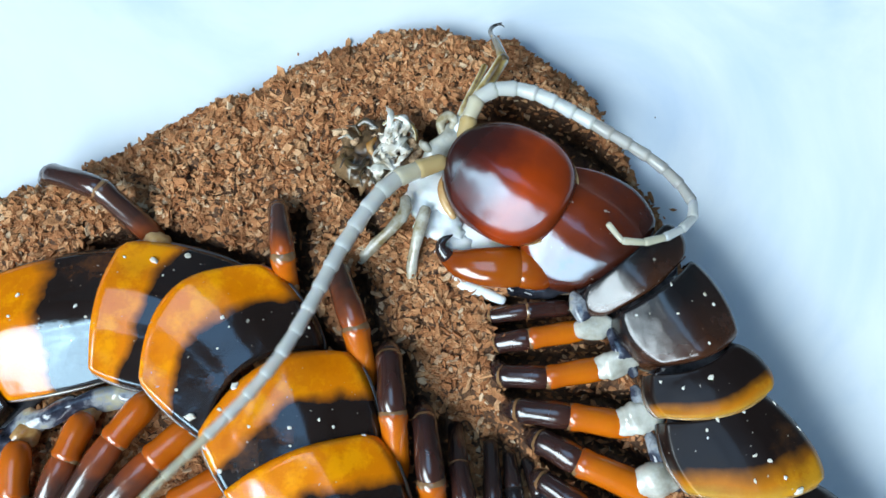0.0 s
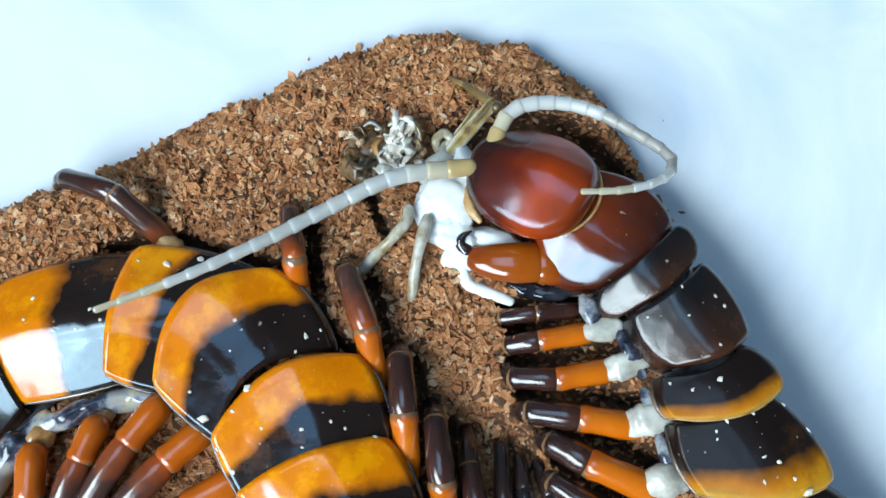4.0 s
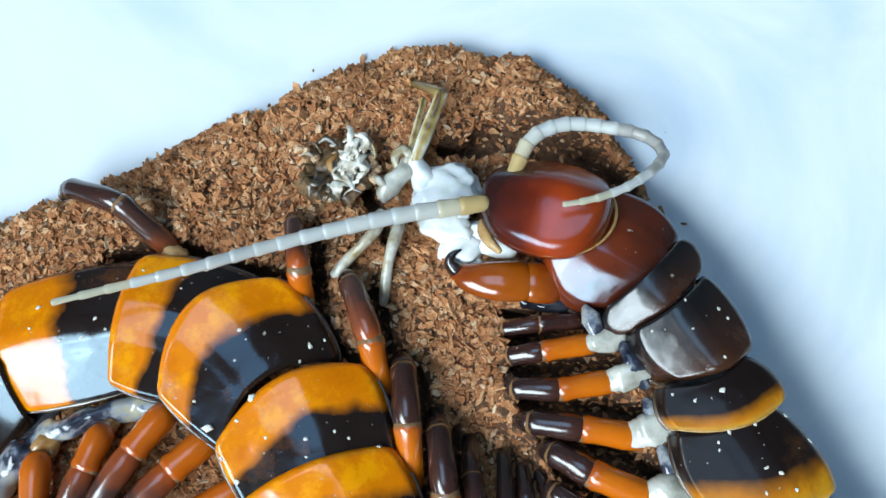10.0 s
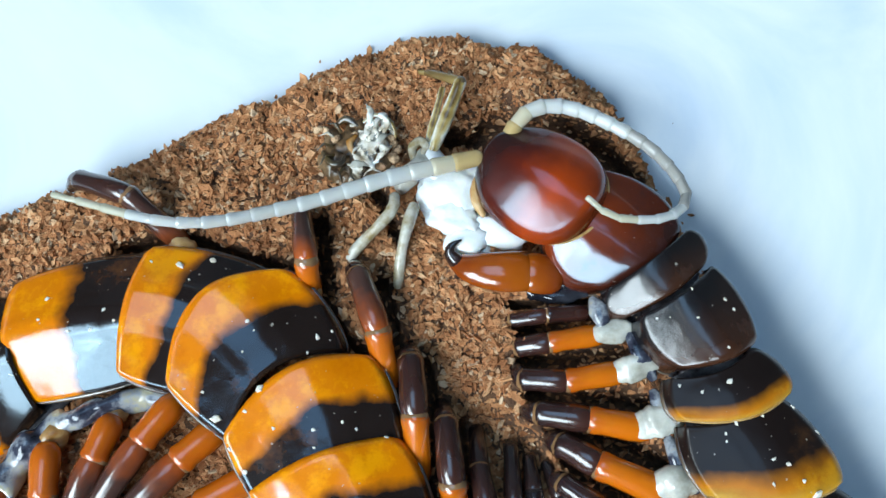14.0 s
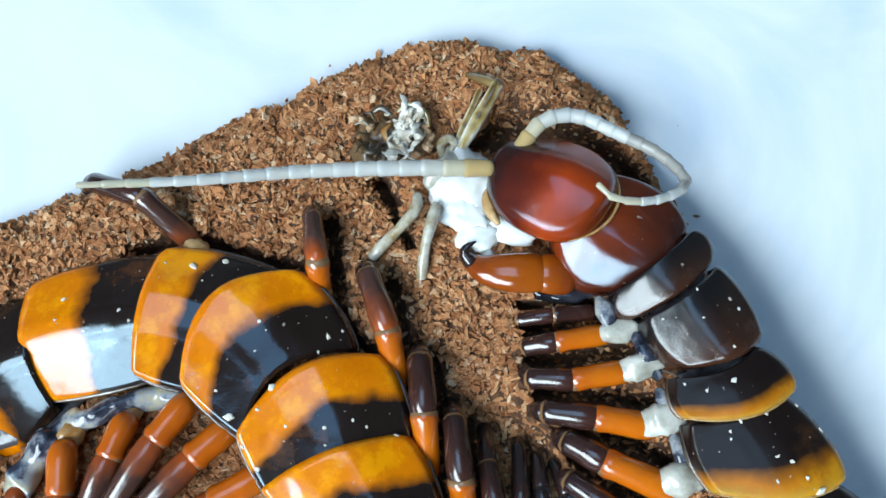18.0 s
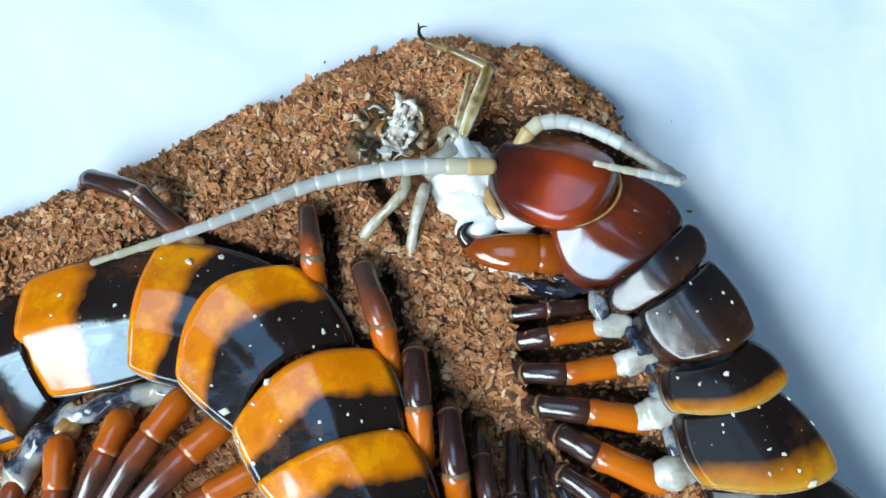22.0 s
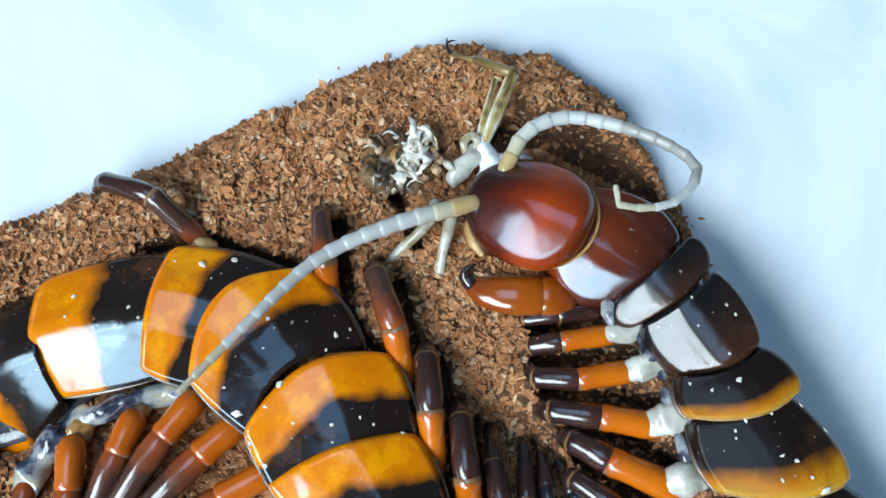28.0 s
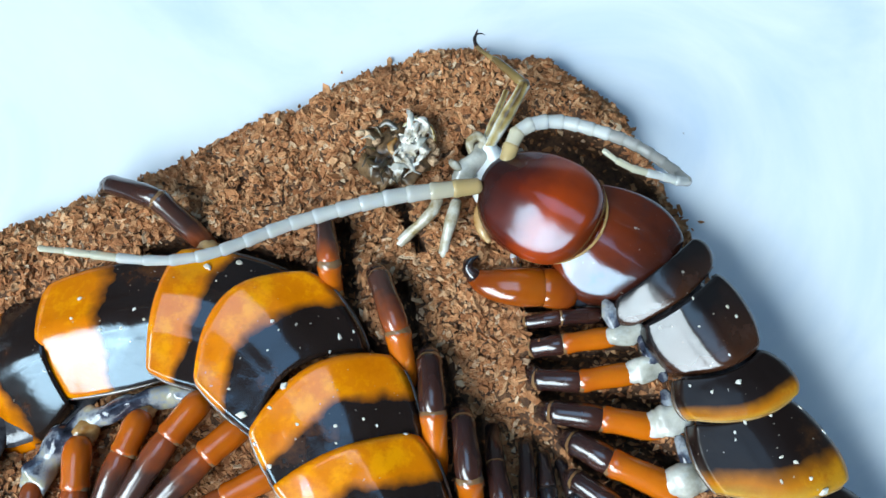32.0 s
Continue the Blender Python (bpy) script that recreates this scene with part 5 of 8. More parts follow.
for name, line, radii, mat, label in (("tarsus", ((-4.3, 0, 0.2), (-3.2, 0.08, 0.1), (-2.2, 0.1, 0.0), (-1.3, 0.05, 0.0)), (0.34, 0.27, 0.25, 0.27), PREY_SHIN, "thin amber foot"),
                                     ("tarsus_tip", ((-1.4, 0.05, 0.0), (-0.8, -0.10, 0.05), (-0.2, -0.5, 0.1), (0.0, -0.9, 0.15)), (0.24, 0.24, 0.22, 0.16), LEG_DARK, "black hooked foot tip")):
    part(name, tube(bmesh.new(), [q * MM for q in smooth_line(line, 9)], [float(r) * MM for r in np.interp(np.linspace(0, 3, 9), range(4), radii)], 10), mat, shin, label)
for side in (-1, 1):
    claw = tube(bmesh.new(), [Vector(p) * MM for p in ((0.0, -0.8, 0.15), (0.1 + 0.16 * side, -1.2, 0.15), (0.05 + 0.40 * side, -1.5, 0.1), (0.62 * side, -1.6, 0.0))], [0.13 * MM, 0.11 * MM, 0.08 * MM, 0.03 * MM], 6)
    part("claw", claw, LEG_DARK, shin, "tiny black claw")
knee = part("knee", lump(bmesh.new(), (-9.0, 0.0, 0.0), (0.62, 0.62, 0.55), 0.15, 3.0, 0, 2), PREY_DARK, shin, "dark knee")
feet_at = V((-3.78, 3.19, 5.00))
foot_a = part("foreleg", tube(bmesh.new(), [Vector(p) * MM for p in smooth_line([(-4.73, 5.19, 5.80), (-4.85, 3.71, 6.20), (-6.24, 2.08, 5.80), (-7.67, 0.85, 5.00), (-9.28, -0.80, 4.20)], 9)], [q * MM for q in (0.55, 0.62, 0.64, 0.6, 0.54, 0.56, 0.6, 0.62, 0.55)], 12), PREY_PALE, prey, "glassy pale foreleg", feet_at)
foot_b = part("foreleg", tube(bmesh.new(), [Vector(p) * MM for p in smooth_line([(-2.75, 4.13, 5.80), (-3.44, 1.68, 6.20), (-4.00, -0.69, 5.40), (-4.35, -3.68, 4.00)], 9)], [q * MM for q in (0.6, 0.66, 0.66, 0.58, 0.52, 0.55, 0.6, 0.58, 0.48)], 12), PREY_PALE, prey, "glassy pale foreleg", feet_at)



# ---- everything that moves ----
ROWS = {}


def key(ob, t, m):
    ROWS.setdefault(ob.name, []).append((t, m))


def feel(pieces, t, *pts):
    """Lay an antenna's pieces along a smooth line at time t."""
    line = smooth_line(pts, len(pieces) + 1)
    for ob, a, b in zip(pieces, line, line[1:]):
        way = (b - a).normalized()
        yaw = math.degrees(math.atan2(way.y, way.x))
        tilt = math.degrees(math.asin(way.z))
        mid = (a + b) / 2
        key(ob, t, pose(mid.x * MM, mid.y * MM, mid.z * MM, 0, -tilt, yaw))


def bone(ob, t, end, start):
    """Lay a leg piece, whose far end is its origin and which runs along its own x, from start to end."""
    end, start = Vector(end), Vector(start)
    way = (end - start).normalized()
    key(ob, t, pose(end.x * MM, end.y * MM, end.z * MM, 0, -math.degrees(math.asin(way.z)), math.degrees(math.atan2(way.y, way.x))))


def shift(ob, t, x, y, z, rx=0, ry=0, rz=0):
    key(ob, t, pose(x * MM, y * MM, z * MM, rx, ry, rz))


def motions():
    shift(head, 0, 9.36, 6.40, 7.20, 6.5, -3.0, -31.5)
    shift(head, 0.5, 10.43, 6.77, 7.20, 3.4, -4.6, -34.9)
    shift(head, 1, 10.01, 6.28, 7.20, 3.0, -5.2, -30.6)
    shift(head, 2, 11.05, 6.61, 7.20, -20.1, -15.2, -20.5)
    shift(head, 3, 12.16, 6.20, 7.20, -20.3, -16.5, -23.1)
    shift(head, 3.5, 11.22, 6.77, 7.20, -14.9, -14.7, -26.1)
    shift(head, 5.5, 10.48, 6.09, 7.20, -3.6, -9.0, -28.6)
    shift(head, 6, 10.66, 6.20, 7.20, -4.2, -9.4, -29.7)
    shift(head, 7, 10.31, 6.01, 7.20, 0.0, -7.0, -25.9)
    shift(head, 8, 10.68, 5.93, 7.20, -7.5, -10.5, -24.3)
    shift(head, 9, 11.65, 5.14, 7.20, -20.9, -14.9, -18.8)
    shift(head, 10, 11.84, 5.18, 7.20, -21.1, -14.5, -17.7)
    shift(head, 11, 11.83, 7.06, 7.20, -3.9, -9.9, -36.6)
    shift(head, 12, 10.72, 6.50, 7.20, -5.8, -10.7, -32.6)
    shift(head, 13, 11.49, 6.12, 7.20, -13.2, -14.8, -29.5)
    shift(head, 14, 10.53, 6.76, 7.20, -1.6, -8.2, -36.3)
    shift(head, 14.5, 10.44, 5.94, 7.20, -13.5, -14.3, -27.5)
    shift(head, 16.5, 9.84, 6.27, 7.20, -9.1, -12.0, -28.5)
    shift(head, 17, 10.37, 6.11, 7.20, -15.4, -15.2, -26.9)
    shift(head, 18, 10.98, 6.57, 7.20, -12.0, -14.1, -30.0)
    shift(head, 19, 8.26, 6.66, 7.20, 7.0, -2.6, -32.6)
    shift(head, 20, 9.78, 7.08, 7.20, -1.2, -7.7, -30.2)
    shift(head, 21, 11.39, 7.47, 7.20, -4.0, -9.7, -33.5)
    shift(head, 22, 11.75, 6.83, 7.20, -20.1, -17.0, -24.6)
    shift(head, 23, 11.42, 7.14, 7.20, -18.5, -17.0, -26.8)
    shift(head, 24, 10.41, 7.71, 7.20, 7.3, -1.7, -35.9)
    shift(head, 25, 10.54, 7.04, 7.20, -12.1, -13.8, -28.4)
    shift(head, 25.5, 10.32, 6.82, 7.20, -17.5, -17.3, -28.9)
    shift(head, 27.5, 7.94, 4.02, 7.20, -1.3, -13.5, -30.4)
    shift(head, 28, 8.23, 4.01, 7.20, -3.2, -14.0, -25.3)
    shift(head, 29, 8.91, 4.32, 7.20, -3.4, -14.4, -27.2)
    shift(head, 30, 9.59, 5.56, 7.20, 2.2, -11.6, -36.7)
    shift(head, 31, 9.23, 5.19, 7.20, -1.5, -13.8, -31.9)
    shift(head, 32, 9.02, 5.16, 7.20, 1.0, -12.3, -32.0)
    shift(plate_a, 0, 17.55, 2.33, 4.60, 0.0, -0.0, 0.6)
    shift(plate_a_flank, 0, 17.55, 2.33, 4.60, 0.0, -0.0, 0.6)
    shift(plate_a, 0.5, 18.07, 2.51, 4.60, 0.0, -0.0, -1.5)
    shift(plate_a_flank, 0.5, 18.07, 2.51, 4.60, 0.0, -0.0, -1.5)
    shift(plate_a, 1, 17.87, 2.28, 4.60, 0.0, -0.0, 0.9)
    shift(plate_a_flank, 1, 17.87, 2.28, 4.60, 0.0, -0.0, 0.9)
    shift(plate_a, 2, 18.37, 2.44, 4.60, 0.0, -0.0, 4.2)
    shift(plate_a_flank, 2, 18.37, 2.44, 4.60, 0.0, -0.0, 4.2)
    shift(plate_a, 3, 18.90, 2.24, 4.60, 0.0, -0.0, 2.7)
    shift(plate_a_flank, 3, 18.90, 2.24, 4.60, 0.0, -0.0, 2.7)
    shift(plate_a, 3.5, 18.45, 2.51, 4.60, 0.0, -0.0, 1.7)
    shift(plate_a_flank, 3.5, 18.45, 2.51, 4.60, 0.0, -0.0, 1.7)
    shift(plate_a, 5.5, 18.09, 2.18, 4.60, 0.0, -0.0, 1.6)
    shift(plate_a_flank, 5.5, 18.09, 2.18, 4.60, 0.0, -0.0, 1.6)
    shift(plate_a, 6, 18.18, 2.24, 4.60, 0.0, -0.0, 1.0)
    shift(plate_a_flank, 6, 18.18, 2.24, 4.60, 0.0, -0.0, 1.0)
    shift(plate_a, 7, 18.01, 2.15, 4.60, 0.0, -0.0, 3.4)
    shift(plate_a_flank, 7, 18.01, 2.15, 4.60, 0.0, -0.0, 3.4)
    shift(plate_a, 8, 18.19, 2.11, 4.60, 0.0, -0.0, 3.7)
    shift(plate_a_flank, 8, 18.19, 2.11, 4.60, 0.0, -0.0, 3.7)
    shift(plate_a, 9, 18.65, 1.73, 4.60, 0.0, -0.0, 5.2)
    shift(plate_a_flank, 9, 18.65, 1.73, 4.60, 0.0, -0.0, 5.2)
    shift(plate_a, 10, 18.74, 1.75, 4.60, 0.0, -0.0, 5.8)
    shift(plate_a_flank, 10, 18.74, 1.75, 4.60, 0.0, -0.0, 5.8)
    shift(plate_a, 11, 18.74, 2.65, 4.60, 0.0, -0.0, -2.9)
    shift(plate_a_flank, 11, 18.74, 2.65, 4.60, 0.0, -0.0, -2.9)
    shift(plate_a, 12, 18.21, 2.38, 4.60, 0.0, -0.0, -0.8)
    shift(plate_a_flank, 12, 18.21, 2.38, 4.60, 0.0, -0.0, -0.8)
    shift(plate_a, 13, 18.58, 2.20, 4.60, 0.0, -0.0, -0.0)
    shift(plate_a_flank, 13, 18.58, 2.20, 4.60, 0.0, -0.0, -0.0)
    shift(plate_a, 14, 18.12, 2.51, 4.60, 0.0, -0.0, -2.5)
    shift(plate_a_flank, 14, 18.12, 2.51, 4.60, 0.0, -0.0, -2.5)
    shift(plate_a, 14.5, 18.07, 2.11, 4.60, 0.0, -0.0, 1.1)
    shift(plate_a_flank, 14.5, 18.07, 2.11, 4.60, 0.0, -0.0, 1.1)
    shift(plate_a, 16.5, 17.78, 2.27, 4.60, 0.0, -0.0, 1.1)
    shift(plate_a_flank, 16.5, 17.78, 2.27, 4.60, 0.0, -0.0, 1.1)
    shift(plate_a, 17, 18.04, 2.20, 4.60, 0.0, -0.0, 1.2)
    shift(plate_a_flank, 17, 18.04, 2.20, 4.60, 0.0, -0.0, 1.2)
    shift(plate_a, 18, 18.33, 2.42, 4.60, 0.0, -0.0, -0.1)
    shift(plate_a_flank, 18, 18.33, 2.42, 4.60, 0.0, -0.0, -0.1)
    shift(plate_a, 19, 17.03, 2.46, 4.60, 0.0, -0.0, 0.0)
    shift(plate_a_flank, 19, 17.03, 2.46, 4.60, 0.0, -0.0, 0.0)
    shift(plate_a, 20, 17.76, 2.66, 4.60, 0.0, -0.0, 0.9)
    shift(plate_a_flank, 20, 17.76, 2.66, 4.60, 0.0, -0.0, 0.9)
    shift(plate_a, 21, 18.53, 2.85, 4.60, 0.0, -0.0, -1.2)
    shift(plate_a_flank, 21, 18.53, 2.85, 4.60, 0.0, -0.0, -1.2)
    shift(plate_a, 22, 18.70, 2.54, 4.60, 0.0, -0.0, 1.8)
    shift(plate_a_flank, 22, 18.70, 2.54, 4.60, 0.0, -0.0, 1.8)
    shift(plate_a, 23, 18.54, 2.69, 4.60, 0.0, -0.0, 0.8)
    shift(plate_a_flank, 23, 18.54, 2.69, 4.60, 0.0, -0.0, 0.8)
    shift(plate_a, 24, 18.06, 2.96, 4.60, 0.0, -0.0, -1.9)
    shift(plate_a_flank, 24, 18.06, 2.96, 4.60, 0.0, -0.0, -1.9)
    shift(plate_a, 25, 18.12, 2.64, 4.60, 0.0, -0.0, 0.8)
    shift(plate_a_flank, 25, 18.12, 2.64, 4.60, 0.0, -0.0, 0.8)
    shift(plate_a, 25.5, 18.01, 2.54, 4.60, 0.0, -0.0, -0.3)
    shift(plate_a_flank, 25.5, 18.01, 2.54, 4.60, 0.0, -0.0, -0.3)
    shift(plate_a, 27.5, 16.88, 1.19, 4.60, 0.0, -0.0, 0.9)
    shift(plate_a_flank, 27.5, 16.88, 1.19, 4.60, 0.0, -0.0, 0.9)
    shift(plate_a, 28, 17.01, 1.19, 4.60, 0.0, -0.0, 3.6)
    shift(plate_a_flank, 28, 17.01, 1.19, 4.60, 0.0, -0.0, 3.6)
    shift(plate_a, 29, 17.34, 1.34, 4.60, 0.0, -0.0, 2.5)
    shift(plate_a_flank, 29, 17.34, 1.34, 4.60, 0.0, -0.0, 2.5)
    shift(plate_a, 30, 17.67, 1.93, 4.60, 0.0, -0.0, -2.4)
    shift(plate_a_flank, 30, 17.67, 1.93, 4.60, 0.0, -0.0, -2.4)
    shift(plate_a, 31, 17.49, 1.76, 4.60, 0.0, -0.0, 0.0)
    shift(plate_a_flank, 31, 17.49, 1.76, 4.60, 0.0, -0.0, 0.0)
    shift(plate_a, 32, 17.39, 1.74, 4.60, 0.0, -0.0, 0.2)
    shift(plate_a_flank, 32, 17.39, 1.74, 4.60, 0.0, -0.0, 0.2)
    shift(plate_b, 0, 21.07, -2.04, 4.60, 0.0, -0.0, 0.4)
    shift(plate_b_flank, 0, 21.07, -2.04, 4.60, 0.0, -0.0, 0.4)
    shift(plate_b, 0.5, 21.35, -1.94, 4.60, 0.0, -0.0, -1.0)
    shift(plate_b_flank, 0.5, 21.35, -1.94, 4.60, 0.0, -0.0, -1.0)
    shift(plate_b, 1, 21.24, -2.07, 4.60, 0.0, -0.0, 0.6)
    shift(plate_b_flank, 1, 21.24, -2.07, 4.60, 0.0, -0.0, 0.6)
    shift(plate_b, 2, 21.51, -1.98, 4.60, 0.0, -0.0, 2.8)
    shift(plate_b_flank, 2, 21.51, -1.98, 4.60, 0.0, -0.0, 2.8)
    shift(plate_b, 3, 21.80, -2.09, 4.60, 0.0, -0.0, 1.8)
    shift(plate_b_flank, 3, 21.80, -2.09, 4.60, 0.0, -0.0, 1.8)
    shift(plate_b, 3.5, 21.55, -1.94, 4.60, 0.0, -0.0, 1.2)
    shift(plate_b_flank, 3.5, 21.55, -1.94, 4.60, 0.0, -0.0, 1.2)
    shift(plate_b, 5.5, 21.36, -2.12, 4.60, 0.0, -0.0, 1.1)
    shift(plate_b_flank, 5.5, 21.36, -2.12, 4.60, 0.0, -0.0, 1.1)
    shift(plate_b, 6, 21.41, -2.09, 4.60, 0.0, -0.0, 0.6)
    shift(plate_b_flank, 6, 21.41, -2.09, 4.60, 0.0, -0.0, 0.6)
    shift(plate_b, 7, 21.31, -2.14, 4.60, 0.0, -0.0, 2.3)
    shift(plate_b_flank, 7, 21.31, -2.14, 4.60, 0.0, -0.0, 2.3)
    shift(plate_b, 8, 21.41, -2.16, 4.60, 0.0, -0.0, 2.4)
    shift(plate_b_flank, 8, 21.41, -2.16, 4.60, 0.0, -0.0, 2.4)
    shift(plate_b, 9, 21.66, -2.37, 4.60, 0.0, -0.0, 3.4)
    shift(plate_b_flank, 9, 21.66, -2.37, 4.60, 0.0, -0.0, 3.4)
    shift(plate_b, 10, 21.71, -2.36, 4.60, 0.0, -0.0, 3.9)
    shift(plate_b_flank, 10, 21.71, -2.36, 4.60, 0.0, -0.0, 3.9)
    shift(plate_b, 11, 21.71, -1.87, 4.60, 0.0, -0.0, -1.9)
    shift(plate_b_flank, 11, 21.71, -1.87, 4.60, 0.0, -0.0, -1.9)
    shift(plate_b, 12, 21.42, -2.01, 4.60, 0.0, -0.0, -0.5)
    shift(plate_b_flank, 12, 21.42, -2.01, 4.60, 0.0, -0.0, -0.5)
    shift(plate_b, 13, 21.62, -2.11, 4.60, 0.0, -0.0, -0.0)
    shift(plate_b_flank, 13, 21.62, -2.11, 4.60, 0.0, -0.0, -0.0)
    shift(plate_b, 14, 21.37, -1.94, 4.60, 0.0, -0.0, -1.7)
    shift(plate_b_flank, 14, 21.37, -1.94, 4.60, 0.0, -0.0, -1.7)
    shift(plate_b, 14.5, 21.35, -2.16, 4.60, 0.0, -0.0, 0.7)
    shift(plate_b_flank, 14.5, 21.35, -2.16, 4.60, 0.0, -0.0, 0.7)
    shift(plate_b, 16.5, 21.19, -2.07, 4.60, 0.0, -0.0, 0.7)
    shift(plate_b_flank, 16.5, 21.19, -2.07, 4.60, 0.0, -0.0, 0.7)
    shift(plate_b, 17, 21.33, -2.11, 4.60, 0.0, -0.0, 0.8)
    shift(plate_b_flank, 17, 21.33, -2.11, 4.60, 0.0, -0.0, 0.8)
    shift(plate_b, 18, 21.49, -1.99, 4.60, 0.0, -0.0, -0.1)
    shift(plate_b_flank, 18, 21.49, -1.99, 4.60, 0.0, -0.0, -0.1)
    shift(plate_b, 19, 20.78, -1.97, 4.60, 0.0, -0.0, 0.0)
    shift(plate_b_flank, 19, 20.78, -1.97, 4.60, 0.0, -0.0, 0.0)
    shift(plate_b, 20, 21.18, -1.86, 4.60, 0.0, -0.0, 0.6)
    shift(plate_b_flank, 20, 21.18, -1.86, 4.60, 0.0, -0.0, 0.6)
    shift(plate_b, 21, 21.60, -1.76, 4.60, 0.0, -0.0, -0.8)
    shift(plate_b_flank, 21, 21.60, -1.76, 4.60, 0.0, -0.0, -0.8)
    shift(plate_b, 22, 21.69, -1.92, 4.60, 0.0, -0.0, 1.2)
    shift(plate_b_flank, 22, 21.69, -1.92, 4.60, 0.0, -0.0, 1.2)
    shift(plate_b, 23, 21.60, -1.85, 4.60, 0.0, -0.0, 0.5)
    shift(plate_b_flank, 23, 21.60, -1.85, 4.60, 0.0, -0.0, 0.5)
    shift(plate_b, 24, 21.34, -1.70, 4.60, 0.0, -0.0, -1.3)
    shift(plate_b_flank, 24, 21.34, -1.70, 4.60, 0.0, -0.0, -1.3)
    shift(plate_b, 25, 21.37, -1.87, 4.60, 0.0, -0.0, 0.5)
    shift(plate_b_flank, 25, 21.37, -1.87, 4.60, 0.0, -0.0, 0.5)
    shift(plate_b, 25.5, 21.32, -1.93, 4.60, 0.0, -0.0, -0.2)
    shift(plate_b_flank, 25.5, 21.32, -1.93, 4.60, 0.0, -0.0, -0.2)
    shift(plate_b, 27.5, 20.70, -2.66, 4.60, 0.0, -0.0, 0.6)
    shift(plate_b_flank, 27.5, 20.70, -2.66, 4.60, 0.0, -0.0, 0.6)
    shift(plate_b, 28, 20.77, -2.66, 4.60, 0.0, -0.0, 2.4)
    shift(plate_b_flank, 28, 20.77, -2.66, 4.60, 0.0, -0.0, 2.4)
    shift(plate_b, 29, 20.95, -2.58, 4.60, 0.0, -0.0, 1.7)
    shift(plate_b_flank, 29, 20.95, -2.58, 4.60, 0.0, -0.0, 1.7)
    shift(plate_b, 30, 21.13, -2.26, 4.60, 0.0, -0.0, -1.6)
    shift(plate_b_flank, 30, 21.13, -2.26, 4.60, 0.0, -0.0, -1.6)
    shift(plate_b, 31, 21.04, -2.35, 4.60, 0.0, -0.0, 0.0)
    shift(plate_b_flank, 31, 21.04, -2.35, 4.60, 0.0, -0.0, 0.0)
    shift(plate_b, 32, 20.98, -2.36, 4.60, 0.0, -0.0, 0.1)
    shift(plate_b_flank, 32, 20.98, -2.36, 4.60, 0.0, -0.0, 0.1)
    shift(plate_c, 0, 24.55, -6.60, 4.60, 0.0, -0.0, 0.2)
    shift(plate_c_flank, 0, 24.55, -6.60, 4.60, 0.0, -0.0, 0.2)
    shift(plate_c, 0.5, 24.68, -6.56, 4.60, 0.0, -0.0, -0.5)
    shift(plate_c_flank, 0.5, 24.68, -6.56, 4.60, 0.0, -0.0, -0.5)
    shift(plate_c, 1, 24.63, -6.61, 4.60, 0.0, -0.0, 0.3)
    shift(plate_c_flank, 1, 24.63, -6.61, 4.60, 0.0, -0.0, 0.3)
    shift(plate_c, 2, 24.76, -6.57, 4.60, 0.0, -0.0, 1.4)
    shift(plate_c_flank, 2, 24.76, -6.57, 4.60, 0.0, -0.0, 1.4)
    shift(plate_c, 3, 24.89, -6.62, 4.60, 0.0, -0.0, 0.9)
    shift(plate_c_flank, 3, 24.89, -6.62, 4.60, 0.0, -0.0, 0.9)
    shift(plate_c, 3.5, 24.78, -6.56, 4.60, 0.0, -0.0, 0.6)
    shift(plate_c_flank, 3.5, 24.78, -6.56, 4.60, 0.0, -0.0, 0.6)
    shift(plate_c, 5.5, 24.69, -6.64, 4.60, 0.0, -0.0, 0.5)
    shift(plate_c_flank, 5.5, 24.69, -6.64, 4.60, 0.0, -0.0, 0.5)
    shift(plate_c, 6, 24.71, -6.62, 4.60, 0.0, -0.0, 0.3)
    shift(plate_c_flank, 6, 24.71, -6.62, 4.60, 0.0, -0.0, 0.3)
    shift(plate_c, 7, 24.67, -6.65, 4.60, 0.0, -0.0, 1.1)
    shift(plate_c_flank, 7, 24.67, -6.65, 4.60, 0.0, -0.0, 1.1)
    shift(plate_c, 8, 24.71, -6.66, 4.60, 0.0, -0.0, 1.2)
    shift(plate_c_flank, 8, 24.71, -6.66, 4.60, 0.0, -0.0, 1.2)
    shift(plate_c, 9, 24.83, -6.75, 4.60, 0.0, -0.0, 1.7)
    shift(plate_c_flank, 9, 24.83, -6.75, 4.60, 0.0, -0.0, 1.7)
    shift(plate_c, 10, 24.85, -6.75, 4.60, 0.0, -0.0, 1.9)
    shift(plate_c_flank, 10, 24.85, -6.75, 4.60, 0.0, -0.0, 1.9)
    shift(plate_c, 11, 24.85, -6.52, 4.60, 0.0, -0.0, -1.0)
    shift(plate_c_flank, 11, 24.85, -6.52, 4.60, 0.0, -0.0, -1.0)
    shift(plate_c, 12, 24.72, -6.59, 4.60, 0.0, -0.0, -0.3)
    shift(plate_c_flank, 12, 24.72, -6.59, 4.60, 0.0, -0.0, -0.3)
    shift(plate_c, 13, 24.81, -6.63, 4.60, 0.0, -0.0, -0.0)
    shift(plate_c_flank, 13, 24.81, -6.63, 4.60, 0.0, -0.0, -0.0)
    shift(plate_c, 14, 24.69, -6.56, 4.60, 0.0, -0.0, -0.8)
    shift(plate_c_flank, 14, 24.69, -6.56, 4.60, 0.0, -0.0, -0.8)
    shift(plate_c, 14.5, 24.68, -6.66, 4.60, 0.0, -0.0, 0.4)
    shift(plate_c_flank, 14.5, 24.68, -6.66, 4.60, 0.0, -0.0, 0.4)
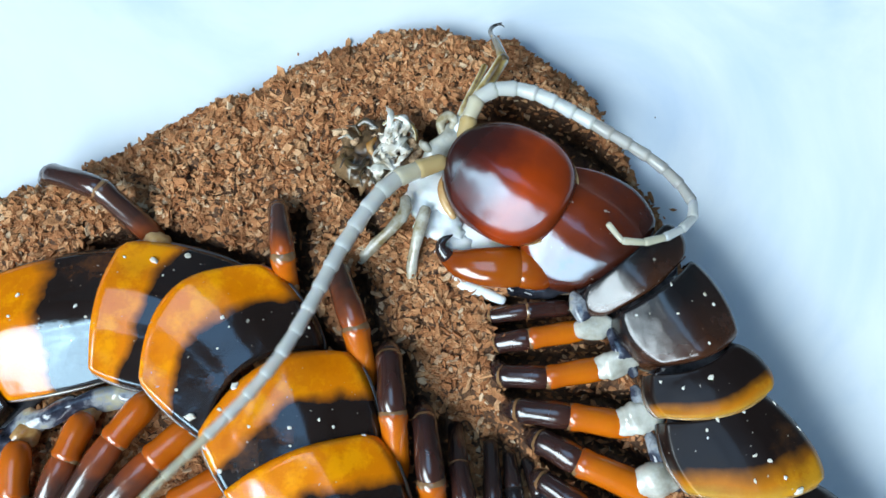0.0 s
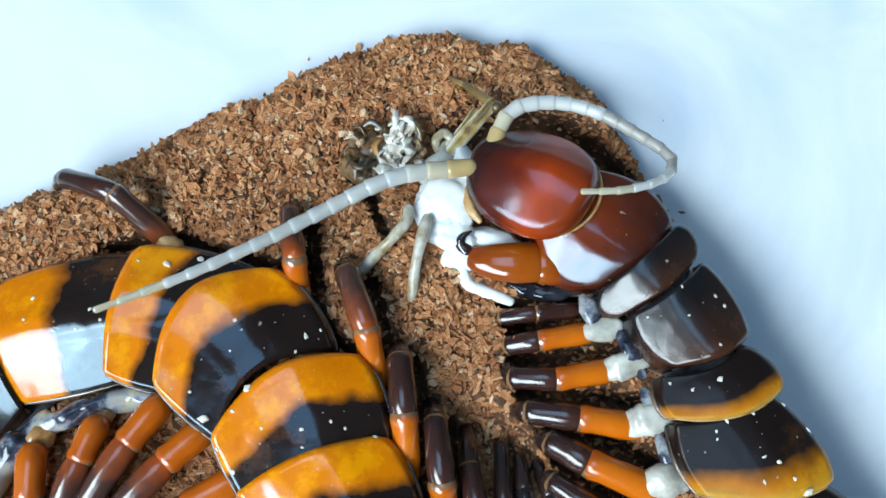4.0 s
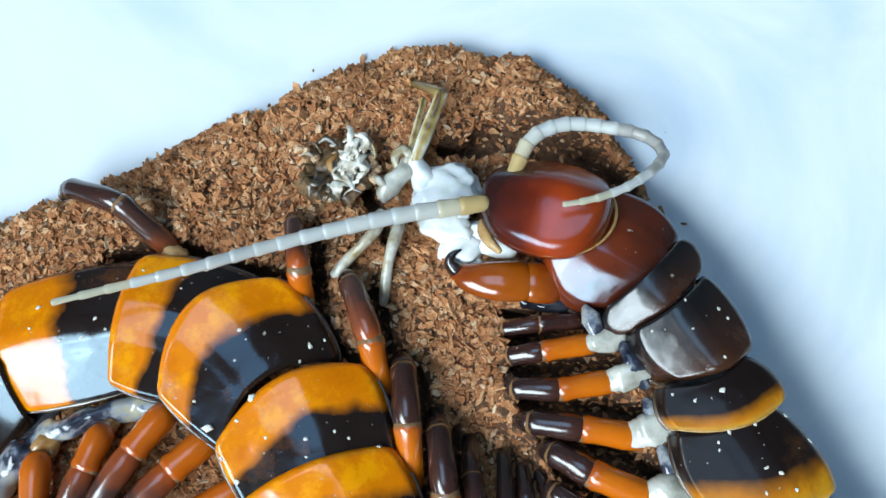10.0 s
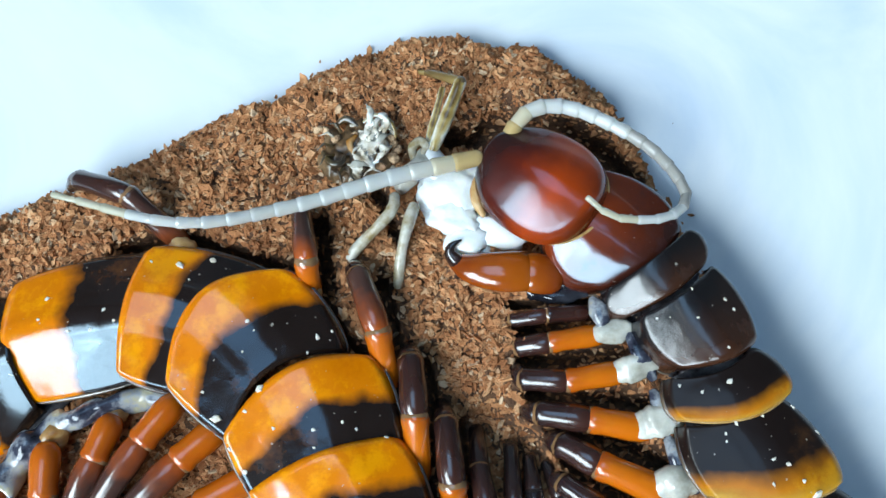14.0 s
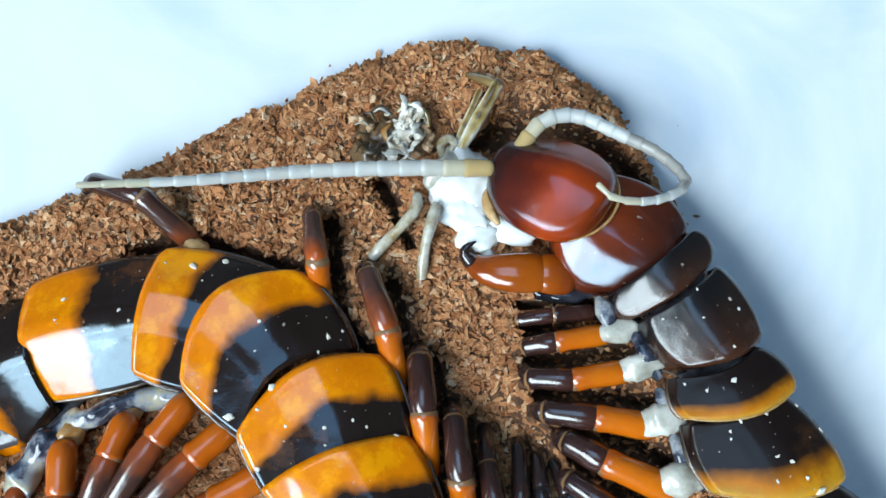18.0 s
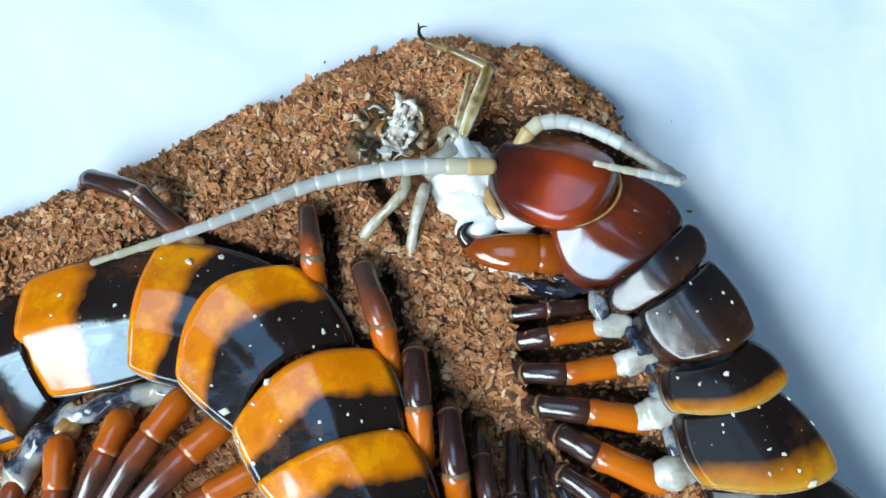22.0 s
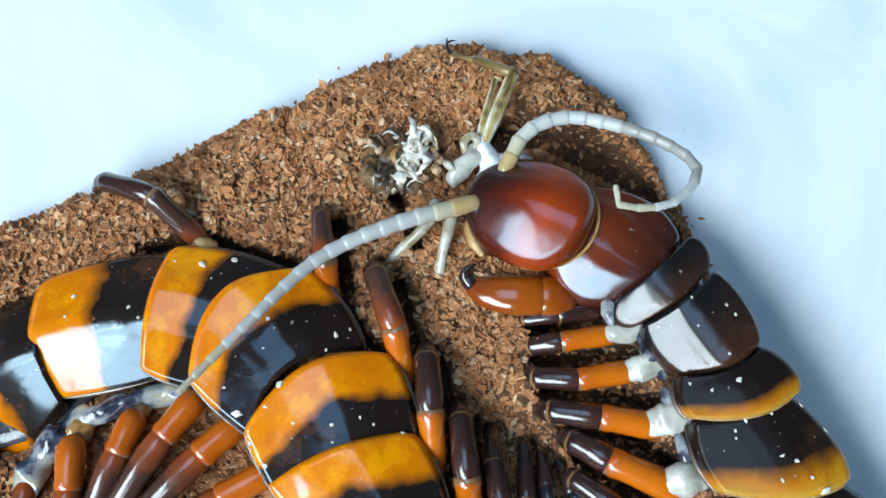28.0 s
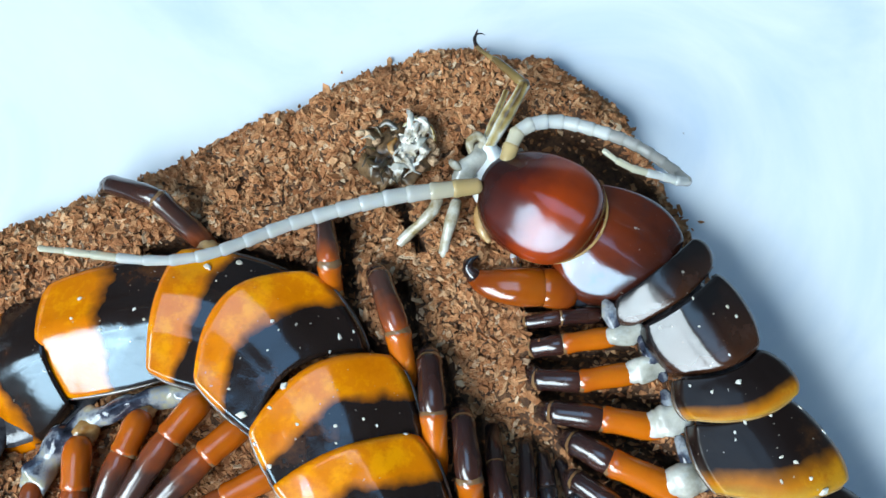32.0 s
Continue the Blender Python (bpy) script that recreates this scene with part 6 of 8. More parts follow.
    shift(plate_c, 16.5, 24.61, -6.62, 4.60, 0.0, -0.0, 0.4)
    shift(plate_c_flank, 16.5, 24.61, -6.62, 4.60, 0.0, -0.0, 0.4)
    shift(plate_c, 17, 24.67, -6.63, 4.60, 0.0, -0.0, 0.4)
    shift(plate_c_flank, 17, 24.67, -6.63, 4.60, 0.0, -0.0, 0.4)
    shift(plate_c, 18, 24.75, -6.58, 4.60, 0.0, -0.0, -0.0)
    shift(plate_c_flank, 18, 24.75, -6.58, 4.60, 0.0, -0.0, -0.0)
    shift(plate_c, 19, 24.42, -6.57, 4.60, 0.0, -0.0, 0.0)
    shift(plate_c_flank, 19, 24.42, -6.57, 4.60, 0.0, -0.0, 0.0)
    shift(plate_c, 20, 24.60, -6.52, 4.60, 0.0, -0.0, 0.3)
    shift(plate_c_flank, 20, 24.60, -6.52, 4.60, 0.0, -0.0, 0.3)
    shift(plate_c, 21, 24.80, -6.47, 4.60, 0.0, -0.0, -0.4)
    shift(plate_c_flank, 21, 24.80, -6.47, 4.60, 0.0, -0.0, -0.4)
    shift(plate_c, 22, 24.84, -6.55, 4.60, 0.0, -0.0, 0.6)
    shift(plate_c_flank, 22, 24.84, -6.55, 4.60, 0.0, -0.0, 0.6)
    shift(plate_c, 23, 24.80, -6.51, 4.60, 0.0, -0.0, 0.3)
    shift(plate_c_flank, 23, 24.80, -6.51, 4.60, 0.0, -0.0, 0.3)
    shift(plate_c, 24, 24.68, -6.44, 4.60, 0.0, -0.0, -0.6)
    shift(plate_c_flank, 24, 24.68, -6.44, 4.60, 0.0, -0.0, -0.6)
    shift(plate_c, 25, 24.69, -6.52, 4.60, 0.0, -0.0, 0.3)
    shift(plate_c_flank, 25, 24.69, -6.52, 4.60, 0.0, -0.0, 0.3)
    shift(plate_c, 25.5, 24.67, -6.55, 4.60, 0.0, -0.0, -0.1)
    shift(plate_c_flank, 25.5, 24.67, -6.55, 4.60, 0.0, -0.0, -0.1)
    shift(plate_c, 27.5, 24.38, -6.89, 4.60, 4.0, -7.0, 0.3)
    shift(plate_c_flank, 27.5, 24.38, -6.89, 4.60, 4.0, -7.0, 0.3)
    shift(plate_c, 28, 24.42, -6.89, 4.60, 3.9, -7.1, 1.2)
    shift(plate_c_flank, 28, 24.42, -6.89, 4.60, 3.9, -7.1, 1.2)
    shift(plate_c, 29, 24.50, -6.85, 4.60, 3.9, -7.1, 0.8)
    shift(plate_c_flank, 29, 24.50, -6.85, 4.60, 3.9, -7.1, 0.8)
    shift(plate_c, 30, 24.58, -6.70, 4.60, 4.1, -6.9, -0.8)
    shift(plate_c_flank, 30, 24.58, -6.70, 4.60, 4.1, -6.9, -0.8)
    shift(plate_c, 31, 24.54, -6.75, 4.60, 4.0, -7.0, 0.0)
    shift(plate_c_flank, 31, 24.54, -6.75, 4.60, 4.0, -7.0, 0.0)
    shift(plate_c, 32, 24.51, -6.75, 4.60, 4.0, -7.0, 0.1)
    shift(plate_c_flank, 32, 24.51, -6.75, 4.60, 4.0, -7.0, 0.1)
    feel(antenna_a, 0, (2.50, 8.07, 8.20), (-2.22, 5.48, 9.50), (-6.23, -0.60, 10.50), (-11.97, -12.21, 12.80), (-21.31, -22.78, 14.50))
    feel(antenna_a, 0.5, (3.84, 8.94, 8.20), (-2.78, 6.13, 9.50), (-8.81, -0.51, 10.50), (-16.04, -8.24, 12.80), (-27.33, -16.73, 14.50))
    feel(antenna_a, 1, (3.20, 7.83, 8.20), (-2.85, 4.67, 9.50), (-7.32, -2.17, 10.50), (-14.01, -12.20, 12.80), (-22.87, -21.92, 14.50))
    feel(antenna_a, 1.5, (3.73, 7.55, 8.20), (-3.06, 4.52, 9.56), (-7.74, -1.37, 10.56), (-12.28, -7.26, 12.15), (-17.37, -12.98, 13.48), (-22.75, -18.45, 14.52))
    feel(antenna_a, 2, (4.25, 7.26, 8.20), (-2.68, 5.06, 9.50), (-7.79, 0.03, 10.50), (-14.74, -7.30, 12.80), (-22.43, -14.78, 14.50))
    feel(antenna_a, 2.5, (4.95, 7.24, 8.20), (-2.26, 5.81, 9.45), (-8.31, 1.94, 10.39), (-13.96, -2.37, 12.04), (-19.89, -6.70, 13.49), (-25.99, -10.86, 14.58))
    feel(antenna_a, 3, (5.65, 7.21, 8.20), (-2.53, 6.33, 9.50), (-9.83, 3.18, 10.50), (-18.43, -1.53, 12.80), (-28.81, -6.50, 14.50))
    feel(antenna_a, 3.5, (4.60, 8.05, 8.20), (-2.59, 6.59, 9.50), (-9.83, 2.07, 10.50), (-17.36, -3.08, 12.80), (-26.27, -7.94, 14.50))
    feel(antenna_a, 4, (4.44, 7.96, 8.20), (-2.63, 6.52, 9.47), (-8.96, 3.08, 10.23), (-14.95, -0.72, 11.83), (-21.19, -4.21, 13.40), (-27.80, -7.27, 14.53))
    feel(antenna_a, 4.5, (4.10, 7.76, 8.20), (-3.31, 6.11, 9.49), (-10.26, 3.11, 10.26), (-16.84, -0.33, 11.89), (-23.71, -3.29, 13.43), (-30.98, -5.68, 14.55))
    feel(antenna_a, 5, (3.76, 7.57, 8.20), (-3.94, 5.71, 9.51), (-11.45, 3.18, 10.27), (-18.57, 0.12, 11.92), (-26.04, -2.30, 13.43), (-33.92, -4.01, 14.52))
    feel(antenna_a, 5.5, (3.61, 7.48, 8.20), (-4.12, 5.56, 9.50), (-13.53, 2.69, 10.50), (-23.10, -0.96, 12.80), (-35.18, -3.23, 14.50))
    feel(antenna_a, 6, (3.90, 7.74, 8.20), (-4.00, 5.82, 9.50), (-13.39, 2.67, 10.50), (-22.83, -2.28, 12.80), (-35.19, -5.23, 14.50))
    feel(antenna_a, 6.5, (3.73, 7.31, 8.20), (-4.13, 5.07, 9.52), (-11.81, 2.13, 10.27), (-18.94, -1.62, 11.90), (-26.52, -4.60, 13.41), (-34.64, -6.61, 14.50))
    feel(antenna_a, 7, (3.57, 6.87, 8.20), (-4.01, 4.41, 9.50), (-13.28, 0.23, 10.50), (-22.62, -4.56, 12.80), (-34.05, -7.99, 14.50))
    feel(antenna_a, 7.5, (3.72, 6.81, 8.20), (-4.02, 4.62, 9.50), (-11.53, 1.63, 10.23), (-18.70, -1.80, 11.82), (-26.16, -4.75, 13.38), (-34.04, -6.99, 14.50))
    feel(antenna_a, 8, (3.88, 6.75, 8.20), (-4.01, 4.85, 9.50), (-13.38, 1.46, 10.50), (-22.87, -2.64, 12.80), (-33.99, -5.98, 14.50))
    feel(antenna_a, 8.5, (4.48, 6.14, 8.20), (-3.21, 4.32, 9.43), (-10.86, 1.92, 10.16), (-18.12, -0.93, 11.71), (-25.46, -3.63, 13.36), (-33.21, -5.89, 14.50))
    feel(antenna_a, 9, (5.07, 5.54, 8.20), (-3.47, 3.50, 9.50), (-13.31, 0.69, 10.50), (-21.78, -2.59, 12.80), (-32.42, -5.79, 14.50))
    feel(antenna_a, 9.5, (5.23, 5.47, 8.20), (-2.40, 3.79, 9.36), (-10.14, 1.71, 10.08), (-17.43, -0.85, 11.56), (-24.64, -3.49, 13.32), (-32.30, -5.79, 14.50))
    feel(antenna_a, 10, (5.39, 5.41, 8.20), (-3.57, 3.53, 9.50), (-13.46, 0.71, 10.50), (-21.98, -2.59, 12.80), (-32.18, -5.80, 14.50))
    feel(antenna_a, 10.5, (5.48, 7.45, 8.20), (-2.13, 5.23, 9.33), (-9.66, 2.49, 10.10), (-16.84, -0.57, 11.63), (-24.23, -2.91, 13.35), (-32.17, -4.22, 14.52))
    feel(antenna_a, 11, (5.56, 9.49, 8.20), (-3.25, 6.07, 9.50), (-11.62, 2.07, 10.50), (-20.25, -1.83, 12.80), (-31.86, -2.55, 14.50))
    feel(antenna_a, 11.5, (4.92, 8.96, 8.20), (-2.62, 6.01, 9.35), (-10.06, 2.79, 10.14), (-17.51, -0.24, 11.66), (-25.26, -1.48, 13.33), (-33.24, -0.19, 14.53))
    feel(antenna_a, 12, (4.28, 8.42, 8.20), (-4.18, 5.05, 9.50), (-13.55, 1.48, 10.50), (-24.20, -0.91, 12.80), (-34.21, 2.26, 14.50))
    feel(antenna_a, 12.5, (4.59, 8.15, 8.20), (-3.04, 5.37, 9.35), (-10.66, 2.68, 10.14), (-18.55, 0.47, 11.59), (-26.54, -0.15, 13.25), (-34.41, 1.77, 14.51))
    feel(antenna_a, 13, (4.89, 7.87, 8.20), (-4.15, 4.90, 9.50), (-13.07, 2.31, 10.50), (-23.87, 0.24, 12.80), (-34.48, 1.30, 14.50))
    feel(antenna_a, 13.5, (4.48, 8.53, 8.20), (-3.16, 6.12, 9.36), (-10.72, 3.59, 10.15), (-18.42, 1.42, 11.67), (-26.30, 0.82, 13.30), (-34.25, 2.24, 14.50))
    feel(antenna_a, 14, (4.07, 9.19, 8.20), (-4.31, 6.64, 9.50), (-13.22, 3.46, 10.50), (-22.97, 1.08, 12.80), (-33.99, 3.18, 14.50))
    feel(antenna_a, 14.5, (4.06, 7.34, 8.20), (-4.12, 4.85, 9.50), (-12.99, 1.44, 10.50), (-23.65, -1.64, 12.80), (-34.23, -0.29, 14.50))
    feel(antenna_a, 15, (3.91, 7.41, 8.20), (-3.74, 5.21, 9.41), (-11.20, 2.49, 10.19), (-18.81, -0.12, 11.68), (-26.61, -1.25, 13.28), (-34.55, -0.11, 14.50))
    feel(antenna_a, 15.5, (3.57, 7.56, 8.20), (-4.16, 5.56, 9.40), (-11.78, 3.18, 10.18), (-19.40, 0.73, 11.69), (-27.21, -0.46, 13.31), (-35.23, 0.31, 14.51))
    feel(antenna_a, 16, (3.23, 7.70, 8.20), (-4.56, 5.91, 9.38), (-12.33, 3.87, 10.16), (-19.96, 1.59, 11.69), (-27.76, 0.35, 13.33), (-35.87, 0.73, 14.50))
    feel(antenna_a, 16.5, (3.07, 7.77, 8.20), (-5.69, 5.85, 9.50), (-15.17, 3.53, 10.50), (-24.88, 0.90, 12.80), (-36.15, 0.93, 14.50))
    feel(antenna_a, 17, (3.90, 7.51, 8.20), (-4.83, 6.70, 9.50), (-14.47, 5.37, 10.50), (-23.39, 3.64, 12.80), (-34.05, 2.81, 14.50))
    feel(antenna_a, 17.5, (4.13, 7.94, 8.20), (-3.46, 7.40, 9.33), (-11.16, 6.65, 10.07), (-18.61, 5.44, 11.52), (-26.00, 4.23, 13.28), (-33.68, 3.59, 14.50))
    feel(antenna_a, 18, (4.37, 8.36, 8.20), (-4.67, 7.88, 9.50), (-14.44, 7.10, 10.50), (-23.51, 5.41, 12.80), (-33.30, 4.37, 14.50))
    feel(antenna_a, 18.5, (2.97, 8.41, 8.20), (-4.95, 7.11, 9.40), (-12.89, 5.50, 10.16), (-20.54, 3.53, 11.73), (-28.41, 2.35, 13.37), (-36.64, 2.10, 14.53))
    feel(antenna_a, 19, (1.58, 8.45, 8.20), (-6.83, 6.21, 9.50), (-16.39, 3.01, 10.50), (-26.18, -0.16, 12.80), (-39.64, -0.11, 14.50))
    feel(antenna_a, 19.5, (2.30, 8.54, 8.20), (-5.79, 6.40, 9.33), (-13.90, 3.70, 10.04), (-21.62, 0.50, 11.39), (-29.46, -1.90, 13.01), (-37.09, -0.19, 14.55))
    feel(antenna_a, 20, (3.02, 8.63, 8.20), (-5.48, 6.35, 9.24), (-16.22, 2.59, 10.10), (-23.69, -1.42, 11.42), (-29.72, -3.63, 13.14), (-33.90, -0.12, 14.50))
    feel(antenna_a, 20.5, (3.90, 9.08, 8.20), (-3.84, 7.85, 9.31), (-11.74, 6.21, 9.98), (-19.24, 3.59, 11.21), (-26.55, 0.86, 12.95), (-33.60, 2.08, 14.58))
    feel(antenna_a, 21, (4.79, 9.53, 8.20), (-3.22, 9.15, 9.50), (-13.01, 8.18, 10.50), (-22.06, 5.61, 12.80), (-32.34, 4.45, 14.50))
    feel(antenna_a, 21.5, (5.01, 8.80, 8.20), (-2.58, 8.38, 9.43), (-10.19, 7.33, 10.19), (-17.26, 4.89, 11.73), (-24.34, 2.34, 13.36), (-31.76, 0.52, 14.53))
    feel(antenna_a, 22, (5.23, 8.07, 8.20), (-3.02, 7.49, 9.50), (-11.71, 5.51, 10.50), (-20.65, 0.85, 12.80), (-30.83, -3.34, 14.50))
    feel(antenna_a, 22.5, (5.05, 8.37, 8.20), (-2.55, 7.64, 9.38), (-9.90, 5.67, 10.22), (-16.25, 2.05, 11.94), (-23.02, -1.36, 13.44), (-30.31, -4.23, 14.51))
    feel(antenna_a, 23, (4.87, 8.66, 8.20), (-3.70, 7.47, 9.50), (-11.29, 4.50, 10.50), (-18.17, -0.41, 12.80), (-29.69, -5.08, 14.50))
    feel(antenna_a, 23.5, (4.20, 9.38, 8.20), (-2.61, 7.34, 9.42), (-9.08, 4.35, 10.28), (-14.73, 0.19, 11.94), (-20.74, -3.73, 13.42), (-27.05, -7.25, 14.55))
    feel(antenna_a, 24, (3.54, 10.11, 8.20), (-2.59, 6.93, 9.50), (-9.09, 2.83, 10.50), (-17.03, -3.61, 12.80), (-23.93, -9.16, 14.50))
    feel(antenna_a, 24.5, (3.78, 7.51, 8.20), (-2.68, 5.01, 9.50), (-10.28, 2.98, 10.50), (-18.37, 0.36, 12.80), (-28.66, -2.24, 14.50))
    feel(antenna_a, 25, (3.93, 8.57, 8.20), (-2.66, 6.12, 9.24), (-10.27, 3.25, 10.10), (-18.06, 0.60, 11.42), (-23.49, 0.94, 13.14), (-28.59, 4.37, 14.50))
    feel(antenna_a, 25.2, (3.78, 8.60, 8.20), (-3.79, 6.16, 9.24), (-11.30, 1.28, 10.10), (-18.22, -5.65, 11.42), (-23.35, -7.47, 13.14), (-30.33, -4.22, 14.50))
    feel(antenna_a, 25.5, (3.74, 8.66, 8.20), (-3.82, 6.20, 9.24), (-11.90, 2.45, 10.10), (-18.79, -4.55, 11.42), (-24.71, -9.09, 13.14), (-33.33, -8.68, 14.50))
    feel(antenna_a, 26, (3.44, 8.15, 8.20), (-4.42, 5.47, 9.30), (-11.92, 1.81, 10.13), (-17.81, -4.19, 11.28), (-24.00, -9.37, 13.14), (-31.89, -9.77, 14.56))
    feel(antenna_a, 26.5, (2.78, 7.04, 8.20), (-4.40, 4.39, 9.28), (-11.24, 0.89, 10.10), (-16.74, -4.50, 11.25), (-21.98, -9.76, 13.07), (-28.30, -12.05, 14.65))
    feel(antenna_a, 27, (2.13, 5.93, 8.20), (-4.23, 3.36, 9.24), (-10.23, 0.11, 10.02), (-15.21, -4.55, 11.15), (-19.38, -9.77, 12.89), (-23.99, -13.90, 14.60))
    feel(antenna_a, 27.5, (1.83, 5.42, 8.20), (-5.88, 2.01, 9.50), (-12.66, -2.55, 10.50), (-18.09, -9.74, 12.80), (-21.79, -14.50, 14.50))
    feel(antenna_a, 28, (2.11, 4.74, 8.20), (-5.89, 1.93, 9.50), (-12.71, -1.80, 10.50), (-18.21, -8.27, 12.80), (-23.28, -14.59, 14.50))
    feel(antenna_a, 28.5, (1.93, 5.11, 8.20), (-6.14, 2.56, 9.50), (-15.09, -2.89, 10.50), (-23.64, -8.84, 12.80), (-32.10, -14.23, 14.50))
    feel(antenna_a, 29, (2.52, 5.38, 8.20), (-5.57, 3.23, 9.50), (-14.12, -0.29, 10.50), (-21.80, -5.59, 12.80), (-34.58, -10.18, 14.50))
    feel(antenna_a, 29.3, (2.57, 5.69, 8.20), (-6.08, 3.70, 9.50), (-15.16, 0.15, 10.50), (-24.47, -3.86, 12.80), (-35.64, -4.90, 14.50))
    feel(antenna_a, 29.6, (2.72, 6.93, 8.20), (-6.15, 5.49, 9.50), (-15.35, 3.31, 10.50), (-23.79, 0.25, 12.80), (-33.73, 0.46, 14.50))
    feel(antenna_a, 30, (2.81, 8.08, 8.20), (-5.79, 5.44, 9.50), (-13.33, 2.41, 10.50), (-20.06, -3.06, 12.80), (-34.30, -9.33, 14.50))
    feel(antenna_a, 30.4, (2.75, 7.71, 8.20), (-6.26, 5.08, 9.50), (-15.40, 1.20, 10.50), (-25.22, -3.95, 12.80), (-36.50, -4.46, 14.50))
    feel(antenna_a, 31, (2.66, 6.94, 8.20), (-6.34, 4.91, 9.50), (-15.49, 1.31, 10.50), (-24.83, -3.32, 12.80), (-36.61, -2.26, 14.50))
    feel(antenna_a, 31.5, (2.50, 6.93, 8.20), (-5.64, 5.24, 9.41), (-13.52, 2.55, 10.21), (-20.91, -1.20, 11.82), (-28.77, -2.93, 13.38), (-37.27, -1.99, 14.50))
    feel(antenna_a, 32, (2.33, 6.92, 8.20), (-6.29, 5.19, 9.50), (-15.48, 2.16, 10.50), (-25.41, -2.24, 12.80), (-37.92, -1.72, 14.50))
    feel(antenna_b, 0, (4.85, 10.69, 8.00), (6.48, 14.71, 9.01), (10.91, 15.27, 9.14), (17.36, 11.66, 9.31), (23.60, 7.26, 9.50), (26.11, 2.64, 10.75), (23.36, -0.27, 12.33), (19.02, -1.29, 13.19), (17.29, 0.44, 13.50))
    feel(antenna_b, 0.5, (6.15, 11.09, 8.00), (8.10, 14.81, 9.01), (12.52, 15.38, 9.14), (17.88, 12.36, 9.31), (23.61, 8.24, 9.50), (26.14, 3.59, 10.75), (22.84, 0.12, 12.33), (18.02, -0.66, 13.19), (17.05, 1.33, 13.50))
    feel(antenna_b, 1, (5.77, 10.47, 8.00), (7.47, 14.75, 9.01), (11.89, 15.31, 9.14), (17.29, 13.18, 9.31), (22.47, 9.03, 9.50), (25.02, 4.34, 10.75), (22.24, 0.84, 12.33), (17.89, -0.74, 13.19), (16.42, 1.36, 13.50))
    feel(antenna_b, 1.5, (6.20, 10.10, 8.00), (8.26, 13.91, 9.04), (12.67, 14.66, 9.17), (16.98, 13.31, 9.32), (20.90, 10.87, 9.39), (24.15, 7.56, 10.21), (23.23, 4.28, 11.70), (19.19, 2.07, 12.97), (15.48, 2.48, 13.57))
    feel(antenna_b, 2, (6.62, 9.72, 8.00), (8.82, 12.84, 9.01), (12.72, 13.99, 9.14), (17.09, 13.03, 9.31), (21.32, 10.59, 9.50), (23.80, 7.78, 10.75), (20.32, 5.49, 12.33), (16.95, 4.35, 13.19), (14.30, 3.81, 13.50))
    feel(antenna_b, 2.5, (8.19, 9.73, 8.00), (10.32, 12.64, 9.06), (14.06, 13.42, 9.17), (17.76, 12.36, 9.32), (21.27, 10.71, 9.44), (24.11, 8.51, 10.60), (21.74, 6.41, 12.02), (18.17, 4.95, 13.03), (14.63, 3.87, 13.53))
    feel(antenna_b, 3, (9.76, 9.74, 8.00), (11.22, 12.09, 9.01), (14.56, 12.93, 9.14), (18.35, 11.67, 9.31), (22.07, 10.12, 9.50), (24.64, 8.58, 10.75), (21.15, 6.44, 12.33), (17.48, 5.03, 13.19), (14.90, 3.99, 13.50))
    feel(antenna_b, 3.5, (6.76, 10.29, 8.00), (8.40, 13.22, 9.01), (12.85, 14.05, 9.14), (17.20, 12.78, 9.31), (20.87, 10.34, 9.50), (23.71, 7.25, 10.75), (19.91, 5.28, 12.33), (16.58, 4.59, 13.19), (14.19, 4.05, 13.50))
    feel(antenna_b, 4, (6.64, 10.25, 8.00), (8.64, 13.59, 9.07), (12.85, 14.36, 9.16), (16.90, 13.27, 9.30), (20.47, 11.07, 9.42), (23.65, 8.02, 10.34), (22.21, 5.45, 11.73), (18.16, 3.99, 12.93), (14.41, 3.65, 13.54))
    feel(antenna_b, 4.5, (6.40, 10.17, 8.00), (8.38, 13.96, 9.08), (12.90, 14.98, 9.17), (17.33, 13.78, 9.32), (21.17, 11.27, 9.48), (24.21, 7.66, 10.43), (22.75, 4.28, 11.82), (18.55, 2.22, 12.96), (14.83, 2.84, 13.56))
    feel(antenna_b, 5, (6.15, 10.08, 8.00), (8.09, 14.29, 9.08), (12.88, 15.55, 9.18), (17.64, 14.25, 9.33), (21.71, 11.45, 9.52), (24.58, 7.32, 10.50), (23.11, 3.18, 11.86), (18.80, 0.54, 12.94), (15.16, 2.11, 13.53))
    feel(antenna_b, 5.5, (6.04, 10.04, 8.00), (7.43, 14.01, 9.01), (11.95, 15.78, 9.14), (16.93, 14.80, 9.31), (21.73, 11.73, 9.50), (24.84, 6.32, 10.75), (21.94, 1.36, 12.33), (17.01, -0.49, 13.19), (15.28, 1.80, 13.50))
    feel(antenna_b, 6, (6.40, 10.27, 8.00), (8.12, 13.97, 9.01), (12.61, 15.01, 9.14), (17.01, 13.86, 9.31), (21.79, 10.80, 9.50), (23.91, 6.84, 10.75), (20.61, 3.50, 12.33), (16.72, 2.13, 13.19), (15.19, 3.65, 13.50))
    feel(antenna_b, 6.5, (6.23, 9.78, 8.00), (8.06, 13.77, 9.00), (12.40, 14.91, 9.14), (16.77, 13.94, 9.31), (20.79, 11.74, 9.38), (23.91, 8.34, 10.23), (22.90, 4.77, 11.58), (18.99, 2.14, 12.79), (15.38, 3.11, 13.50))
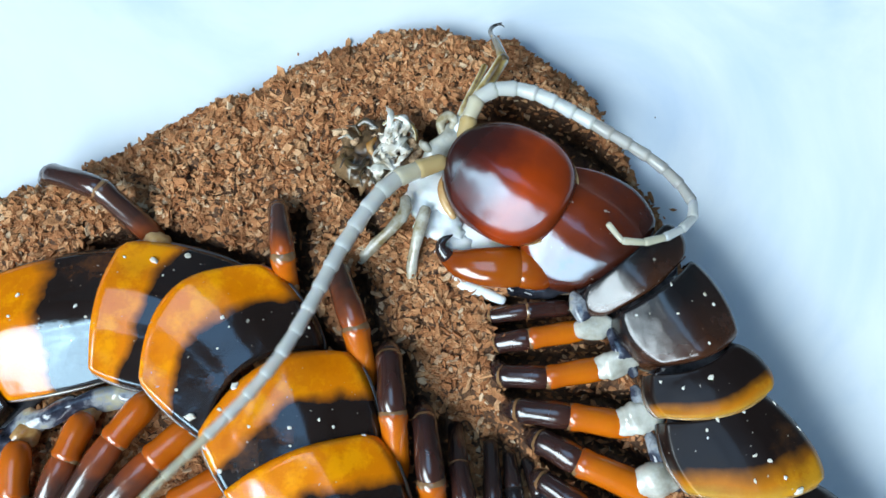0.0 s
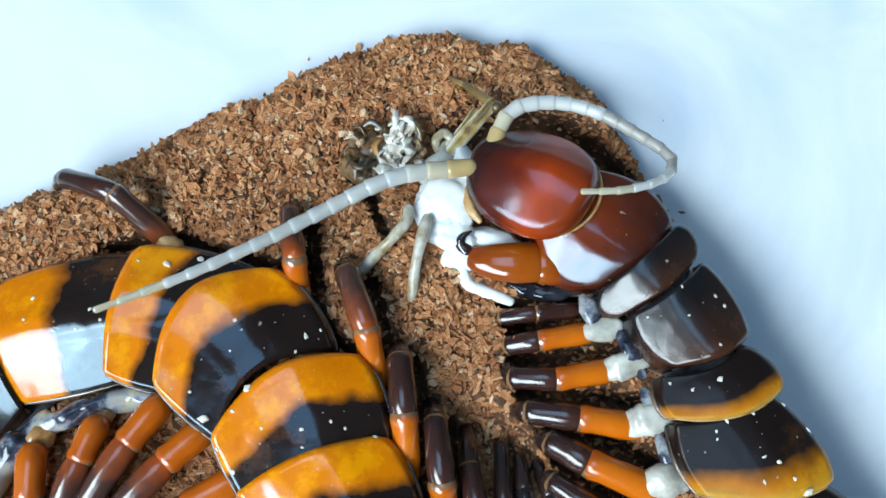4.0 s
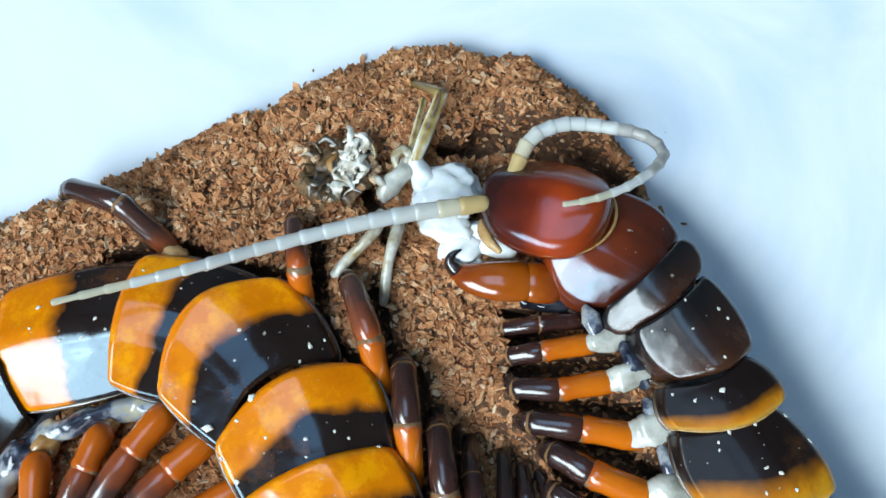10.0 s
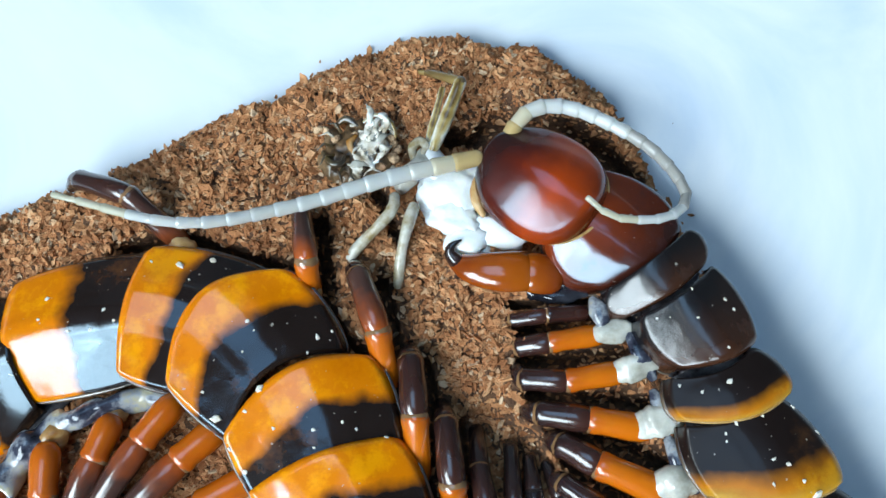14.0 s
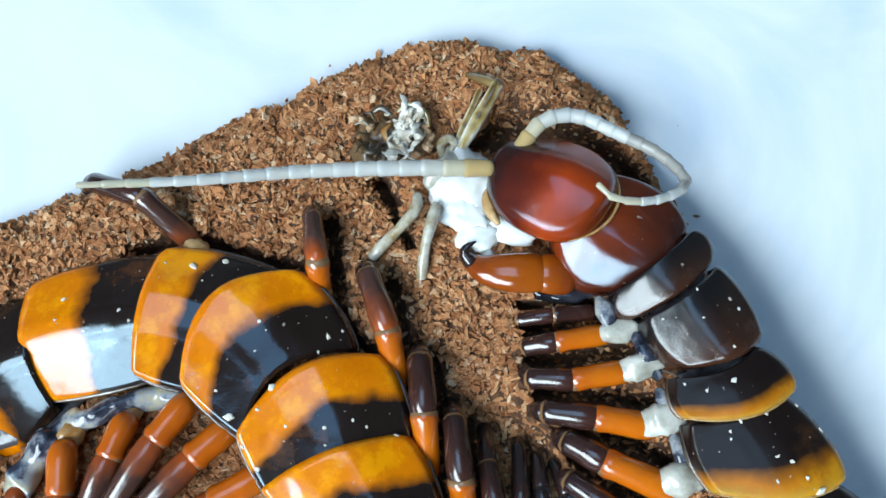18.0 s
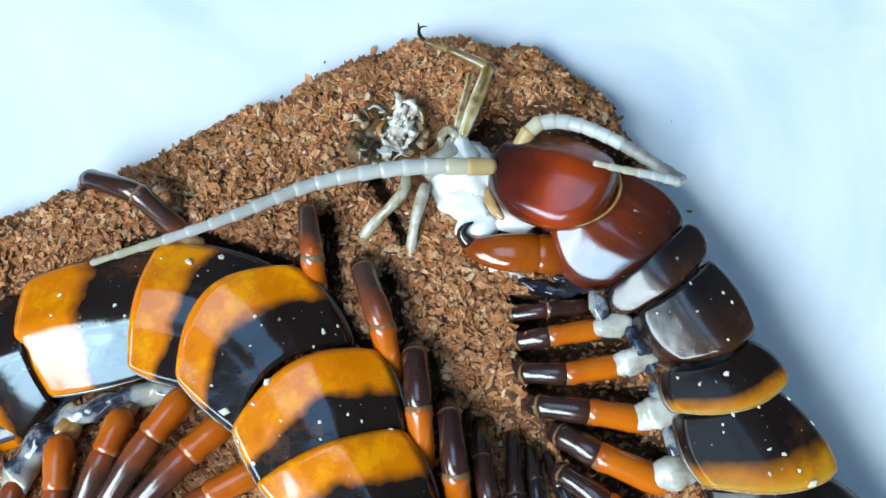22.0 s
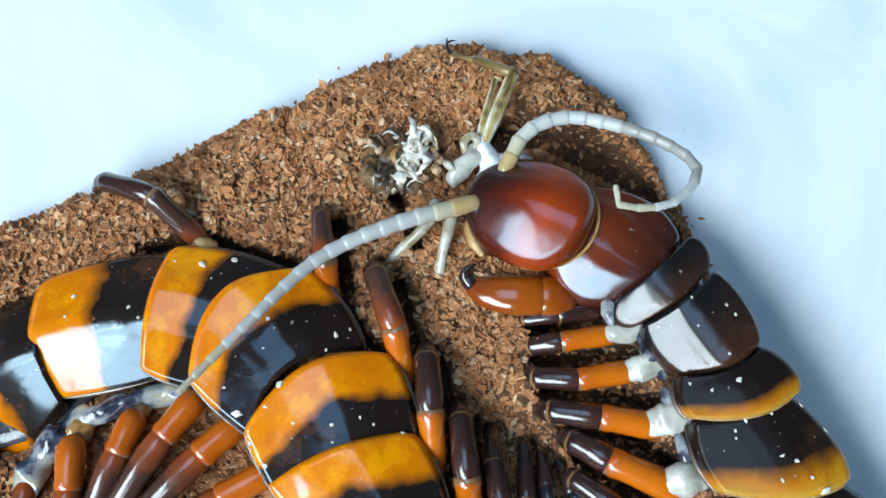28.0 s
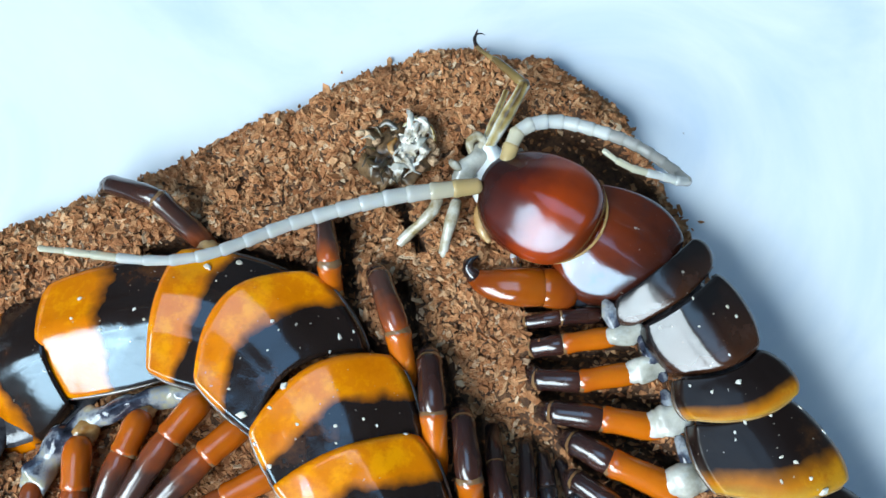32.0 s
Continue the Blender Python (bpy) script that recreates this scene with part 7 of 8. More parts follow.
    feel(antenna_b, 7, (6.05, 9.28, 8.00), (8.06, 13.65, 9.01), (12.54, 14.81, 9.14), (16.93, 13.84, 9.31), (21.71, 11.09, 9.50), (24.61, 6.84, 10.75), (20.98, 2.68, 12.33), (17.08, 1.18, 13.19), (15.56, 2.57, 13.50))
    feel(antenna_b, 7.5, (6.22, 9.35, 8.00), (8.28, 13.24, 8.99), (12.53, 14.61, 9.15), (16.89, 13.53, 9.31), (20.97, 11.49, 9.40), (24.25, 8.20, 10.31), (23.04, 4.69, 11.59), (19.13, 1.99, 12.76), (15.38, 2.64, 13.51))
    feel(antenna_b, 8, (6.38, 9.42, 8.00), (8.65, 12.95, 9.01), (12.59, 14.41, 9.14), (16.98, 13.14, 9.31), (21.80, 10.68, 9.50), (24.49, 7.01, 10.75), (20.61, 3.10, 12.33), (16.71, 1.75, 13.19), (15.16, 2.72, 13.50))
    feel(antenna_b, 8.5, (7.67, 9.00, 8.00), (9.76, 12.44, 9.02), (13.69, 13.73, 9.16), (17.76, 12.83, 9.33), (21.55, 11.05, 9.49), (23.83, 7.85, 10.63), (21.79, 4.74, 11.90), (18.12, 2.50, 12.91), (14.38, 2.59, 13.53))
    feel(antenna_b, 9, (8.96, 8.59, 8.00), (10.75, 11.81, 9.01), (14.10, 12.96, 9.14), (17.94, 12.60, 9.31), (21.68, 11.05, 9.50), (23.33, 7.95, 10.75), (20.03, 4.29, 12.33), (16.13, 2.48, 13.19), (13.52, 2.53, 13.50))
    feel(antenna_b, 9.5, (8.73, 8.62, 8.00), (10.52, 11.90, 9.02), (14.16, 13.19, 9.16), (18.03, 12.72, 9.33), (21.65, 11.38, 9.56), (22.81, 8.25, 10.96), (20.12, 5.49, 12.25), (16.69, 3.64, 13.06), (13.02, 3.03, 13.51))
    feel(antenna_b, 10, (8.51, 8.65, 8.00), (10.16, 11.88, 9.01), (13.54, 13.34, 9.14), (17.40, 12.98, 9.31), (21.20, 12.01, 9.50), (22.64, 9.45, 10.75), (19.64, 6.27, 12.33), (15.70, 4.30, 13.19), (12.52, 3.54, 13.50))
    feel(antenna_b, 10.5, (8.36, 10.03, 8.00), (10.43, 13.11, 9.06), (14.26, 13.95, 9.18), (18.04, 12.87, 9.34), (21.53, 11.13, 9.53), (23.61, 8.18, 10.81), (20.87, 6.11, 12.20), (17.10, 4.91, 13.11), (13.32, 4.23, 13.57))
    feel(antenna_b, 11, (8.20, 11.41, 8.00), (10.07, 13.98, 9.01), (14.00, 14.53, 9.14), (17.81, 12.96, 9.31), (21.50, 10.20, 9.50), (24.51, 7.11, 10.75), (20.54, 5.85, 12.33), (16.66, 5.36, 13.19), (13.99, 5.08, 13.50))
    feel(antenna_b, 11.5, (8.25, 11.27, 8.00), (10.58, 14.00, 9.08), (14.45, 14.13, 9.17), (17.99, 12.47, 9.33), (21.10, 10.17, 9.53), (23.71, 7.35, 10.64), (20.85, 5.84, 12.09), (17.01, 5.22, 13.04), (13.27, 5.00, 13.50))
    feel(antenna_b, 12, (8.30, 11.14, 8.00), (10.17, 13.60, 9.01), (13.52, 14.03, 9.14), (17.33, 12.46, 9.31), (20.49, 10.31, 9.50), (22.98, 7.22, 10.75), (19.56, 5.51, 12.33), (15.69, 4.93, 13.19), (12.54, 4.92, 13.50))
    feel(antenna_b, 12.5, (8.56, 10.69, 8.00), (10.78, 13.33, 9.09), (14.50, 13.54, 9.19), (18.01, 12.00, 9.33), (21.16, 9.98, 9.58), (23.59, 7.32, 10.73), (20.64, 5.61, 12.17), (17.04, 4.84, 13.10), (13.35, 4.84, 13.51))
    feel(antenna_b, 13, (8.81, 10.24, 8.00), (10.22, 12.45, 9.01), (13.59, 13.42, 9.14), (17.41, 12.15, 9.31), (21.14, 10.18, 9.50), (24.18, 7.36, 10.75), (20.69, 5.36, 12.33), (17.32, 4.67, 13.19), (14.15, 4.77, 13.50))
    feel(antenna_b, 13.5, (7.93, 10.67, 8.00), (10.40, 13.48, 9.12), (14.39, 13.58, 9.21), (18.18, 11.85, 9.34), (21.59, 9.57, 9.56), (24.04, 6.35, 10.61), (21.73, 3.81, 12.14), (17.77, 3.01, 13.11), (14.08, 4.00, 13.55))
    feel(antenna_b, 14, (7.05, 11.09, 8.00), (8.94, 13.64, 9.01), (12.29, 14.32, 9.14), (16.65, 12.63, 9.31), (21.39, 9.31, 9.50), (23.72, 4.57, 10.75), (21.27, 1.85, 12.33), (16.43, 1.58, 13.19), (13.89, 3.35, 13.50))
    feel(antenna_b, 14.5, (6.70, 9.43, 8.00), (8.53, 12.37, 9.01), (12.44, 13.22, 9.14), (16.82, 12.25, 9.31), (21.07, 9.81, 9.50), (24.03, 6.16, 10.75), (20.56, 3.93, 12.33), (16.72, 3.53, 13.19), (14.65, 4.62, 13.50))
    feel(antenna_b, 15, (6.56, 9.53, 8.00), (8.79, 12.67, 9.07), (12.87, 13.31, 9.17), (16.88, 12.30, 9.32), (20.52, 10.33, 9.42), (23.58, 7.24, 10.32), (22.30, 4.58, 11.73), (18.22, 3.40, 12.90), (14.64, 4.63, 13.50))
    feel(antenna_b, 15.5, (6.25, 9.76, 8.00), (8.56, 12.88, 9.08), (12.69, 13.56, 9.17), (16.74, 12.49, 9.32), (20.48, 10.53, 9.43), (23.41, 7.30, 10.33), (22.18, 4.42, 11.78), (18.08, 3.17, 12.92), (14.61, 4.66, 13.51))
    feel(antenna_b, 16, (5.94, 9.99, 8.00), (8.33, 13.09, 9.09), (12.50, 13.81, 9.18), (16.60, 12.68, 9.33), (20.42, 10.73, 9.44), (23.23, 7.37, 10.34), (22.04, 4.26, 11.82), (17.93, 2.95, 12.94), (14.57, 4.70, 13.50))
    feel(antenna_b, 16.5, (5.80, 10.09, 8.00), (7.57, 12.82, 9.01), (11.51, 13.97, 9.14), (15.93, 12.99, 9.31), (20.76, 10.52, 9.50), (23.44, 6.26, 10.75), (20.71, 3.47, 12.33), (16.33, 2.92, 13.19), (14.55, 4.72, 13.50))
    feel(antenna_b, 17, (7.12, 9.72, 8.00), (9.09, 12.10, 9.01), (12.46, 12.77, 9.14), (16.88, 11.67, 9.31), (21.17, 9.50, 9.50), (23.66, 6.41, 10.75), (20.68, 3.89, 12.33), (16.28, 3.49, 13.19), (14.45, 4.60, 13.50))
    feel(antenna_b, 17.5, (7.40, 10.14, 8.00), (9.91, 12.77, 9.07), (13.69, 13.04, 9.18), (17.33, 11.55, 9.32), (20.83, 9.75, 9.42), (23.44, 6.84, 10.42), (21.60, 4.33, 11.87), (17.76, 3.39, 12.91), (14.45, 4.66, 13.51))
    feel(antenna_b, 18, (7.68, 10.56, 8.00), (9.93, 13.05, 9.01), (13.32, 13.60, 9.14), (17.15, 11.70, 9.31), (21.43, 9.24, 9.50), (23.36, 5.86, 10.75), (19.87, 3.63, 12.33), (16.00, 3.51, 13.19), (14.43, 4.73, 13.50))
    feel(antenna_b, 18.5, (5.71, 10.65, 8.00), (7.79, 14.25, 9.08), (12.00, 14.52, 9.20), (16.08, 12.36, 9.34), (19.97, 10.04, 9.42), (23.15, 6.69, 10.24), (22.78, 3.45, 11.60), (18.65, 1.93, 12.91), (15.28, 4.04, 13.58))
    feel(antenna_b, 19, (3.75, 10.75, 8.00), (4.89, 14.79, 9.01), (8.31, 15.97, 9.14), (13.88, 13.43, 9.31), (19.80, 9.45, 9.50), (23.97, 4.35, 10.75), (21.28, 0.96, 12.33), (16.94, 1.35, 13.19), (15.85, 3.54, 13.50))
    feel(antenna_b, 19.5, (4.14, 10.70, 8.00), (5.71, 14.89, 9.07), (10.15, 15.59, 9.18), (14.49, 13.40, 9.32), (18.47, 10.79, 9.39), (22.10, 7.35, 10.08), (23.10, 3.59, 11.38), (18.97, 1.79, 12.81), (15.48, 4.26, 13.51))
    feel(antenna_b, 20, (4.52, 10.65, 8.00), (5.77, 14.27, 9.01), (9.78, 15.76, 9.14), (14.25, 13.84, 9.31), (19.13, 10.43, 9.50), (22.98, 5.85, 10.75), (20.77, 2.94, 12.33), (16.38, 3.32, 13.19), (15.09, 4.99, 13.50))
    feel(antenna_b, 20.5, (6.29, 11.14, 8.00), (8.47, 14.27, 9.11), (12.61, 14.53, 9.21), (16.39, 12.46, 9.35), (19.82, 9.88, 9.50), (23.39, 6.88, 10.25), (23.48, 4.46, 11.62), (19.35, 3.74, 12.98), (15.62, 5.04, 13.60))
    feel(antenna_b, 21, (8.06, 11.64, 8.00), (9.73, 13.56, 9.01), (13.11, 13.80, 9.14), (16.94, 11.90, 9.31), (20.64, 8.83, 9.50), (25.26, 5.17, 10.75), (21.86, 4.90, 12.33), (18.49, 4.99, 13.19), (15.82, 5.32, 13.50))
    feel(antenna_b, 21.5, (8.19, 11.06, 8.00), (10.74, 13.16, 9.11), (14.43, 12.67, 9.20), (17.73, 10.82, 9.33), (20.73, 8.56, 9.49), (23.99, 6.03, 10.34), (22.82, 5.11, 11.79), (18.94, 5.35, 12.99), (15.37, 5.84, 13.51))
    feel(antenna_b, 22, (8.31, 10.49, 8.00), (9.96, 12.29, 9.01), (13.35, 12.34, 9.14), (17.19, 10.63, 9.31), (20.93, 8.16, 9.50), (23.75, 5.54, 10.75), (20.65, 5.56, 12.33), (17.29, 5.93, 13.19), (14.87, 6.38, 13.50))
    feel(antenna_b, 22.5, (7.91, 10.59, 8.00), (10.41, 12.60, 9.10), (13.98, 12.34, 9.18), (17.24, 10.66, 9.33), (20.14, 8.50, 9.42), (23.17, 6.00, 10.31), (21.78, 5.25, 11.80), (18.13, 5.64, 13.00), (14.71, 6.31, 13.50))
    feel(antenna_b, 23, (7.50, 10.69, 8.00), (9.33, 12.47, 9.01), (12.74, 12.89, 9.14), (16.60, 11.10, 9.31), (20.32, 8.02, 9.50), (23.41, 5.22, 10.75), (20.04, 5.24, 12.33), (17.21, 5.62, 13.19), (14.53, 6.24, 13.50))
    feel(antenna_b, 23.5, (6.50, 11.14, 8.00), (8.77, 14.41, 9.13), (12.99, 14.23, 9.23), (16.83, 11.78, 9.36), (20.31, 8.83, 9.47), (23.59, 5.37, 10.30), (23.25, 2.65, 11.73), (19.17, 2.15, 13.08), (15.92, 4.41, 13.64))
    feel(antenna_b, 24, (5.49, 11.60, 8.00), (6.57, 15.32, 9.01), (10.05, 16.49, 9.14), (14.52, 13.90, 9.31), (20.46, 8.94, 9.50), (24.43, 2.93, 10.75), (22.39, -0.88, 12.33), (18.05, -0.01, 13.19), (16.84, 2.92, 13.50))
    feel(antenna_b, 24.5, (5.69, 11.27, 8.00), (8.00, 14.76, 9.12), (12.31, 14.31, 9.22), (16.27, 11.61, 9.34), (20.01, 8.69, 9.46), (23.19, 4.87, 10.17), (23.73, 1.13, 11.50), (19.44, 0.44, 12.92), (16.84, 3.76, 13.53))
    feel(antenna_b, 25, (5.88, 10.94, 8.00), (7.54, 13.09, 9.01), (10.96, 13.63, 9.14), (15.37, 11.10, 9.31), (20.18, 7.72, 9.50), (23.91, 2.64, 10.75), (21.27, 1.32, 12.33), (17.47, 2.44, 13.19), (16.75, 4.67, 13.50))
    feel(antenna_b, 25.5, (6.22, 10.71, 8.00), (7.99, 12.57, 9.01), (11.38, 12.81, 9.14), (15.78, 10.61, 9.31), (20.03, 7.55, 9.50), (24.25, 3.36, 10.75), (21.24, 2.73, 12.33), (17.41, 3.39, 13.19), (16.10, 4.67, 13.50))
    feel(antenna_b, 26, (6.01, 10.29, 8.00), (8.73, 12.77, 9.11), (12.71, 12.47, 9.20), (16.45, 10.59, 9.34), (19.88, 8.34, 9.45), (23.20, 5.31, 10.20), (23.62, 2.82, 11.50), (19.30, 2.63, 12.88), (16.09, 4.50, 13.56))
    feel(antenna_b, 26.5, (5.55, 9.38, 8.00), (8.01, 12.53, 9.08), (12.21, 12.98, 9.19), (16.31, 11.48, 9.34), (20.17, 9.42, 9.45), (23.47, 6.19, 10.29), (23.34, 3.03, 11.69), (19.00, 2.12, 12.95), (15.92, 4.23, 13.59))
    feel(antenna_b, 27, (5.08, 8.46, 8.00), (7.26, 12.24, 9.03), (11.61, 13.42, 9.16), (16.01, 12.34, 9.32), (20.24, 10.50, 9.42), (23.45, 7.12, 10.35), (22.79, 3.34, 11.83), (18.49, 1.72, 12.94), (15.58, 4.05, 13.54))
    feel(antenna_b, 27.5, (4.88, 8.04, 8.00), (6.93, 12.10, 9.01), (11.51, 13.61, 9.14), (16.00, 12.65, 9.31), (20.93, 10.47, 9.50), (23.68, 6.44, 10.75), (21.37, 2.46, 12.33), (16.38, 1.59, 13.19), (15.38, 3.97, 13.50))
    feel(antenna_b, 28, (5.39, 8.20, 8.00), (7.51, 12.00, 9.01), (11.52, 13.63, 9.14), (16.02, 12.84, 9.31), (20.97, 10.95, 9.50), (24.03, 7.48, 10.75), (20.91, 3.44, 12.33), (15.92, 2.84, 13.19), (15.42, 4.68, 13.50))
    feel(antenna_b, 28.5, (5.63, 8.31, 8.00), (7.77, 11.99, 9.01), (11.89, 13.45, 9.15), (16.20, 12.67, 9.31), (20.44, 11.33, 9.41), (24.05, 8.59, 10.34), (22.97, 5.29, 11.73), (18.79, 3.50, 12.83), (15.56, 5.01, 13.51))
    feel(antenna_b, 29, (5.87, 8.42, 8.00), (7.94, 11.90, 9.01), (11.96, 13.23, 9.14), (16.47, 12.44, 9.31), (21.46, 10.87, 9.50), (24.84, 7.70, 10.75), (21.49, 4.78, 12.33), (16.99, 4.17, 13.19), (15.66, 5.35, 13.50))
    feel(antenna_b, 29.5, (5.53, 9.23, 8.00), (7.71, 12.73, 9.04), (11.79, 13.74, 9.17), (15.96, 12.69, 9.33), (19.87, 11.04, 9.42), (23.68, 8.41, 10.19), (23.96, 5.80, 11.50), (19.59, 4.83, 12.87), (15.83, 6.01, 13.55))
    feel(antenna_b, 30, (5.19, 10.04, 8.00), (7.22, 13.33, 9.01), (10.67, 14.23, 9.14), (15.19, 12.94, 9.31), (19.57, 10.31, 9.50), (24.57, 6.29, 10.75), (21.36, 5.50, 12.33), (17.95, 5.73, 13.19), (15.80, 6.74, 13.50))
    feel(antenna_b, 30.5, (5.51, 9.91, 8.00), (7.45, 13.22, 9.05), (11.38, 13.87, 9.18), (15.29, 12.72, 9.33), (18.83, 10.81, 9.43), (22.51, 8.26, 10.18), (22.91, 6.38, 11.53), (18.60, 6.34, 12.92), (15.01, 7.71, 13.54))
    feel(antenna_b, 31, (5.84, 9.79, 8.00), (7.25, 12.79, 9.01), (10.71, 13.57, 9.14), (14.67, 12.71, 9.31), (19.10, 10.51, 9.50), (22.83, 7.64, 10.75), (19.92, 7.01, 12.33), (15.98, 7.51, 13.19), (14.09, 8.70, 13.50))
    feel(antenna_b, 31.5, (5.62, 9.77, 8.00), (7.31, 13.00, 9.06), (11.14, 13.58, 9.17), (14.91, 12.55, 9.33), (18.46, 10.92, 9.44), (21.89, 8.33, 10.21), (21.73, 6.71, 11.65), (17.61, 7.05, 12.94), (14.27, 8.67, 13.51))
    feel(antenna_b, 32, (5.40, 9.76, 8.00), (6.76, 12.77, 9.01), (10.22, 13.67, 9.14), (14.19, 12.69, 9.31), (18.64, 10.79, 9.50), (22.86, 6.73, 10.75), (19.99, 6.58, 12.33), (16.58, 7.21, 13.19), (14.43, 8.63, 13.50))
    shift(fang, 0, 6.45, -1.48, 5.50)
    shift(fang, 0.5, 6.99, -1.09, 5.50)
    shift(fang, 1, 6.90, -1.14, 5.50)
    shift(fang, 2, 7.44, -0.53, 5.50)
    shift(fang, 3, 7.24, -0.44, 5.50)
    shift(fang, 3.5, 7.37, -0.46, 5.50)
    shift(fang, 5.5, 7.39, -2.20, 5.50)
    shift(fang, 6, 7.23, -1.54, 5.50)
    shift(fang, 7, 7.16, -2.07, 5.50)
    shift(fang, 8, 7.22, -1.96, 5.50)
    shift(fang, 9, 6.33, -1.85, 5.50)
    shift(fang, 10, 6.00, -1.56, 5.50)
    shift(fang, 11, 6.00, -1.60, 5.50)
    shift(fang, 12, 5.67, -1.75, 5.50)
    shift(fang, 13, 5.74, -1.92, 5.50)
    shift(fang, 14, 5.31, -1.47, 5.50)
    shift(fang, 14.5, 5.47, -1.67, 5.50)
    shift(fang, 16.5, 5.86, -1.58, 5.50)
    shift(fang, 17, 5.98, -1.20, 5.50)
    shift(fang, 18, 5.95, -1.52, 5.50)
    shift(fang, 19, 6.13, -1.60, 5.50)
    shift(fang, 20, 6.89, -0.72, 5.50)
    shift(fang, 21, 7.16, -0.14, 5.50)
    shift(fang, 22, 6.27, 0.02, 5.50)
    shift(fang, 23, 6.47, -0.15, 5.50)
    shift(fang, 24, 7.62, -0.75, 5.50)
    shift(fang, 25, 8.05, -1.00, 5.50)
    shift(fang, 25.5, 7.14, -0.58, 5.50)
    shift(fang, 27.5, 5.00, -3.74, 5.50)
    shift(fang, 28, 5.27, -3.83, 5.50)
    shift(fang, 29, 5.72, -3.73, 5.50)
    shift(fang, 30, 5.27, -2.81, 5.50)
    shift(fang, 31, 5.31, -2.77, 5.50)
    shift(fang, 32, 5.37, -2.69, 5.50)
    shift(flap, 0, 8.06, -0.63, 5.14)
    shift(flap, 0.5, 8.06, -0.51, 5.26)
    shift(flap, 1, 6.90, -1.14, 5.50)
    shift(flap, 2, 7.44, -0.53, 5.50)
    shift(flap, 3, 7.24, -0.44, 5.50)
    shift(flap, 3.5, 7.37, -0.46, 5.50)
    shift(flap, 5.5, 9.57, -1.06, 5.02)
    shift(flap, 6, 8.87, -0.68, 5.14)
    shift(flap, 7, 11.00, -0.06, 4.66)
    shift(flap, 8, 11.63, 0.36, 4.54)
    shift(flap, 9, 9.87, 0.02, 4.72)
    shift(flap, 10, 9.55, 0.32, 4.72)
    shift(flap, 11, 11.52, 1.32, 4.30)
    shift(flap, 12, 11.17, 1.16, 4.30)
    shift(flap, 13, 10.69, 0.70, 4.42)
    shift(flap, 14, 9.68, 0.87, 4.54)
    shift(flap, 14.5, 9.84, 0.65, 4.54)
    shift(flap, 16.5, 8.60, -0.13, 4.90)
    shift(flap, 17, 8.74, 0.26, 4.90)
    shift(flap, 18, 9.28, 0.24, 4.78)
    shift(flap, 19, 11.17, 1.05, 4.42)
    shift(flap, 20, 9.69, 0.77, 4.90)
    shift(flap, 21, 8.83, 0.75, 5.14)
    shift(flap, 22, 8.50, 1.21, 5.02)
    shift(flap, 23, 9.85, 1.64, 4.78)
    shift(flap, 24, 8.74, -0.16, 5.26)
    shift(flap, 25, 10.87, 0.47, 4.90)
    shift(flap, 25.5, 9.93, 0.91, 4.90)
    shift(flap, 27.5, 10.57, -0.77, 4.30)
    shift(flap, 28, 10.85, -0.87, 4.30)
    shift(flap, 29, 11.33, -0.75, 4.30)
    shift(flap, 30, 10.90, 0.22, 4.30)
    shift(flap, 31, 10.95, 0.26, 4.30)
    shift(flap, 32, 11.03, 0.34, 4.30)
    shift(carcass, 0, -2.47, 10.50, 4.60)
    shift(carcass, 0.5, -2.50, 10.90, 4.60)
    shift(carcass, 1, -2.56, 10.56, 4.60)
    shift(carcass, 2, -3.49, 10.10, 4.60)
    shift(carcass, 3, -5.08, 10.84, 4.60)
    shift(carcass, 3.5, -3.69, 10.81, 4.60)
    shift(carcass, 5.5, -2.46, 11.54, 4.60)
    shift(carcass, 6, -2.90, 11.82, 4.60)
    shift(carcass, 7, -3.77, 10.90, 4.60)
    shift(carcass, 8, -4.07, 11.08, 4.60)
    shift(carcass, 9, -5.52, 9.89, 4.60)
    shift(carcass, 10, -7.96, 10.24, 4.60)
    shift(carcass, 11, -7.01, 10.55, 4.60)
    shift(carcass, 12, -6.29, 10.68, 4.60)
    shift(carcass, 13, -6.23, 10.55, 4.60)
    shift(carcass, 14, -6.69, 11.47, 4.60)
    shift(carcass, 14.5, -6.51, 10.48, 4.60)
    shift(carcass, 16.5, -4.39, 12.20, 4.60)
    shift(carcass, 17, -4.35, 12.70, 4.60)
    shift(carcass, 18, -4.13, 13.04, 4.60)
    shift(carcass, 19, -2.90, 12.63, 4.60)
    shift(carcass, 20, -2.91, 12.37, 4.60)
    shift(carcass, 21, -2.85, 13.93, 4.60)
    shift(carcass, 22, -4.16, 12.90, 4.60)
    shift(carcass, 23, -3.67, 12.77, 4.60)
    shift(carcass, 24, -2.50, 12.18, 4.60)
    shift(carcass, 25, -1.97, 11.53, 4.60)
    shift(carcass, 25.5, -2.04, 11.29, 4.60)
    shift(carcass, 27.5, -4.03, 10.71, 4.60)
    shift(carcass, 28, -4.02, 10.63, 4.60)
    shift(carcass, 29, -4.24, 10.79, 4.60)
    shift(carcass, 30, -4.72, 11.63, 4.60)
    shift(carcass, 31, -4.72, 11.72, 4.60)
    shift(carcass, 32, -4.65, 12.01, 4.60)
    shift(flesh, 0, 2.93, 3.64, 3.90)
    shift(flesh, 0.5, 2.91, 4.63, 3.90)
    shift(flesh, 1, 2.84, 3.41, 4.00)
    shift(flesh, 2, 2.78, 2.61, 4.60)
    shift(flesh, 3, 2.68, 3.01, 4.60)
    shift(flesh, 3.5, 2.88, 2.98, 4.60)
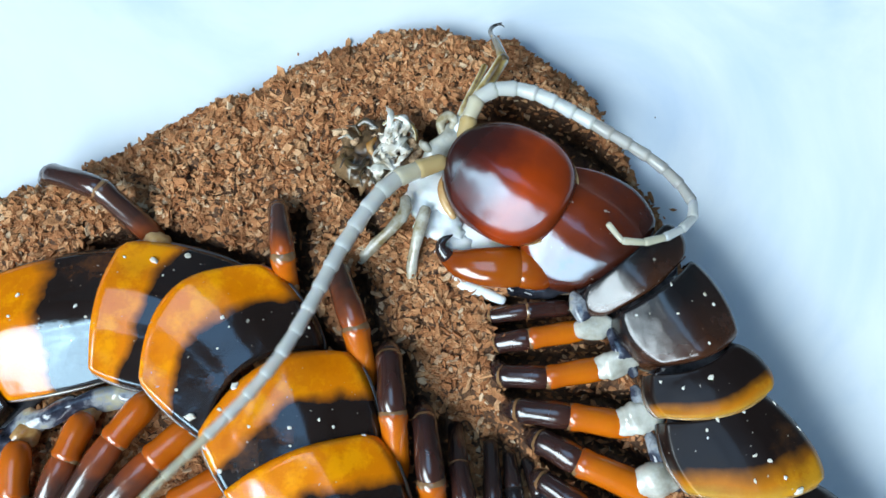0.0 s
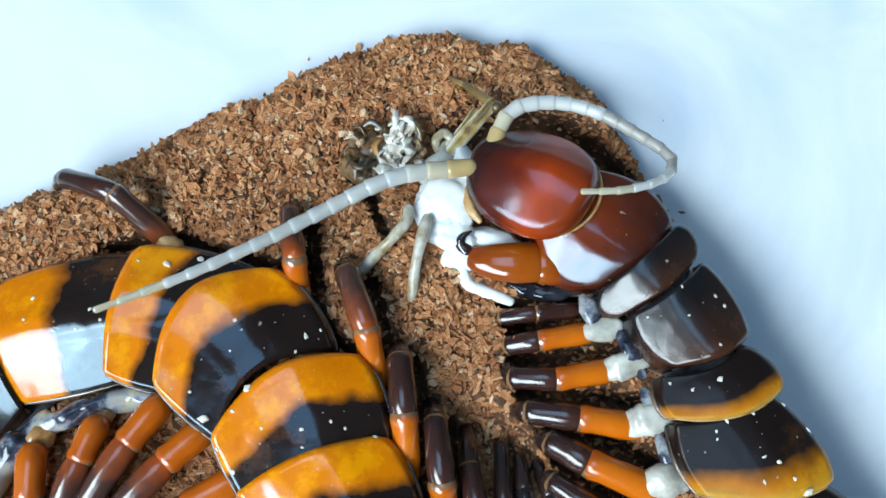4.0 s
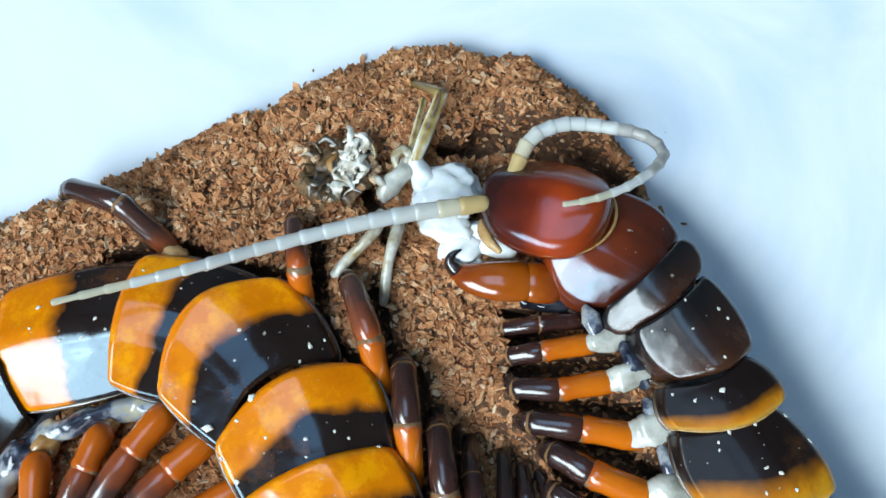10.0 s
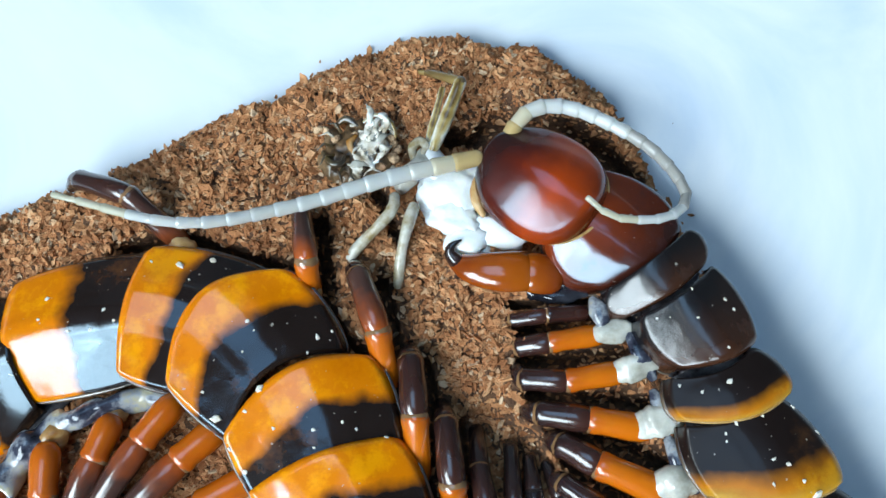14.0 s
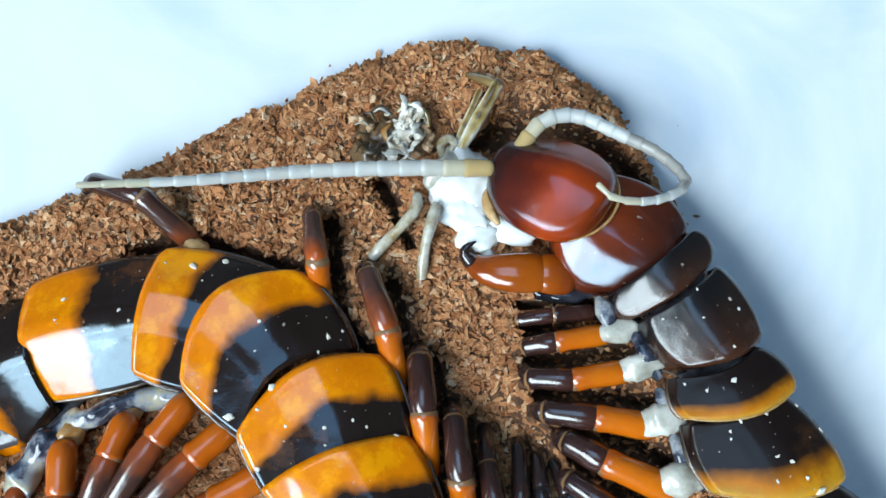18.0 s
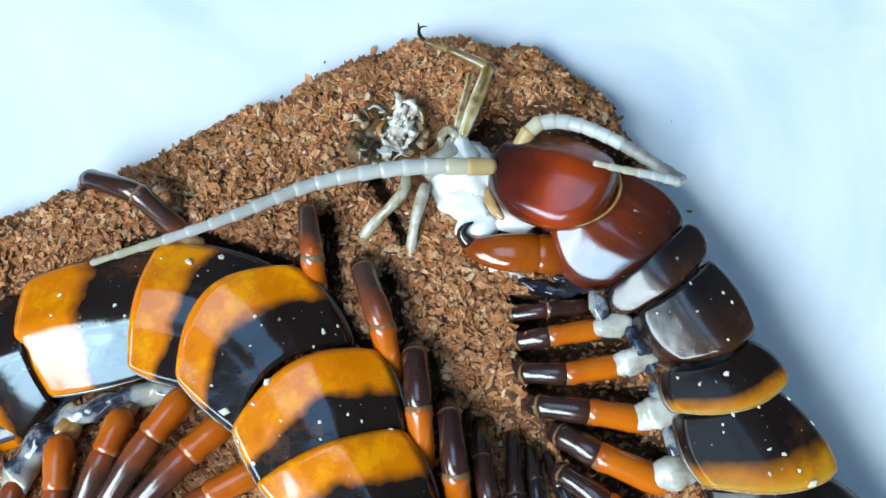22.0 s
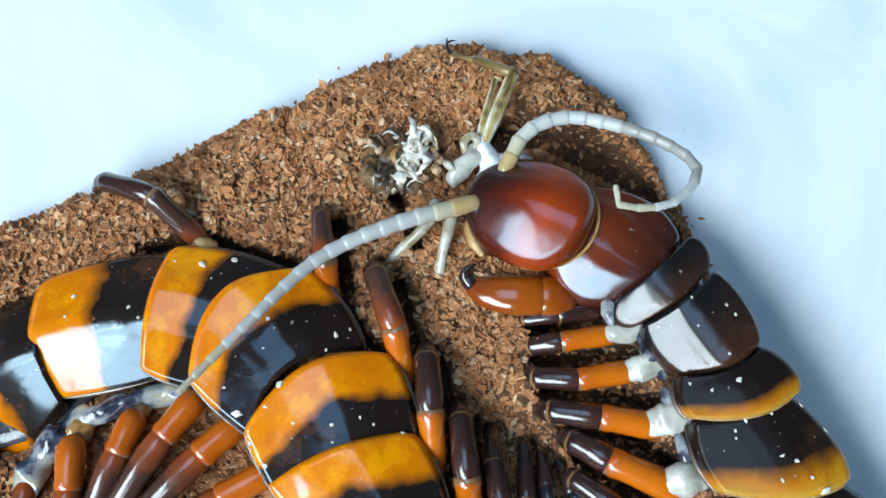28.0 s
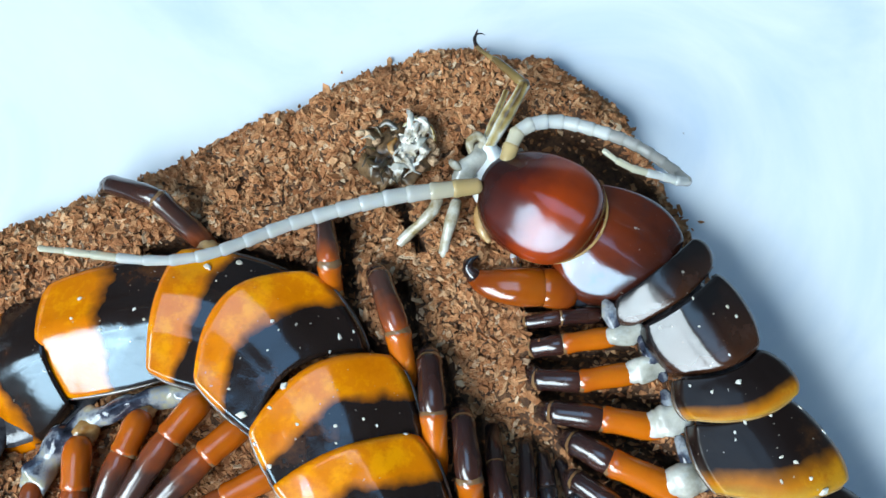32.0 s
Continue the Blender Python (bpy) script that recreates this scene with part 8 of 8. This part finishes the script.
    shift(flesh, 5.5, 3.30, 3.96, 4.60)
    shift(flesh, 6, 3.15, 4.82, 4.60)
    shift(flesh, 7, 3.38, 3.07, 4.60)
    shift(flesh, 8, 2.57, 4.10, 4.60)
    shift(flesh, 9, 2.52, 4.18, 4.60)
    shift(flesh, 10, 2.44, 4.81, 4.60)
    shift(flesh, 11, 2.27, 4.78, 4.60)
    shift(flesh, 12, 2.39, 4.02, 4.60)
    shift(flesh, 13, 3.03, 3.57, 4.60)
    shift(flesh, 14, 2.30, 4.79, 4.60)
    shift(flesh, 14.5, 3.03, 3.52, 4.60)
    shift(flesh, 16.5, 2.00, 4.23, 4.60)
    shift(flesh, 17, 1.81, 4.67, 4.60)
    shift(flesh, 18, 2.64, 5.26, 4.60)
    shift(flesh, 19, 5.56, 4.57, 3.80)
    shift(flesh, 20, 5.02, 4.91, 3.70)
    shift(flesh, 21, 3.02, 6.72, 4.60)
    shift(flesh, 22, 3.22, 6.00, 4.60)
    shift(flesh, 23, 3.72, 5.53, 4.60)
    shift(flesh, 24, 3.71, 4.94, 4.60)
    shift(flesh, 25, 5.35, 4.65, 4.60)
    shift(flesh, 25.5, 5.57, 4.76, 4.60)
    shift(flesh, 27.5, 6.32, 6.08, 4.60)
    shift(flesh, 28, 6.61, 5.68, 4.60)
    shift(flesh, 29, 6.76, 5.83, 4.60)
    shift(flesh, 30, 6.60, 6.34, 4.60)
    shift(flesh, 31, 6.34, 6.09, 4.60)
    shift(flesh, 32, 6.13, 6.37, 4.60)
    shift(hip, 0, 4.68, 13.12, 5.00)
    shift(hip, 0.5, 5.50, 12.01, 5.00)
    shift(hip, 1, 4.58, 12.26, 5.00)
    shift(hip, 2, 2.25, 10.57, 5.00)
    shift(hip, 3, 0.98, 10.38, 5.00)
    shift(hip, 3.5, 2.35, 10.95, 5.00)
    shift(hip, 5.5, 3.93, 12.33, 5.00)
    shift(hip, 6, 4.07, 11.99, 5.00)
    shift(hip, 7, 2.28, 10.45, 5.00)
    shift(hip, 8, 2.30, 10.32, 5.00)
    shift(hip, 9, 1.10, 10.68, 5.00)
    shift(hip, 10, -1.30, 11.04, 5.00)
    shift(hip, 11, -1.20, 11.03, 5.00)
    shift(hip, 12, 0.10, 10.54, 5.00)
    shift(hip, 13, -0.12, 10.10, 5.00)
    shift(hip, 14, -0.29, 11.02, 5.00)
    shift(hip, 14.5, -0.12, 10.02, 5.00)
    shift(hip, 16.5, 1.16, 11.11, 5.00)
    shift(hip, 17, 1.25, 11.28, 5.00)
    shift(hip, 18, 1.79, 11.61, 5.00)
    shift(hip, 19, 3.02, 13.41, 5.00)
    shift(hip, 20, 4.22, 13.49, 5.00)
    shift(hip, 21, 2.77, 13.12, 5.00)
    shift(hip, 22, 2.38, 12.09, 5.00)
    shift(hip, 23, 3.19, 11.95, 5.00)
    shift(hip, 24, 4.39, 12.96, 5.00)
    shift(hip, 25, 4.88, 13.25, 5.00)
    shift(hip, 25.5, 4.78, 13.03, 5.00)
    shift(hip, 27.5, 2.50, 12.19, 5.00)
    shift(hip, 28, 3.41, 12.11, 5.00)
    shift(hip, 29, 3.82, 12.29, 5.00)
    shift(hip, 30, 3.96, 12.82, 5.00)
    shift(hip, 31, 3.99, 12.91, 5.00)
    shift(hip, 32, 3.78, 12.56, 5.00)
    shift(foot_a, 0, 0.13, 3.22, 5.00, 8)
    shift(foot_b, 0, 0.13, 3.22, 5.00, 8)
    shift(foot_a, 0.5, -0.17, 3.91, 5.00, 8)
    shift(foot_b, 0.5, -0.17, 3.91, 5.00, 8)
    shift(foot_a, 1, -0.52, 3.86, 5.00, 8)
    shift(foot_b, 1, -0.52, 3.86, 5.00, 8)
    shift(foot_a, 2, -1.71, 3.66, 5.00)
    shift(foot_b, 2, -1.71, 3.66, 5.00)
    shift(foot_a, 3, -2.67, 2.89, 5.00)
    shift(foot_b, 3, -2.67, 2.89, 5.00)
    shift(foot_a, 3.5, -1.34, 2.58, 5.00)
    shift(foot_b, 3.5, -1.34, 2.58, 5.00)
    shift(foot_a, 5.5, -0.10, 3.24, 5.00)
    shift(foot_b, 5.5, -0.10, 3.24, 5.00)
    shift(foot_a, 6, -0.26, 4.10, 5.00)
    shift(foot_b, 6, -0.26, 4.10, 5.00)
    shift(foot_a, 7, -0.85, 3.54, 5.00)
    shift(foot_b, 7, -0.85, 3.54, 5.00)
    shift(foot_a, 8, -1.12, 3.68, 5.00)
    shift(foot_b, 8, -1.12, 3.68, 5.00)
    shift(foot_a, 9, -1.99, 2.88, 5.00)
    shift(foot_b, 9, -1.99, 2.88, 5.00)
    shift(foot_a, 10, -3.78, 3.19, 5.00)
    shift(foot_b, 10, -3.78, 3.19, 5.00)
    shift(foot_a, 11, -3.42, 3.76, 5.00)
    shift(foot_b, 11, -3.42, 3.76, 5.00)
    shift(foot_a, 12, -2.71, 3.00, 5.00)
    shift(foot_b, 12, -2.71, 3.00, 5.00)
    shift(foot_a, 13, -2.94, 3.15, 5.00)
    shift(foot_b, 13, -2.94, 3.15, 5.00)
    shift(foot_a, 14, -3.09, 4.06, 5.00)
    shift(foot_b, 14, -3.09, 4.06, 5.00)
    shift(foot_a, 14.5, -3.21, 3.09, 5.00)
    shift(foot_b, 14.5, -3.21, 3.09, 5.00)
    shift(foot_a, 16.5, -3.42, 4.41, 5.00)
    shift(foot_b, 16.5, -3.42, 4.41, 5.00)
    shift(foot_a, 17, -3.36, 4.54, 5.00)
    shift(foot_b, 17, -3.36, 4.54, 5.00)
    shift(foot_a, 18, -1.69, 4.23, 5.00)
    shift(foot_b, 18, -1.69, 4.23, 5.00)
    shift(foot_a, 19, -1.10, 6.57, 5.00, 14)
    shift(foot_b, 19, -1.10, 6.57, 5.00, 14)
    shift(foot_a, 20, -1.09, 7.22, 5.00, 16)
    shift(foot_b, 20, -1.09, 7.22, 5.00, 16)
    shift(foot_a, 21, -1.92, 7.20, 5.00, 5)
    shift(foot_b, 21, -1.92, 7.20, 5.00, 5)
    shift(foot_a, 22, -2.32, 5.87, 5.00, 4)
    shift(foot_b, 22, -2.32, 5.87, 5.00, 4)
    shift(foot_a, 23, -1.25, 5.11, 5.00, 5)
    shift(foot_b, 23, -1.25, 5.11, 5.00, 5)
    shift(foot_a, 24, -0.98, 5.75, 5.00, 10)
    shift(foot_b, 24, -0.98, 5.75, 5.00, 10)
    shift(foot_a, 25, 0.69, 5.76, 5.00, 14)
    shift(foot_b, 25, 0.69, 5.76, 5.00, 14)
    shift(foot_a, 25.5, 0.63, 6.16, 5.00, 14)
    shift(foot_b, 25.5, 0.63, 6.16, 5.00, 14)
    shift(foot_a, 27.5, -0.69, 3.45, 5.00, 8)
    shift(foot_b, 27.5, -0.69, 3.45, 5.00, 8)
    shift(foot_a, 28, -0.70, 3.67, 5.00, 8)
    shift(foot_b, 28, -0.70, 3.67, 5.00, 8)
    shift(foot_a, 29, -0.88, 3.49, 5.00, 12)
    shift(foot_b, 29, -0.88, 3.49, 5.00, 12)
    shift(foot_a, 30, -0.47, 5.21, 5.00, 14)
    shift(foot_b, 30, -0.47, 5.21, 5.00, 14)
    shift(foot_a, 31, -0.46, 5.28, 5.00, 14)
    shift(foot_b, 31, -0.46, 5.28, 5.00, 14)
    shift(foot_a, 32, -0.68, 5.25, 5.00, 14)
    shift(foot_b, 32, -0.68, 5.25, 5.00, 14)
    bone(thigh, 0, (8.92, 19.44, 7.50), (4.64, 12.70, 6.00))
    bone(spare_thigh, 0, (7.15, 19.13, 6.60), (3.86, 12.58, 5.40))
    bone(shin, 0, (8.02, 26.27, 1.71), (8.92, 19.44, 7.50))
    bone(thigh, 0.5, (8.58, 19.22, 7.50), (5.45, 11.60, 6.00))
    bone(spare_thigh, 0.5, (6.81, 18.91, 6.60), (4.68, 11.47, 5.40))
    bone(shin, 0.5, (7.65, 25.95, 1.59), (8.58, 19.22, 7.50))
    bone(thigh, 1, (7.09, 18.84, 7.50), (4.53, 11.85, 6.00))
    bone(spare_thigh, 1, (5.31, 18.54, 6.60), (3.76, 11.72, 5.40))
    bone(shin, 1, (4.70, 25.62, 2.09), (7.09, 18.84, 7.50))
    bone(thigh, 2, (6.65, 15.65, 7.50), (2.23, 10.17, 6.00))
    bone(spare_thigh, 2, (4.87, 15.32, 6.60), (1.44, 10.04, 5.40))
    bone(shin, 2, (-1.03, 19.71, 9.85), (6.65, 15.65, 7.50))
    bone(thigh, 3, (4.97, 16.09, 7.50), (0.98, 9.99, 6.00))
    bone(spare_thigh, 3, (3.17, 15.76, 6.60), (0.18, 9.86, 5.40))
    bone(shin, 3, (0.37, 20.93, 1.47), (4.97, 16.09, 7.50))
    bone(thigh, 3.5, (6.59, 15.11, 7.50), (2.34, 10.56, 6.00))
    bone(spare_thigh, 3.5, (4.81, 14.78, 6.60), (1.54, 10.43, 5.40))
    bone(shin, 3.5, (1.84, 20.54, 2.12), (6.59, 15.11, 7.50))
    bone(thigh, 5.5, (7.29, 15.61, 7.50), (3.89, 11.93, 6.00))
    bone(spare_thigh, 5.5, (5.51, 15.27, 6.60), (3.10, 11.80, 5.40))
    bone(shin, 5.5, (0.44, 21.36, 8.49), (7.29, 15.61, 7.50))
    bone(thigh, 6, (7.45, 16.50, 7.50), (4.02, 11.58, 6.00))
    bone(spare_thigh, 6, (5.66, 16.16, 6.60), (3.24, 11.45, 5.40))
    bone(shin, 6, (0.75, 22.51, 7.70), (7.45, 16.50, 7.50))
    bone(thigh, 7, (6.25, 15.98, 7.50), (2.26, 10.06, 6.00))
    bone(spare_thigh, 7, (4.46, 15.65, 6.60), (1.47, 9.92, 5.40))
    bone(shin, 7, (0.27, 21.34, 3.44), (6.25, 15.98, 7.50))
    bone(thigh, 8, (5.44, 17.01, 7.50), (2.28, 9.94, 6.00))
    bone(spare_thigh, 8, (3.64, 16.67, 6.60), (1.49, 9.80, 5.40))
    bone(shin, 8, (-0.05, 21.75, 2.17), (5.44, 17.01, 7.50))
    bone(thigh, 9, (5.25, 17.03, 7.50), (1.10, 10.29, 6.00))
    bone(spare_thigh, 9, (3.45, 16.70, 6.60), (0.30, 10.15, 5.40))
    bone(shin, 9, (-0.41, 21.79, 2.38), (5.25, 17.03, 7.50))
    bone(thigh, 10, (1.40, 17.43, 7.50), (-1.28, 10.65, 6.00))
    bone(spare_thigh, 10, (-0.45, 17.10, 6.60), (-2.09, 10.51, 5.40))
    bone(shin, 10, (-3.92, 21.87, 1.76), (1.40, 17.43, 7.50))
    bone(thigh, 11, (1.40, 17.12, 7.50), (-1.17, 10.64, 6.00))
    bone(spare_thigh, 11, (-0.45, 16.78, 6.60), (-1.99, 10.50, 5.40))
    bone(shin, 11, (-3.80, 21.58, 1.66), (1.40, 17.12, 7.50))
    bone(thigh, 12, (2.85, 16.91, 7.50), (0.10, 10.15, 6.00))
    bone(spare_thigh, 12, (1.02, 16.58, 6.60), (-0.70, 10.01, 5.40))
    bone(shin, 12, (-2.72, 20.99, 1.73), (2.85, 16.91, 7.50))
    bone(thigh, 13, (2.75, 16.81, 7.50), (-0.12, 9.72, 6.00))
    bone(spare_thigh, 13, (0.91, 16.47, 6.60), (-0.92, 9.58, 5.40))
    bone(shin, 13, (-4.12, 20.33, 2.88), (2.75, 16.81, 7.50))
    bone(thigh, 14, (2.58, 17.71, 7.50), (-0.28, 10.63, 6.00))
    bone(spare_thigh, 14, (0.74, 17.38, 6.60), (-1.09, 10.50, 5.40))
    bone(shin, 14, (-3.71, 21.78, 2.51), (2.58, 17.71, 7.50))
    bone(thigh, 14.5, (2.57, 16.71, 7.50), (-0.11, 9.64, 6.00))
    bone(spare_thigh, 14.5, (0.74, 16.38, 6.60), (-0.92, 9.50, 5.40))
    bone(shin, 14.5, (-4.70, 20.23, 3.52), (2.57, 16.71, 7.50))
    bone(thigh, 16.5, (4.79, 17.20, 7.50), (1.15, 10.71, 6.00))
    bone(spare_thigh, 16.5, (2.97, 16.87, 6.60), (0.35, 10.58, 5.40))
    bone(shin, 16.5, (-3.20, 21.34, 7.49), (4.79, 17.20, 7.50))
    bone(thigh, 17, (5.02, 17.73, 7.50), (1.24, 10.89, 6.00))
    bone(spare_thigh, 17, (3.19, 17.40, 6.60), (0.43, 10.75, 5.40))
    bone(shin, 17, (-2.90, 21.86, 6.35), (5.02, 17.73, 7.50))
    bone(thigh, 18, (5.56, 17.79, 7.50), (1.77, 11.21, 6.00))
    bone(spare_thigh, 18, (3.73, 17.45, 6.60), (0.96, 11.08, 5.40))
    bone(shin, 18, (0.33, 22.29, 1.72), (5.56, 17.79, 7.50))
    bone(thigh, 19, (7.48, 18.64, 7.50), (2.98, 13.00, 6.00))
    bone(spare_thigh, 19, (5.66, 18.32, 6.60), (2.17, 12.87, 5.40))
    bone(shin, 19, (0.35, 23.85, 9.22), (7.48, 18.64, 7.50))
    bone(thigh, 20, (8.40, 18.76, 7.50), (4.17, 13.07, 6.00))
    bone(spare_thigh, 20, (6.57, 18.42, 6.60), (3.37, 12.94, 5.40))
    bone(shin, 20, (2.34, 25.37, 6.75), (8.40, 18.76, 7.50))
    bone(thigh, 21, (6.10, 20.25, 7.50), (2.74, 12.70, 6.00))
    bone(spare_thigh, 21, (4.26, 19.93, 6.60), (1.93, 12.57, 5.40))
    bone(shin, 21, (-2.26, 23.02, 9.34), (6.10, 20.25, 7.50))
    bone(thigh, 22, (5.32, 19.26, 7.50), (2.36, 11.69, 6.00))
    bone(spare_thigh, 22, (3.46, 18.94, 6.60), (1.54, 11.55, 5.40))
    bone(shin, 22, (-2.41, 23.64, 6.07), (5.32, 19.26, 7.50))
    bone(thigh, 23, (6.71, 18.51, 7.50), (3.15, 11.55, 6.00))
    bone(spare_thigh, 23, (4.86, 18.18, 6.60), (2.34, 11.42, 5.40))
    bone(shin, 23, (0.87, 23.55, 2.87), (6.71, 18.51, 7.50))
    bone(thigh, 24, (7.79, 18.57, 7.50), (4.34, 12.54, 6.00))
    bone(spare_thigh, 24, (5.94, 18.24, 6.60), (3.53, 12.41, 5.40))
    bone(shin, 24, (0.23, 23.22, 9.01), (7.79, 18.57, 7.50))
    bone(thigh, 25, (7.65, 17.87, 7.50), (4.83, 12.83, 6.00))
    bone(spare_thigh, 25, (5.82, 17.54, 6.60), (4.02, 12.71, 5.40))
    bone(shin, 25, (1.04, 23.97, 7.15), (7.65, 17.87, 7.50))
    bone(thigh, 25.5, (7.65, 17.95, 7.50), (4.73, 12.61, 6.00))
    bone(spare_thigh, 25.5, (5.82, 17.62, 6.60), (3.93, 12.48, 5.40))
    bone(shin, 25.5, (0.63, 23.53, 8.26), (7.65, 17.95, 7.50))
    bone(thigh, 27.5, (5.09, 19.11, 7.50), (2.47, 11.78, 6.00))
    bone(spare_thigh, 27.5, (3.24, 18.77, 6.60), (1.66, 11.64, 5.40))
    bone(shin, 27.5, (-1.80, 22.50, 2.80), (5.09, 19.11, 7.50))
    bone(thigh, 28, (6.48, 19.36, 7.50), (3.36, 11.70, 6.00))
    bone(spare_thigh, 28, (4.63, 19.03, 6.60), (2.56, 11.56, 5.40))
    bone(shin, 28, (-0.84, 23.62, 4.45), (6.48, 19.36, 7.50))
    bone(thigh, 29, (6.89, 18.93, 7.50), (3.78, 11.88, 6.00))
    bone(spare_thigh, 29, (5.04, 18.58, 6.60), (2.97, 11.73, 5.40))
    bone(shin, 29, (1.10, 25.00, 4.23), (6.89, 18.93, 7.50))
    bone(thigh, 30, (7.56, 18.83, 7.50), (3.91, 12.40, 6.00))
    bone(spare_thigh, 30, (5.71, 18.49, 6.60), (3.11, 12.26, 5.40))
    bone(shin, 30, (1.85, 25.40, 5.22), (7.56, 18.83, 7.50))
    bone(thigh, 31, (7.48, 18.62, 7.50), (3.94, 12.49, 6.00))
    bone(spare_thigh, 31, (5.63, 18.26, 6.60), (3.13, 12.35, 5.40))
    bone(shin, 31, (1.57, 25.00, 5.19), (7.48, 18.62, 7.50))
    bone(thigh, 32, (7.45, 18.60, 7.50), (3.73, 12.14, 6.00))
    bone(spare_thigh, 32, (5.60, 18.24, 6.60), (2.92, 12.00, 5.40))
    bone(shin, 32, (1.80, 25.15, 5.01), (7.45, 18.60, 7.50))
    for name, rows in ROWS.items():
        walk(bpy.data.objects[name], rows)


motions()
